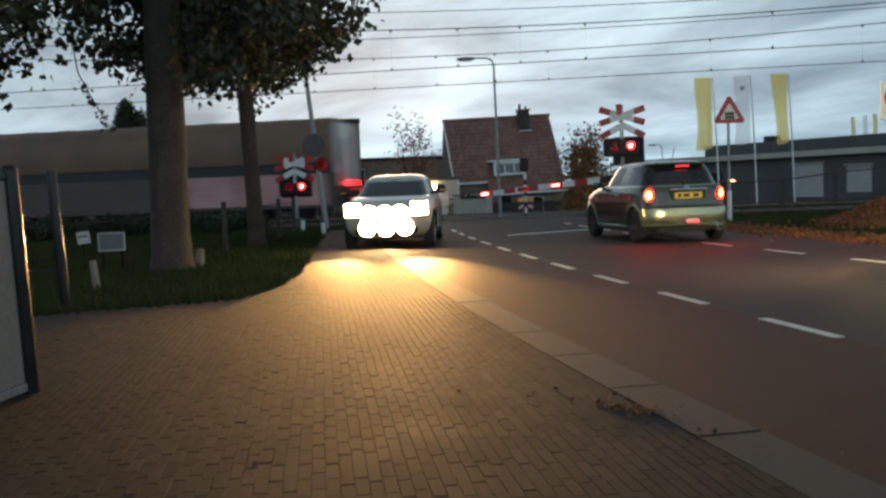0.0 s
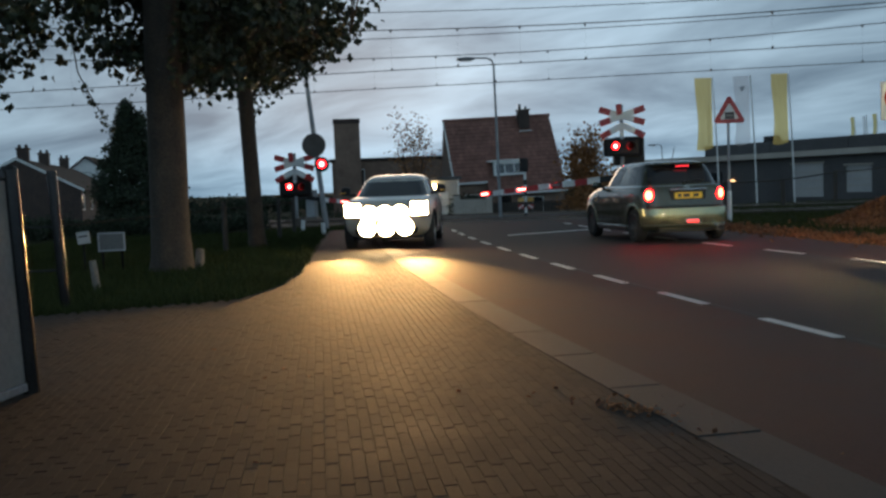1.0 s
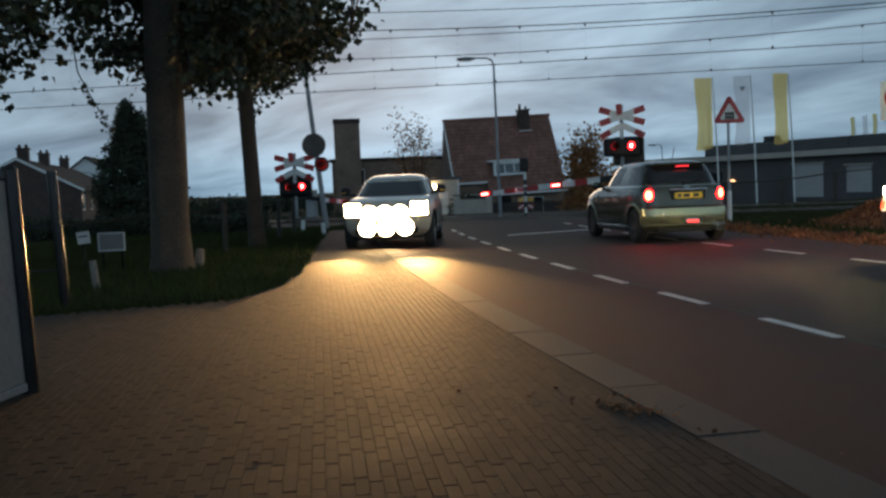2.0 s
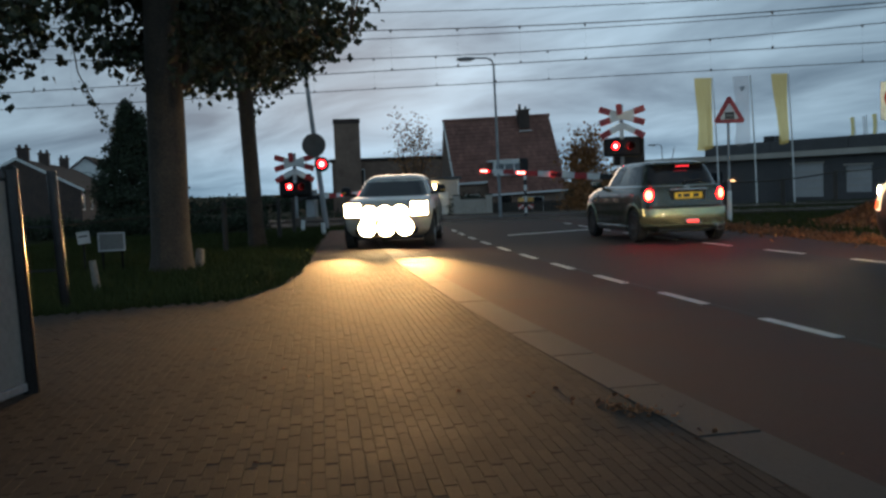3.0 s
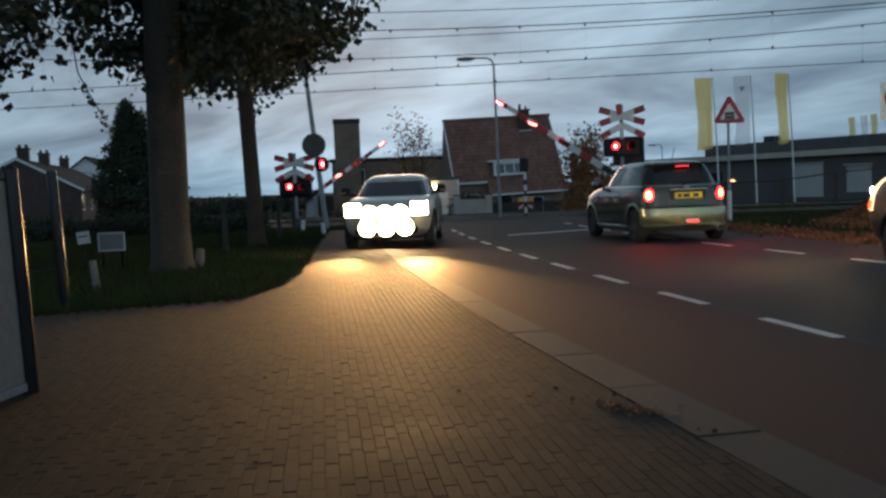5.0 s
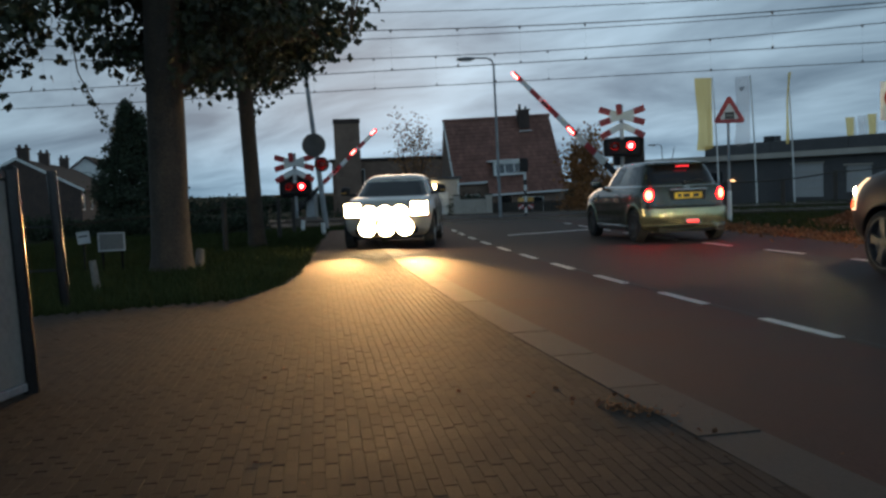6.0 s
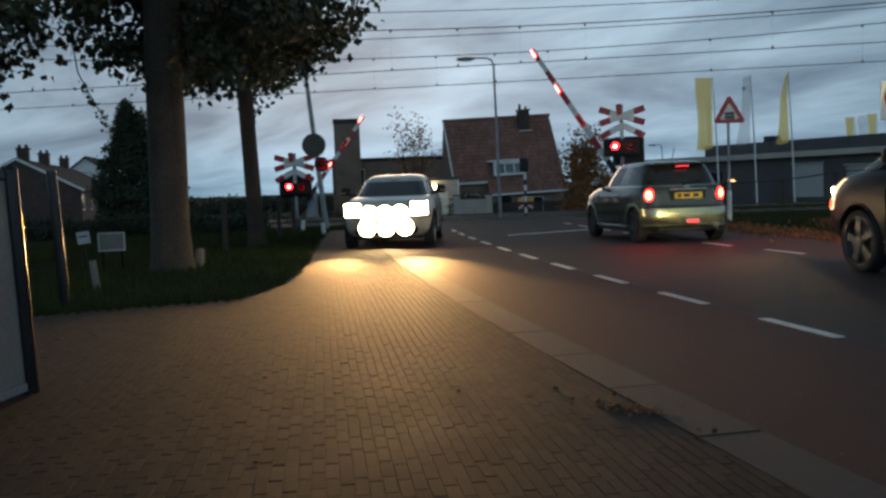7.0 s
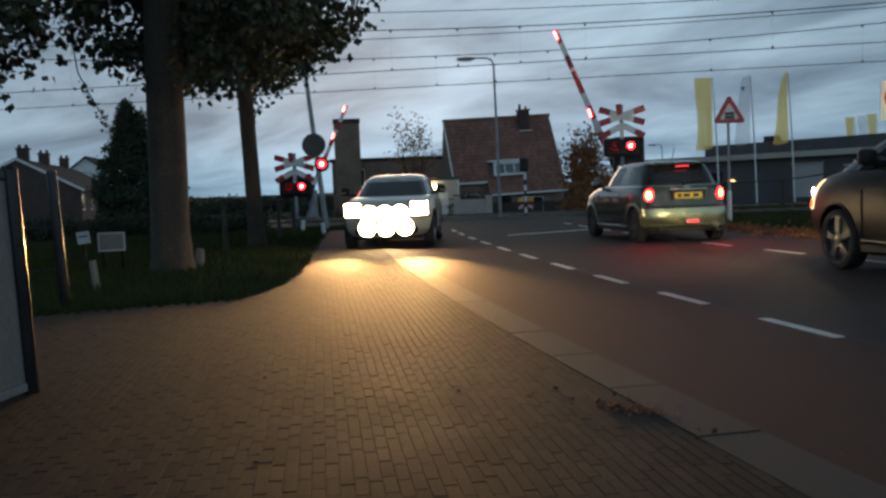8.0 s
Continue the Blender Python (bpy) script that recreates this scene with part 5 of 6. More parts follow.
def grass_stuff():
    def blades(xs, ys, h0, h1):
        n = len(xs)
        a = rng.uniform(0, 6.28, n)
        h = rng.uniform(h0, h1, n)
        w = rng.uniform(0.006, 0.014, n)
        dx, dy = np.cos(a) * w, np.sin(a) * w
        lx, ly = rng.normal(0, 0.4, n) * h, rng.normal(0, 0.4, n) * h
        z = np.full(n, -0.055)
        p = np.stack([np.stack([xs - dx, ys - dy, z], 1), np.stack([xs + dx, ys + dy, z], 1), np.stack([xs + lx, ys + ly, z + h], 1)], 1).reshape(-1, 3)
        i = np.arange(n)[:, None] * 3
        return p, np.hstack([i, i + 1, i + 2])
    # field side
    x = rng.uniform(-11, -1.2, 120000)
    y = 9.0 + 21 * rng.uniform(0, 1, 120000) ** 1.6
    keep = np.array([not paved(a, b, 0.06) for a, b in zip(x, y)])
    p, f = blades(x[keep], y[keep], 0.05, 0.17)
    tagged(raw_part("verge_grass", p.tolist(), f.tolist(), GRASS), "dark green rough grass on the verge", "grass", kind="stuff")
    x = rng.uniform(6.5, 22, 90000)
    y = rng.uniform(8, 38, 90000)
    keep = np.array([a > right_edge_x(b) + 1.4 for a, b in zip(x, y)]) & (y + 0.17 * x < 41)
    p, f = blades(x[keep], y[keep], 0.05, 0.15)
    tagged(raw_part("yard_grass", p.tolist(), f.tolist(), GRASS), "green grass strip along the yard fence", "grass", kind="stuff")
    # fallen leaves: a drift along the far road edge, a heap, and a few on the paving
    cs = []
    for k in range(2600):
        b = rng.uniform(9, 30)
        cs.append((right_edge_x(b) + 0.75 + rng.normal(0, 0.42), b, -0.03 + abs(rng.normal(0, 0.012))))
    v, f = leaf_cloud(cs, 3, 0.03, 0.075, 0.25)
    tagged(raw_part("fallen_leaves", v, f, LITTER), "drift of rusty fallen leaves along the roadside", "fallen leaves", kind="stuff")
    cs = []
    for k in range(110):
        d = rng.normal(0, 1, 2)
        w = 0.055 if k < 70 else 0.2
        cs.append((0.86 + w * d[0], 4.5 - w * d[0] + w * d[1], 0.009))
    cs += [(rng.uniform(-2.2, 0.6), rng.uniform(2.6, 7), 0.004) for k in range(14)]
    v, f = leaf_cloud(cs, 1, 0.01, 0.036, 0.1)
    tagged(raw_part("scattered_leaves", v, f, LITTER), "few brown leaves scattered on the paving", "fallen leaves", kind="stuff")


def leaf_heap():
    """A raked mound: an earthy core with leaves lying all over it."""
    def top(x, y):
        return 0.5 * math.exp(-((x / 0.95) ** 2 + (y / 1.5) ** 2)) + 0.16 * math.exp(-(((x + 0.5) / 0.35) ** 2 + ((y + 0.4) / 0.5) ** 2)) + 0.035 * noise.noise(Vector((x * 4, y * 4, 1)))
    h = thing("leaf_heap", pose(9.85, 20.3, -0.06), "raked heap of rusty fallen leaves on the grass edge", "leaf heap")
    n = 28
    verts = [(-1.6 + 3.2 * i / n, -2.4 + 4.8 * j / n, max(-0.02, top(-1.6 + 3.2 * i / n, -2.4 + 4.8 * j / n) - 0.03)) for j in range(n + 1) for i in range(n + 1)]
    faces = [(j * (n + 1) + i, j * (n + 1) + i + 1, (j + 1) * (n + 1) + i + 1, (j + 1) * (n + 1) + i) for j in range(n) for i in range(n)]
    raw_part("core", verts, faces, LITTER, h)
    cs = []
    for k in range(2600):
        x, y = rng.normal(0, 0.62), rng.normal(0, 0.95)
        cs.append((x, y, max(0.02, top(x, y)) + rng.uniform(-0.02, 0.03)))
    v, f = leaf_cloud(cs, 3, 0.03, 0.085, 0.5)
    tagged(raw_part("leaves", v, f, LITTER, h), kind="stuff")


def paved(x, y, margin=0.0):
    """True where the brick paving lies."""
    if y < -3.0 or y > 27 or x > kerb_x(y) - 0.27 + margin or x < -7.5:
        return False
    if y < 9.15 + 0.42 * (x + 4.06) + margin:
        return True
    left = np.interp(y, [9.9, 11.3, 14, 20, 27], [-2.15, -1.9, -2.0, -2.6, -3.2])
    return x > left - margin


grass_stuff()
leaf_heap()

# ---- vehicles ----


def bool_cut(ob, cutters):
    """Cuts solids out of a mesh for good."""
    tmp = bpy.data.meshes.new("cutter")
    cutters.to_mesh(tmp)
    cutters.free()
    c = new("cutter", tmp)
    bpy.context.view_layer.update()
    c.matrix_world = ob.matrix_world
    mod = ob.modifiers.new("cut", "BOOLEAN")
    mod.operation, mod.object, mod.solver = "DIFFERENCE", c, "EXACT"
    bpy.context.view_layer.update()
    me = bpy.data.meshes.new_from_object(ob.evaluated_get(bpy.context.evaluated_depsgraph_get()))
    ob.modifiers.remove(mod)
    old, ob.data = ob.data, me
    bpy.data.meshes.remove(old)
    bpy.data.objects.remove(c)
    bpy.data.meshes.remove(tmp)
    me.polygons.foreach_set("use_smooth", [True] * len(me.polygons))
    me.set_sharp_from_angle(angle=radians(38))


def cabin_at(levels, z):
    zs = [l[0] for l in levels]
    return [float(np.interp(z, zs, [l[i] for l in levels])) for i in (1, 2, 3)]


def cabin_point(levels, a, z, off=0.0, power=5.0):
    yf, yr, hw = cabin_at(levels, z)
    c, s = math.cos(a), math.sin(a)
    e = 2 / power
    x = (hw + off) * math.copysign(abs(c) ** e, c)
    y = (yf + yr) / 2 + ((yf - yr) / 2 + off) * math.copysign(abs(s) ** e, s)
    return (x, y, z)


def cabin_patch(levels, a0, a1, z0, z1, off=0.006, na=10, nz=6, power=5.0):
    bm = bmesh.new()
    grid = [[bm.verts.new(cabin_point(levels, a0 + (a1 - a0) * i / na, z0 + (z1 - z0) * j / nz, off, power)) for i in range(na + 1)] for j in range(nz + 1)]
    for j in range(nz):
        for i in range(na):
            bm.faces.new((grid[j][i], grid[j][i + 1], grid[j + 1][i + 1], grid[j + 1][i]))
    return bm


def smooth_levels(levels, steps=40, passes=2):
    """Level slices (height, front, rear, half width) resampled evenly in height and rounded off."""
    zs = np.array([l[0] for l in levels])
    zz = np.linspace(zs[0], zs[-1], steps)
    cols = []
    for i in (1, 2, 3):
        c = np.interp(zz, zs, [l[i] for l in levels])
        for k in range(passes):
            c[1:-1] = (c[:-2] + 2 * c[1:-1] + c[2:]) / 4
        cols.append(c)
    return [(float(z), *(float(c[k]) for c in cols)) for k, z in enumerate(zz)]


def shell_patch(levels, a0, a1, z0, z1, off, power, na=14, nz=6, depth=0.02):
    """A panel laid on the body, its border turned in by depth."""
    bm = bmesh.new()
    grid = []
    for j in range(-1, nz + 2):
        row = []
        for i in range(-1, na + 2):
            edge = i in (-1, na + 1) or j in (-1, nz + 1)
            a = a0 + (a1 - a0) * min(max(i, 0), na) / na
            z = z0 + (z1 - z0) * min(max(j, 0), nz) / nz
            row.append(bm.verts.new(cabin_point(levels, a, z, off - (depth if edge else 0), power)))
        grid.append(row)
    for j in range(nz + 2):
        for i in range(na + 2):
            bm.faces.new((grid[j][i], grid[j][i + 1], grid[j + 1][i + 1], grid[j + 1][i]))
    return bm


def wheel(parent, x, y, r, w, side, rim_mat, spokes, name="wheel", k=0.74, spoke_width=1.45):
    """Tyre with rim, spokes and hub; side: +1 where the outer face looks to +x; k: the rim's share of the radius."""
    bm = bmesh.new()
    prof = [(-w / 2, r * k), (-w / 2, r * (0.55 * k + 0.45)), (-w * 0.44, r * 0.965), (-w * 0.34, r * 0.992), (-w * 0.2, r), (w * 0.2, r), (w * 0.34, r * 0.992), (w * 0.44, r * 0.965), (w / 2, r * (0.55 * k + 0.45)), (w / 2, r * k), (w * 0.3, r * (k - 0.02)), (-w * 0.3, r * (k - 0.02)), (-w / 2, r * k)]
    lathe(bm, prof, "X", 40)
    bmesh.ops.remove_doubles(bm, verts=bm.verts[:], dist=1e-5)
    wh = part(name, bm, RUBBER, parent, smooth=True)
    wh.matrix_local = pose(x, y, r)
    bm = bmesh.new()
    o = side * w * 0.47
    lathe(bm, [(o - side * 0.09, r * (k - 0.02)), (o - side * 0.02, r * k), (o, r * (k - 0.005)), (o, r * (k - 0.05)), (o - side * 0.08, r * (k - 0.08))], "X", 40)
    for n in range(spokes):
        m = Matrix.Rotation(2 * math.pi * n / spokes, 4, "X")
        half = r * spoke_width / spokes / 2
        rings = [[(o - side * d, -half * f, h), (o - side * d, half * f, h), (o - side * (d + 0.035), half * f, h), (o - side * (d + 0.035), -half * f, h)]
                 for h, f, d in ((r * 0.1, 0.75, 0.02), (r * 0.3, 0.7, 0.012), (r * (k - 0.16), 0.95, 0.018), (r * (k - 0.05), 1.35, 0.03))]
        loft(bm, [[m @ Vector(p) for p in ring] for ring in rings])
    part("rim", bm, rim_mat, wh)
    bm = bmesh.new()
    lathe(bm, [(o - side * 0.05, r * 0.17), (o - side * 0.005, r * 0.15), (o + side * 0.002, 0.0)], "X", 16)
    part("hub_cap", bm, DARK_ALLOY, wh)
    bm = bmesh.new()
    lathe(bm, [(o - side * 0.11, r * (k - 0.08)), (o - side * 0.1, 0.0)], "X", 24)
    part("brake_disc", bm, BLACK, wh)
    return wh


def car(name, m, label, levels, cabin, axle_f, axle_r, track, r, w, paint, rim_mat, spokes, body_power=7.0, power=5.0, lip=0.03, lip_mat=None, k=0.74, spoke_width=1.45):
    """Body of level slices with wheel wells cut out, cabin on top, four wheels and arch lips."""
    root = thing(name, m, label, "car", "cars at the crossing")
    n = 88
    bm = bmesh.new()
    loft(bm, [[cabin_point(levels, 2 * math.pi * (q + 0.5) / n, l[0], 0, body_power) for q in range(n)] for l in levels])
    body = part("body", bm, paint, root, smooth=True)
    cut = bmesh.new()
    for y in (axle_f, axle_r):
        for s in (-1, 1):
            lathe(cut, [(s * (track - w - 0.12), r + 0.05), (s * 1.3, r + 0.05)], "X", 36, Matrix.Translation((0, y, r)))
    bmesh.ops.recalc_face_normals(cut, faces=cut.faces[:])
    bool_cut(body, cut)
    body.data.materials.append(BLACK)
    for p in body.data.polygons:
        c = p.center
        if any(math.hypot(c.y - y, c.z - r) < r + 0.06 for y in (axle_f, axle_r)) and (abs(p.normal.x) < 0.3 or abs(c.x) < track - w - 0.05):
            p.material_index = 1
    bm = bmesh.new()
    n = 72
    loft(bm, [[cabin_point(cabin, 2 * math.pi * q / n, l[0], 0, power) for q in range(n)] for l in cabin])
    part("cabin", bm, paint, root, smooth=True)
    wheels = []
    for y in (axle_f, axle_r):
        for s in (-1, 1):
            wheels.append(wheel(root, s * (track - w / 2), y, r, w, s, rim_mat, spokes, k=k, spoke_width=spoke_width))
            arch = bmesh.new()
            rr = r + 0.05

            def skin(yy, zz):
                """The body's half width at a point of its side."""
                f, b, hw = cabin_at(levels, max(zz, levels[0][0]))
                u = min(0.999, abs((yy - (f + b) / 2) / ((f - b) / 2)))
                return hw * (1 - u ** body_power) ** (1 / body_power)
            ring = []
            for q in range(25):
                a = radians(-14 + 208 * q / 24)
                ca, sa = math.cos(a), math.sin(a)
                ring.append([(s * (skin(y + d * ca, r + d * sa) + o), y + d * ca, r + d * sa) for d, o in ((rr, -0.05), (rr, 0.012), (rr + lip * 0.6, 0.016), (rr + lip, 0.008), (rr + lip, -0.03))])
            loft(arch, ring)
            part("wheel_arch", arch, lip_mat or BLACK, root, smooth=True)
    part("underbody", one_box(0, (axle_f + axle_r) / 2, 0.26, track * 1.5, axle_f - axle_r + 0.7, 0.16), BLACK, root)
    return root, body, wheels


# small retro hatchback waiting at the barrier
HATCH_BODY_LV = smooth_levels([(0.19, 1.70, -1.60, 0.74), (0.24, 1.80, -1.73, 0.79), (0.31, 1.86, -1.80, 0.822), (0.40, 1.885, -1.824, 0.838), (0.45, 1.887, -1.828, 0.84), (0.60, 1.89, -1.820, 0.842), (0.635, 1.88, -1.79, 0.842), (0.72, 1.83, -1.772, 0.842), (0.82, 1.72, -1.752, 0.838), (0.90, 1.52, -1.735, 0.828), (0.96, 1.25, -1.715, 0.808), (1.0, 1.03, -1.70, 0.785), (1.03, 0.93, -1.685, 0.755)], 44, 1)
HATCH_LV = [(0.95, 0.92, -1.70, 0.755), (1.0, 0.86, -1.69, 0.745), (1.155, 0.68, -1.60, 0.70), (1.31, 0.48, -1.49, 0.645), (1.395, 0.36, -1.41, 0.605), (1.44, 0.22, -1.32, 0.555), (1.465, 0.05, -1.18, 0.47), (1.475, -0.15, -0.95, 0.34)]
HATCH_P = 7.0
HATCH, HATCH_BODY, HATCH_WHEELS = car("hatchback", pose(4.145, 18.47, -0.02, 0, 0, 8.6), "dark green retro hatchback with lit brake lights waiting on the road", HATCH_BODY_LV, HATCH_LV, 1.235, -1.235, 0.835, 0.305, 0.19, HATCH_PAINT, DARK_ALLOY, 10, HATCH_P, lip=0.055, lip_mat=HATCH_HIGHLIGHT, k=0.72)


def hatch_details():
    h = HATCH
    q = math.pi / 2
    rear = lambda z: cabin_at(HATCH_BODY_LV, z)[1]
    panel = lambda a0, a1, z0, z1, off, depth=0.02: shell_patch(HATCH_BODY_LV, a0, a1, z0, z1, off, HATCH_P, 24, 5, depth)
    part("rear_window", cabin_patch(HATCH_LV, -q - 0.80, -q + 0.80, 1.06, 1.365), CAR_GLASS, h, smooth=True)
    part("windscreen", cabin_patch(HATCH_LV, q - 0.82, q + 0.82, 1.03, 1.39), CAR_GLASS, h, smooth=True)
    for s in (0, math.pi):
        back, front = (-1, 1) if s == 0 else (1, -1)
        part("rear_side_window", cabin_patch(HATCH_LV, s + back * 0.50, s + back * 0.03, 1.06, 1.385), CAR_GLASS, h, smooth=True)
        part("door_window", cabin_patch(HATCH_LV, s + front * 0.01, s + front * 0.52, 1.06, 1.385), CAR_GLASS, h, smooth=True)
    part("roof_trim", cabin_patch(HATCH_LV, -q - 0.95, -q + 0.95, 1.405, 1.42, 0.03), BLACK, h)
    part("spoiler", one_box(0, -1.45, 1.415, 1.04, 0.2, 0.03, 0.012), HATCH_PAINT, h)
    part("high_brake_light", one_box(0.02, -1.535, 1.365, 0.24, 0.02, 0.016, 0.004), HIGH_BRAKE, h)
    # chrome line along the waist, tailgate joints, and bumper and foot in the brightened paint
    part("waist_line", shell_patch(HATCH_BODY_LV, -math.pi - 0.75, 0.75, 1.008, 1.022, 0.008, HATCH_P, 60, 1), CHROME, h, "thin chrome strip")
    part("tailgate_joint", panel(-q - 0.62, -q + 0.62, 0.632, 0.642, 0.006), BLACK, h)
    for s in (-1, 1):
        part("tailgate_joint", panel(-q + s * 0.60, -q + s * 0.615, 0.645, 0.98, 0.006), BLACK, h)
    bumper = part("rear_bumper", panel(-q - 1.02, -q + 1.02, 0.30, 0.612, 0.022, 0.03), HATCH_HIGHLIGHT, h, smooth=True)
    part("bumper_foot", panel(-q - 1.06, -q + 1.06, 0.225, 0.30, 0.034, 0.03), HATCH_HIGHLIGHT, bumper, smooth=True)
    part("bumper_strip", panel(-q - 0.95, -q + 0.95, 0.292, 0.306, 0.042, 0.02), CHROME, bumper, smooth=True)
    part("fog_surround", one_box(0.06, rear(0.36) - 0.035, 0.375, 0.28, 0.03, 0.095, 0.03), CHROME, bumper)
    part("fog_lamp", one_box(0.06, rear(0.36) - 0.05, 0.375, 0.22, 0.02, 0.045, 0.01), FOG_GLOW, bumper)
    part("diffuser", one_box(0, -1.72, 0.22, 1.1, 0.1, 0.07, 0.02), BLACK, bumper)
    plate = part("number_plate", one_box(0.02, rear(0.84) - 0.03, 0.835, 0.52, 0.015, 0.11, 0.006), PLATE_YELLOW, h)
    for k, (x, w) in enumerate(((-0.17, 0.07), (-0.04, 0.12), (0.14, 0.1))):
        part("plate_bar", one_box(0.02 + x, rear(0.84) - 0.04, 0.835, w, 0.005, 0.06), SIGN_BLACK, plate)
    part("plate_recess", one_box(0.02, rear(0.85) - 0.006, 0.845, 0.66, 0.025, 0.2, 0.02), BLACK, h)
    part("chrome_strip", one_box(0.02, rear(0.94) - 0.04, 0.94, 0.70, 0.07, 0.045, 0.018), CHROME, h)
    part("badge", one_box(0.02, rear(0.985) - 0.008, 0.985, 0.12, 0.02, 0.035, 0.014), CHROME, h)
    for s in (-1, 1):
        m = pose(s * 0.668 - 0.025, -1.70, 0.855, 0, 0, s * 28) @ Matrix.Diagonal((0.98, 1.0, 1.3, 1.0))
        lens = part("tail_lamp", lathe(bmesh.new(), [(-0.036, 0.0), (-0.033, 0.054), (-0.02, 0.079), (0.05, 0.088)], "Y", 24, m), BRAKE_GLOW, h, "lit red tail lamp", smooth=True)
        part("tail_core", lathe(bmesh.new(), [(-0.043, 0.0), (-0.041, 0.05), (-0.030, 0.066)], "Y", 20, m), BRAKE_CORE, lens, smooth=True)
        part("lamp_bezel", lathe(bmesh.new(), [(-0.012, 0.081), (-0.012, 0.098), (0.05, 0.102)], "Y", 24, m), CHROME, lens, smooth=True)
        mir = part("door_mirror", one_box(s * 0.90, 0.62, 1.07, 0.2, 0.12, 0.13, 0.04), HATCH_PAINT, h, smooth=True)
        part("mirror_stem", one_box(s * 0.79, 0.64, 1.02, 0.12, 0.05, 0.04, 0.01), BLACK, mir)
        part("door_handle", one_box(s * 0.842, -0.42, 0.86, 0.03, 0.16, 0.03, 0.01), CHROME, h)
        part("side_repeater", one_box(s * 0.835, 0.86, 0.78, 0.02, 0.12, 0.05, 0.01), ORANGE, h)
        for y in (-0.56, 0.72):
            part("door_seam", one_box(s * 0.838, y, 0.62, 0.012, 0.008, 0.5), BLACK, h)
        part("sill", one_box(s * 0.79, 0.0, 0.235, 0.06, 1.7, 0.09, 0.02), BLACK, h)
        part("sill_strip", one_box(s * 0.825, 0.0, 0.275, 0.02, 1.7, 0.018, 0.005), CHROME, h)
        part("head_lamp", one_box(s * 0.56, 1.68, 0.72, 0.2, 0.1, 0.2, 0.05), SIGN_WHITE, h)
    ex = part("exhaust", one_tube([(0.54, -1.6, 0.245), (0.54, -1.93, 0.245)], 0.055, 16), CHROME, h, smooth=True)
    part("exhaust_bore", one_tube([(0.54, -1.93, 0.245), (0.54, -1.936, 0.245)], 0.043, 16), BLACK, ex)
    part("wiper", one_tube([(0.0, -1.69, 1.07), (0.34, -1.67, 1.11)], 0.009, 6), BLACK, h)
    part("wiper_pivot", one_tube([(0.0, -1.66, 1.065), (0.0, -1.72, 1.065)], 0.025, 10), BLACK, h)
    part("antenna", one_tube([(0.0, -1.1, 1.46), (0.0, -1.23, 1.72)], 0.006, 6), BLACK, h)


hatch_details()

# grey sport utility car rolling up behind
SUV_BODY_LV = smooth_levels([(0.22, 1.75, -1.95, 0.80), (0.30, 2.02, -2.10, 0.865), (0.42, 2.19, -2.18, 0.905), (0.58, 2.27, -2.20, 0.918), (0.72, 2.27, -2.20, 0.92), (0.87, 2.23, -2.18, 0.915), (0.98, 2.14, -2.16, 0.905), (1.07, 1.99, -2.14, 0.885), (1.13, 1.76, -2.12, 0.86), (1.17, 1.48, -2.1, 0.825)], 44, 2)
SUV_LV = [(1.06, 1.68, -2.1, 0.845), (1.14, 1.54, -2.08, 0.84), (1.25, 1.33, -2.02, 0.815), (1.36, 1.08, -1.96, 0.785), (1.47, 0.82, -1.9, 0.745), (1.58, 0.54, -1.83, 0.69), (1.68, 0.25, -1.7, 0.6), (1.73, -0.1, -1.45, 0.42)]
SUV_P = 5.5
SUV, SUV_BODY, SUV_WHEELS = car("sport_utility_car", pose(5.71, 9.70, -0.02, 0, 0, 8.6), "dark grey sport utility car rolling up to the queue", SUV_BODY_LV, SUV_LV, 1.33, -1.33, 0.905, 0.355, 0.23, SUV_PAINT, SUV_ALLOY, 5, SUV_P, 9.0, lip=0.03, lip_mat=SUV_PAINT, k=0.80, spoke_width=1.35)


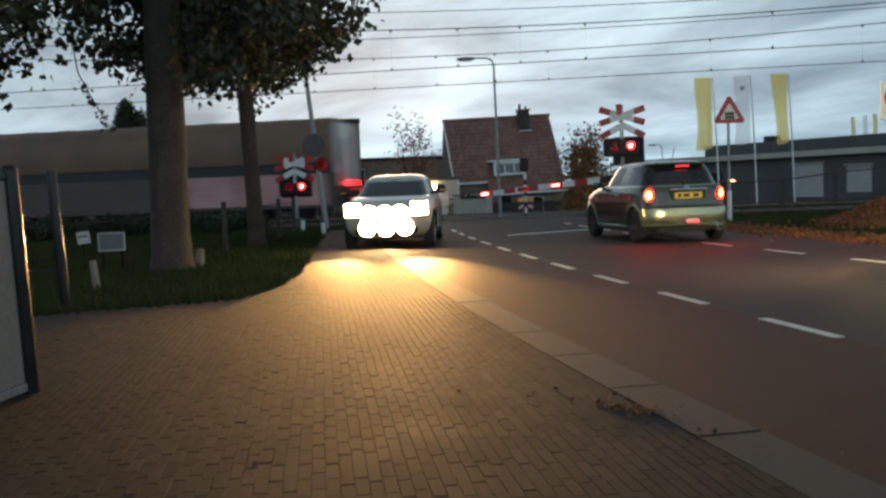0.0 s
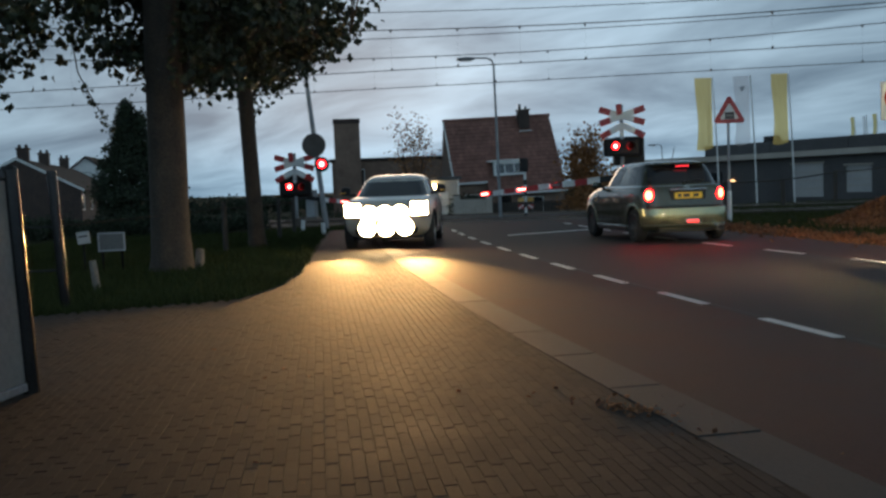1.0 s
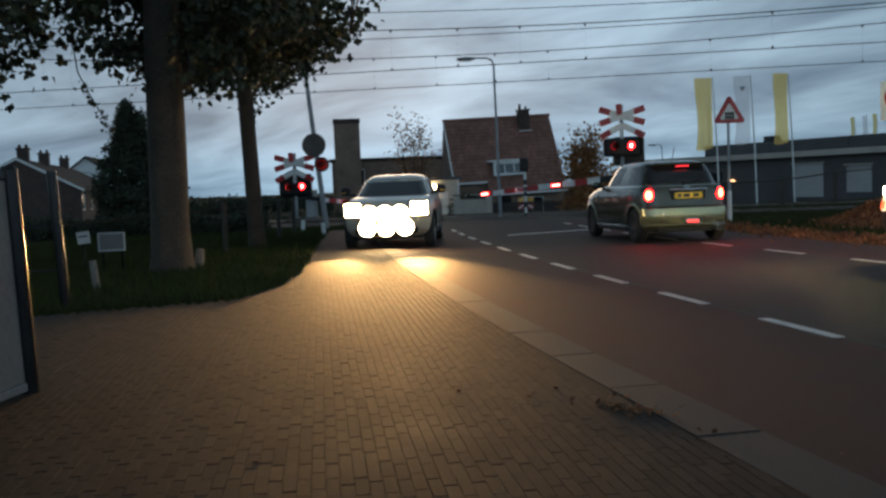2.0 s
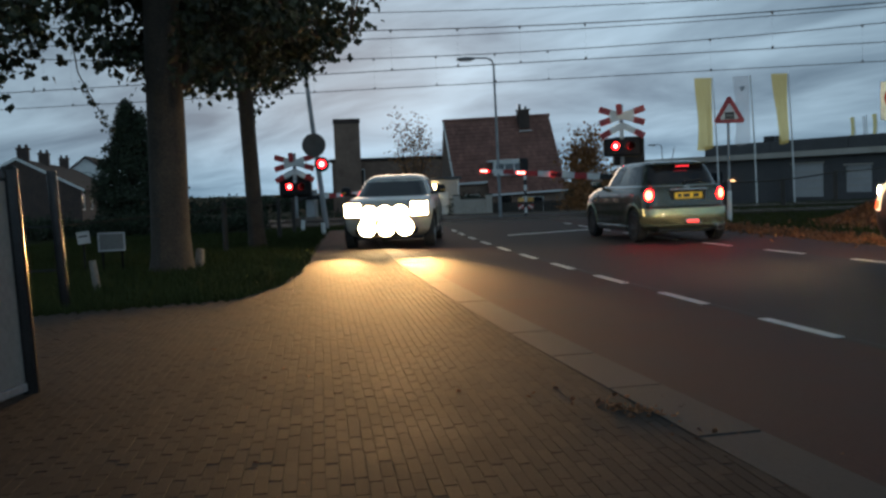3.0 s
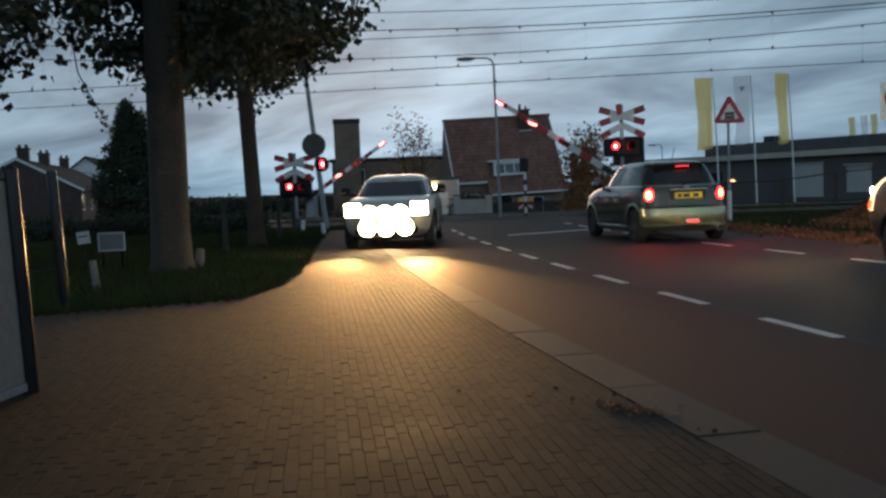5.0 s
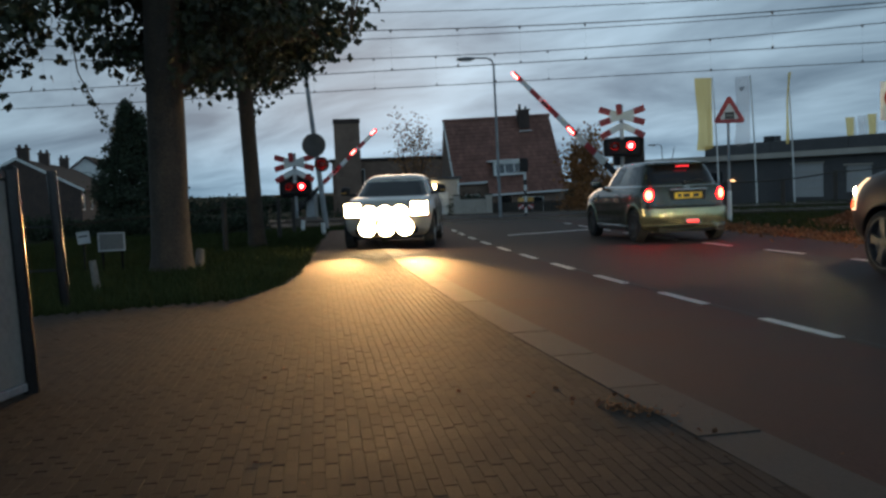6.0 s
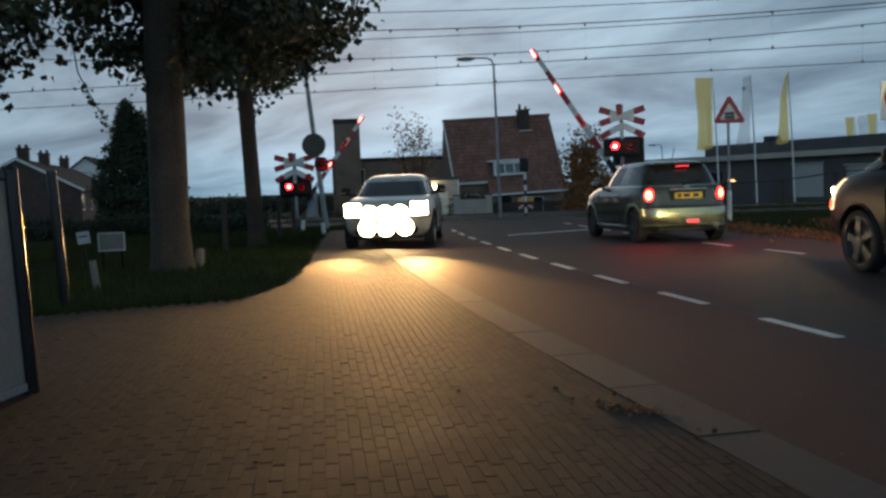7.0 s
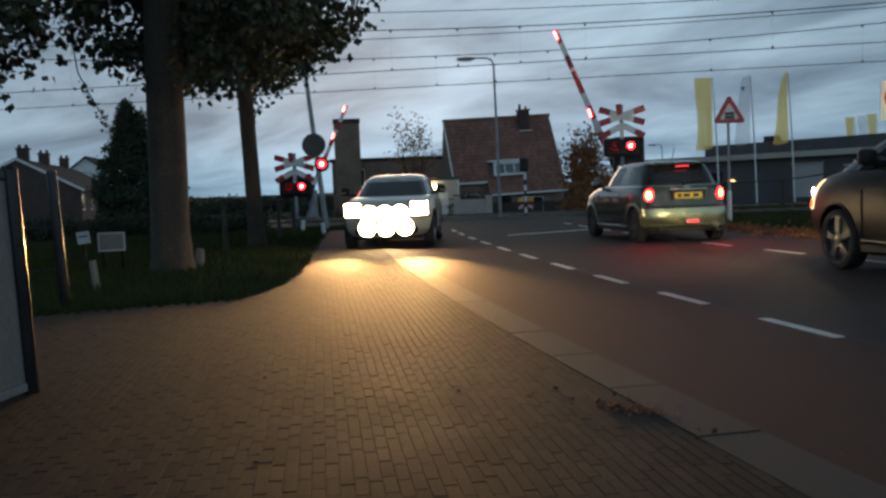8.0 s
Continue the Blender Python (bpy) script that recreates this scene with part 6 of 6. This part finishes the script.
def saloon_details(h, levels, lv, lit, front, lamp=(0.26, 0.13), wrap=16, power=5.0):
    """Windows, mirrors, doors, lamps and grille shared by the two larger cars."""
    q = math.pi / 2
    top = lv[-1][0]
    part("rear_window", cabin_patch(lv, -q - 0.80, -q + 0.80, lv[1][0], top - 0.12, power=power), CAR_GLASS, h, smooth=True)
    part("windscreen", cabin_patch(lv, q - 0.86, q + 0.86, lv[0][0] + 0.04, top - 0.1, power=power), CAR_GLASS, h, smooth=True)
    for s in (0, math.pi):
        for a, b in ((-0.52, -0.02), (0.02, 0.30), (0.32, 0.56)):
            f = 1 if s == 0 else -1
            part("side_window", cabin_patch(lv, s + f * a, s + f * b, lv[1][0] + 0.01, top - 0.13, power=power), CAR_GLASS, h, smooth=True)
    zb = levels[-1][0]
    hw = cabin_at(levels, 0.7)[2]
    lamp_z = 0.76 * zb
    for s in (-1, 1):
        mir = part("door_mirror", one_box(s * (hw + 0.09), 0.55, zb + 0.12, 0.2, 0.13, 0.18, 0.05), BLACK, h, smooth=True)
        part("mirror_stem", one_box(s * (hw - 0.05), 0.57, zb + 0.04, 0.16, 0.06, 0.05, 0.01), BLACK, mir)
        part("indicator_strip", one_box(s * (hw + 0.14), 0.62, zb + 0.09, 0.1, 0.02, 0.02), ORANGE, mir)
        for y in (-0.15, -1.05):
            part("door_handle", one_box(s * (hw + 0.005), y, zb - 0.13, 0.03, 0.18, 0.03, 0.01), CHROME, h)
        for y in (0.80, -0.25, -1.15):
            part("door_seam", one_box(s * hw, y, 0.66, 0.012, 0.01, 0.56), BLACK, h)
        part("sill_trim", one_box(s * (hw - 0.005), -0.05, 0.37, 0.03, 1.75, 0.03, 0.01), CHROME, h)
        part("sill", one_box(s * (hw - 0.06), 0.0, 0.28, 0.08, 1.75, 0.1, 0.02), BLACK, h)
        part("window_trim", one_box(s * (lv[0][3] + 0.005), -0.45, lv[0][0] + 0.055, 0.02, 2.4, 0.016, 0.004), CHROME, h)
        part("tail_lamp", one_box(s * 0.68, cabin_at(levels, 0.9)[1] + 0.08, 0.9, 0.22, 0.16, 0.22, 0.03), RED_LENS, h)
        m = pose(s * 0.62, front - 0.06, lamp_z, 0, 0, -s * wrap)
        lens = part("head_lamp", box(bmesh.new(), 0, 0.03, 0, lamp[0], 0.12, lamp[1], 0.035, m), lit, h, "lit headlamp")
        # black ledge added under the lamp to keep its light off the near ground
        part("beam_stop", box(bmesh.new(), 0, 0.06, -lamp[1] / 2 - 0.012, lamp[0] + 0.04, 0.22, 0.016, 0.004, m), BLACK, lens)
        part("lamp_bezel", box(bmesh.new(), 0, -0.02, 0, lamp[0] + 0.05, 0.16, lamp[1] + 0.05, 0.03, m), CHROME, lens)
    g = part("grille", one_box(0, front + 0.02, 0.66, 0.8, 0.06, 0.2, 0.03), BLACK, h)
    for k in range(4):
        part("grille_bar", one_box(0, front + 0.055, 0.60 + 0.045 * k, 0.76, 0.02, 0.014), CHROME, g)
    part("number_plate", one_box(0, front + 0.06, 0.47, 0.52, 0.02, 0.11, 0.006), PLATE_YELLOW, h)
    part("front_bumper", one_box(0, front - 0.04, 0.36, 1.2, 0.14, 0.14, 0.05), BLACK, h, smooth=True)


saloon_details(SUV, SUV_BODY_LV, SUV_LV, SUV_HEAD, 2.10, (0.28, 0.16), 30, 9.0)
for s in (-1, 1):
    c = math.pi / 2 - s * math.pi / 2
    a0, a1 = (c - s * -0.66, c + s * 1.35) if s > 0 else (c - 1.35, c - 0.66)
    wrapped = part("lamp_cover", shell_patch(SUV_BODY_LV, a0, a1, 0.70, 1.06, 0.006, SUV_P, 14, 8, 0.03), SUV_LENS, SUV, "glowing wrap-around headlamp cover", smooth=True)
    part("side_marker", shell_patch(SUV_BODY_LV, c + s * 0.70, c + s * 0.86, 0.72, 0.81, 0.014, SUV_P, 4, 3, 0.02), MARKER_GLOW, wrapped, "lit amber side marker")

# pale car facing this way with dazzling headlamps
PALE_BODY_LV = [(z * 0.86, f - 0.14, b, w * 0.97) for z, f, b, w in SUV_BODY_LV]
PALE_LV = [(0.9, 1.2, -2.0, 0.82), (0.98, 0.98, -1.98, 0.80), (1.15, 0.62, -1.88, 0.73), (1.33, 0.22, -1.7, 0.65), (1.40, 0.02, -1.6, 0.58), (1.44, -0.25, -1.4, 0.48), (1.455, -0.5, -1.15, 0.34)]
PALE, PALE_BODY, PALE_WHEELS = car("oncoming_car", pose(-0.95, 19.8, -0.02, 0, 0, 177), "pale car with dazzling headlamps facing down the road", PALE_BODY_LV, PALE_LV, 1.33, -1.33, 0.88, 0.33, 0.21, PALE_PAINT, ALLOY, 7, SUV_P)
# headlamps made oversized to stand in for the glare around them
saloon_details(PALE, PALE_BODY_LV, PALE_LV, HEAD_GLOW, 2.08, (0.34, 0.26), 18)
# added row of lit lamps that merges the headlamps into one bright mass
for x in (-0.29, 0.0, 0.29):
    bm = bmesh.new()
    lathe(bm, [(2.20, 0.0), (2.20, 0.14), (2.29, 0.175), (2.31, 0.17), (2.335, 0.0)], "Y", 20, Matrix.Translation((x, 0, 0.68)))
    lamp = part("driving_lamp", bm, CHROME, PALE, "round lit lamp added to fill out the headlamp glare", smooth=True)
    bm = bmesh.new()
    lathe(bm, [(2.312, 0.166), (2.345, 0.1), (2.352, 0.0)], "Y", 20, Matrix.Translation((x, 0, 0.68)))
    part("lamp_glass", bm, HEAD_GLOW, lamp, smooth=True)
# lower added row, which only extends the glowing mass downwards
for x in (-0.36, 0.0, 0.36):
    bm = bmesh.new()
    lathe(bm, [(2.04, 0.0), (2.04, 0.18), (2.13, 0.18), (2.15, 0.17), (2.16, 0.0)], "Y", 20, Matrix.Translation((x, 0, 0.42)))
    lamp = part("fog_lamp", bm, CHROME, PALE, "round lit lamp added low down to fill out the glare", smooth=True)
    bm = bmesh.new()
    lathe(bm, [(2.152, 0.166), (2.17, 0.1), (2.176, 0.0)], "Y", 20, Matrix.Translation((x, 0, 0.42)))
    part("lamp_glass", bm, HEAD_GLOW, lamp, smooth=True)
for s in (-1, 1):
    beam = new("headlamp_beam", bpy.data.lights.new("headlamp_beam", "SPOT"))
    beam.data.energy = 2500
    beam.data.color = (1.0, 0.56, 0.2)
    beam.data.spot_size = radians(30)
    beam.data.spot_blend = 1.0
    beam.data.shadow_soft_size = 0.09
    beam.parent = PALE
    beam.matrix_local = look((s * 0.62, 2.32, 0.66), (s * 0.8 - 0.5, 9.0, 0.2))

# ---- freight train ----


def hopper_wagon(label):
    """Covered freight wagon, 17 m long, its tail at x = 0 and its nose at negative x."""
    w = thing("freight_wagon", Matrix(), label, "freight wagon", "freight train")
    L = 17.0
    sec = [(-1.36, 2.3), (-1.44, 2.75), (-1.40, 3.3), (-1.15, 3.78), (-0.6, 4.03), (0.0, 4.1), (0.6, 4.03), (1.15, 3.78), (1.40, 3.3), (1.44, 2.75), (1.36, 2.3)]
    bm = bmesh.new()
    loft(bm, [[(x, y * f, 2.3 + (z - 2.3) * g) for y, z in sec] for x, f, g in ((-L + 0.75, 0.9, 0.93), (-L + 0.95, 1, 1), (-0.95, 1, 1), (-0.75, 0.9, 0.93))])
    part("hull", bm, TANK_BROWN, w, smooth=True)
    for k in range(10):
        x = -1.3 - k * (L - 2.6) / 9
        bm = bmesh.new()
        loft(bm, [[(x + d, y * 1.02, z + 0.03 if z > 2.5 else z) for y, z in sec] for d in (-0.05, 0.05)])
        part("rib", bm, TANK_BROWN, w)
    part("side_sill", one_box(-L / 2, -1.40, 1.2, L - 1.0, 0.08, 1.36, 0.02), WAGON_PALE, w)
    part("side_sill", one_box(-L / 2, 1.40, 1.2, L - 1.0, 0.08, 1.36, 0.02), WAGON_PALE, w)
    for x, l in ((-1.9, 1.6), (-3.7, 1.9), (-5.8, 2.1)):
        part("graffiti_patch", one_box(x, -1.447, 1.2 + 0.06 * math.sin(3 * x), l, 0.012, 1.2, 0.005), GRAFFITI, w)
    part("belly", one_box(-L / 2, 0, 2.08, L - 1.6, 2.2, 0.5, 0.03), DARK_STEEL, w)
    part("floor_frame", one_box(-L / 2, 0, 0.95, L - 0.6, 2.3, 0.22, 0.02), DARK_STEEL, w)
    for x in (-0.35, -L + 0.35):
        part("end_wall", one_box(x * 1.0 - (0.25 if x > -1 else -0.25), 0, 2.6, 0.1, 2.6, 2.5, 0.03), WHITE_PAINT, w)
        for s in (-0.9, 0.9):
            part("buffer", one_tube([(x, s, 1.06), (x + (0.45 if x > -1 else -0.45), s, 1.06)], 0.16, 12), DARK_STEEL, w)
    for x in (-2.4, -4.2, -L + 4.2, -L + 2.4):
        bm = bmesh.new()
        for s in (-0.75, 0.75):
            lathe(bm, [(s - 0.06, 0.46), (s + 0.06, 0.46)], "Y", 24, Matrix.Translation((x, 0, 0.488)))
        tube(bm, [(x, -0.9, 0.488), (x, 0.9, 0.488)], 0.08, 8)
        part("wheelset", bm, DARK_STEEL, w)
    for x in (-3.3, -L + 3.3):
        for s in (-1.05, 1.05):
            part("bogie_frame", one_box(x, s, 0.62, 2.7, 0.16, 0.3, 0.04), DARK_STEEL, w)
    part("ladder", one_box(-0.32, -1.1, 2.2, 0.05, 0.4, 2.0), WAGON_PALE, w)
    return w


WAGON = hopper_wagon("brown covered freight wagon with faded graffiti, last of the train")
part("tail_lamp", one_box(-0.1, -0.95, 1.45, 0.12, 0.22, 0.16, 0.03), LAMP_RED, WAGON, "lit red tail lamp")
WAGON_NEXT = copy_thing(WAGON, Matrix())
tagged(WAGON_NEXT, "brown covered freight wagon with faded graffiti and ribs")

# ---- brick paving ----


def paver_mesh(lx, ly, h=0.05):
    b = 0.001
    o = [(-lx / 2, -ly / 2), (lx / 2, -ly / 2), (lx / 2, ly / 2), (-lx / 2, ly / 2)]
    i = [(-lx / 2 + b, -ly / 2 + b), (lx / 2 - b, -ly / 2 + b), (lx / 2 - b, ly / 2 - b), (-lx / 2 + b, ly / 2 - b)]
    v = [(x, y, -h) for x, y in o] + [(x, y, -b) for x, y in o] + [(x, y, 0) for x, y in i]
    f = [(8, 9, 10, 11)]
    for k in range(4):
        n = (k + 1) % 4
        f += [(k, n, 4 + n, 4 + k), (4 + k, 4 + n, 8 + n, 8 + k)]
    return v, f


def build_paving():
    ys = [-3.0 + 0.5 * k for k in range(61)]
    v, f = strip(lambda y: -7.6 if y < 7.8 else -4.6 if y < 9.3 else float(np.interp(y, [9.9, 11.3, 14, 20, 27], [-2.15, -1.9, -2.0, -2.6, -3.2])) - 0.1, lambda y: kerb_x(y) - 0.2, ys, -0.003, False)
    floor = tagged(raw_part("paving", v, f, SAND_BED), "brown brick paving with sandy joints beside the road", "pavement", kind="structure")
    LX, LY, GU, GV = 0.0512, 0.2005, 0.0545, 0.205
    pv, pf = paver_mesh(LX, LY)
    shared = bpy.data.meshes.new("brick")
    shared.from_pydata(pv, [], pf)
    shared.materials.append(BRICK_PAVER)
    pv = np.array(pv)
    ang = math.atan(0.13)
    c, s = math.cos(ang), math.sin(ang)
    sv, sf = [], []
    count = 0
    for iu in range(-175, 110):
        for iv in range(-20, 135):
            u, w = iu * GU, (iv + 0.5 * (iu % 2) + 0.12 * math.sin(iu * 2.7)) * GV
            x, y = c * u - s * w, s * u + c * w
            if not paved(x, y, 0.0):
                continue
            jx, jy, jr = rng.normal(0, 0.0012), rng.normal(0, 0.002), rng.normal(0, 0.007)
            jz = rng.normal(0, 0.0004) + 0.002 * math.sin(1.3 * x + 0.7) * math.sin(0.9 * y)
            tx, ty = rng.normal(0, 0.0022, 2)
            if -0.55 < x < 0.75 and 2.7 < y < 5.0 and count < 300:
                ob = new("brick", shared)
                ob.parent = floor
                ob.location = (x + jx, y + jy, jz)
                ob.rotation_euler = (tx, ty, ang + jr)
                count += 1
            else:
                a = ang + jr
                ca, sa = math.cos(a), math.sin(a)
                q = np.stack([x + jx + ca * pv[:, 0] - sa * pv[:, 1], y + jy + sa * pv[:, 0] + ca * pv[:, 1], pv[:, 2] + jz + ty * -pv[:, 0] + tx * pv[:, 1]], 1)
                b = len(sv)
                sv += q.tolist()
                sf += [tuple(b + i for i in face) for face in pf]
    tagged(raw_part("far_bricks", sv, sf, BRICK_PAVER, floor), kind="stuff")


build_paving()

# ---- what moves ----


def flash_rows(place, lit, turn0=0.0):
    """Rows for a turning lamp that is lit within the given spans."""
    rows, angle = [], 0.0
    on = any(a <= 0 < b for a, b in lit)
    angle = 0.0 if on else 180.0
    rows.append((0.0, place @ pose(0, 0, 0, 0, 0, angle)))
    for t in sorted(v for a, b in lit for v in (a, b) if 0.05 < v < 7.95):
        for k in range(4):
            rows.append((t - 0.024 + k * 0.016, place @ pose(0, 0, 0, 0, 0, angle + 60 * k)))
        angle += 180.0
    rows.append((8.0, place @ pose(0, 0, 0, 0, 0, angle)))
    return rows


def motions():
    first = [(0.08 + 0.668 * k, 0.08 + 0.668 * k + 0.365) for k in range(12)]
    second = [(b, a + 0.668) for a, b in first]
    second[0:0] = [(-1.0, 0.08)]
    upper = [(s, s + 0.3) for s in (0.12, 0.76, 1.44, 2.10, 2.76, 3.38, 4.06, 4.72, 5.38, 6.04, 6.68, 7.34, 7.92)]
    for lamps in (LAMPS_R, LAMPS_L):
        walk(lamps[0], flash_rows(lamps[0].matrix_local.copy(), first))
        walk(lamps[1], flash_rows(lamps[1].matrix_local.copy(), second))
    walk(LAMP_ROUND, flash_rows(LAMP_ROUND.matrix_local.copy(), upper))
    for lamps, one, two in ((BOOM_LAMPS_R, first, second), (BOOM_LAMPS_L, second, first)):
        walk(lamps[1], flash_rows(lamps[1].matrix_local.copy(), one))
        walk(lamps[2], flash_rows(lamps[2].matrix_local.copy(), two))
    lift = [(0.0, -7.1), (2.0, -7.1), (2.4, -4.2), (2.8, 0.7), (3.0, 3.0), (3.5, 9.8), (4.0, 17.3), (4.5, 23.6), (5.15, 32.6), (5.8, 38.8), (6.5, 45.6), (7.0, 52.6), (7.5, 60.0), (8.0, 66.0)]
    rise = [(0.0, -4.3), (2.0, -4.3), (2.4, -1.6), (2.8, 2.2), (3.0, 4.6), (3.5, 11.2), (4.0, 18.4), (4.5, 24.9), (5.15, 33.4), (5.8, 41.4), (6.5, 49.2), (7.0, 54.7), (7.5, 60.5), (8.0, 66.0)]
    walk(BOOM_R, [(t, pose(0, 0, 1.22, 0, a, 0)) for t, a in rise])
    walk(BOOM_L, [(t, pose(0, 0, 0.9, 0, -a if a < 30 else -30 - 0.9 * (a - 30), 0)) for t, a in lift])
    # the grey car rolls forward; metres short of its last place
    roll = [(0.0, 1.88), (0.8, 1.63), (1.5, 1.47), (2.2, 1.38), (3.0, 1.30), (3.6, 1.29), (4.0, 1.265), (4.7, 1.22), (5.3, 1.10), (5.8, 0.935), (6.2, 0.75), (6.5, 0.62), (6.8, 0.485), (7.1, 0.36), (7.5, 0.20), (8.0, -0.03)]
    step = Vector((-math.sin(radians(8.6)), math.cos(radians(8.6)), 0))
    goal = Vector((5.71, 9.70, -0.02))
    walk(SUV, [(t, Matrix.Translation(goal - step * d) @ pose(0, 0, 0, 0, 0, 8.6)) for t, d in roll])
    for wh in SUV_WHEELS:
        place = wh.matrix_local.copy()
        walk(wh, [(t, place @ pose(0, 0, 0, math.degrees(d / 0.36), 0, 0)) for t, d in roll])
    along = Vector((math.cos(TRACK_ANGLE), math.sin(TRACK_ANGLE), 0))
    tail = Vector((-3.2, track_y(-3.2, 1), 0.0))
    for wagon, gap in ((WAGON, 0.0), (WAGON_NEXT, 17.9)):
        walk(wagon, [(t, Matrix.Translation(tail - along * (30.5 * t + gap)) @ Matrix.Rotation(TRACK_ANGLE, 4, "Z")) for t in (0.0, 4.0, 8.0)])
    sway = [(0.0, 0.0), (0.7, 0.5), (1.5, 0.9), (2.6, 1.0), (3.5, 1.1), (4.5, 0.6), (5.5, 0.1), (6.3, 0.0), (7.0, 0.5), (8.0, 1.0)]
    walk(CROWN_SIDE, [(t, pose(0, 0, 0, 0, 0.6 * a, -0.5 * a)) for t, a in sway])
    # flags: turn at the top and at the foot of the cloth
    turns = ((FLAG_A, [(0, 0, 0), (1, 3, 5), (2.2, -3, 2), (3.5, 4, 12), (4.6, 2, 8), (5.8, 3, 6), (7, 8, 4), (8, 0, 0)]),
             (FLAG_B, [(0, -8, -12), (1, -12, -10), (2.2, -5, -12), (3.5, -12, -8), (4.6, -6, -10), (5.8, -40, -15), (6.5, -55, -25), (7, -80, -50), (7.5, -84, -50), (8, -78, -10)]),
             (FLAG_C, [(0, 0, 25), (1, 2, 4), (2.2, 18, 15), (3.5, 0, 40), (4.6, 12, 25), (5.2, 40, 40), (5.8, 80, 62), (6.5, 76, 32), (7, 70, 22), (7.5, 66, 12), (8, 62, 6)]))
    for bands, turn in turns:
        for k, cloth in enumerate(bands):
            w = (k / (len(bands) - 1)) ** 0.8
            walk(cloth, [(t, Matrix.Translation(cloth.matrix_local.translation) @ pose(0, 0, 0, 0, 0, a + (b - a) * w)) for t, a, b in turn])
    for bands in FAR_FLAGS:
        for cloth in bands:
            walk(cloth, [(t, Matrix.Translation(cloth.matrix_local.translation) @ pose(0, 0, 0, 0, 0, a)) for t, a in ((0, -84), (3, -82), (4.7, -74), (5.8, -35), (7, -15), (8, -15))])


motions()
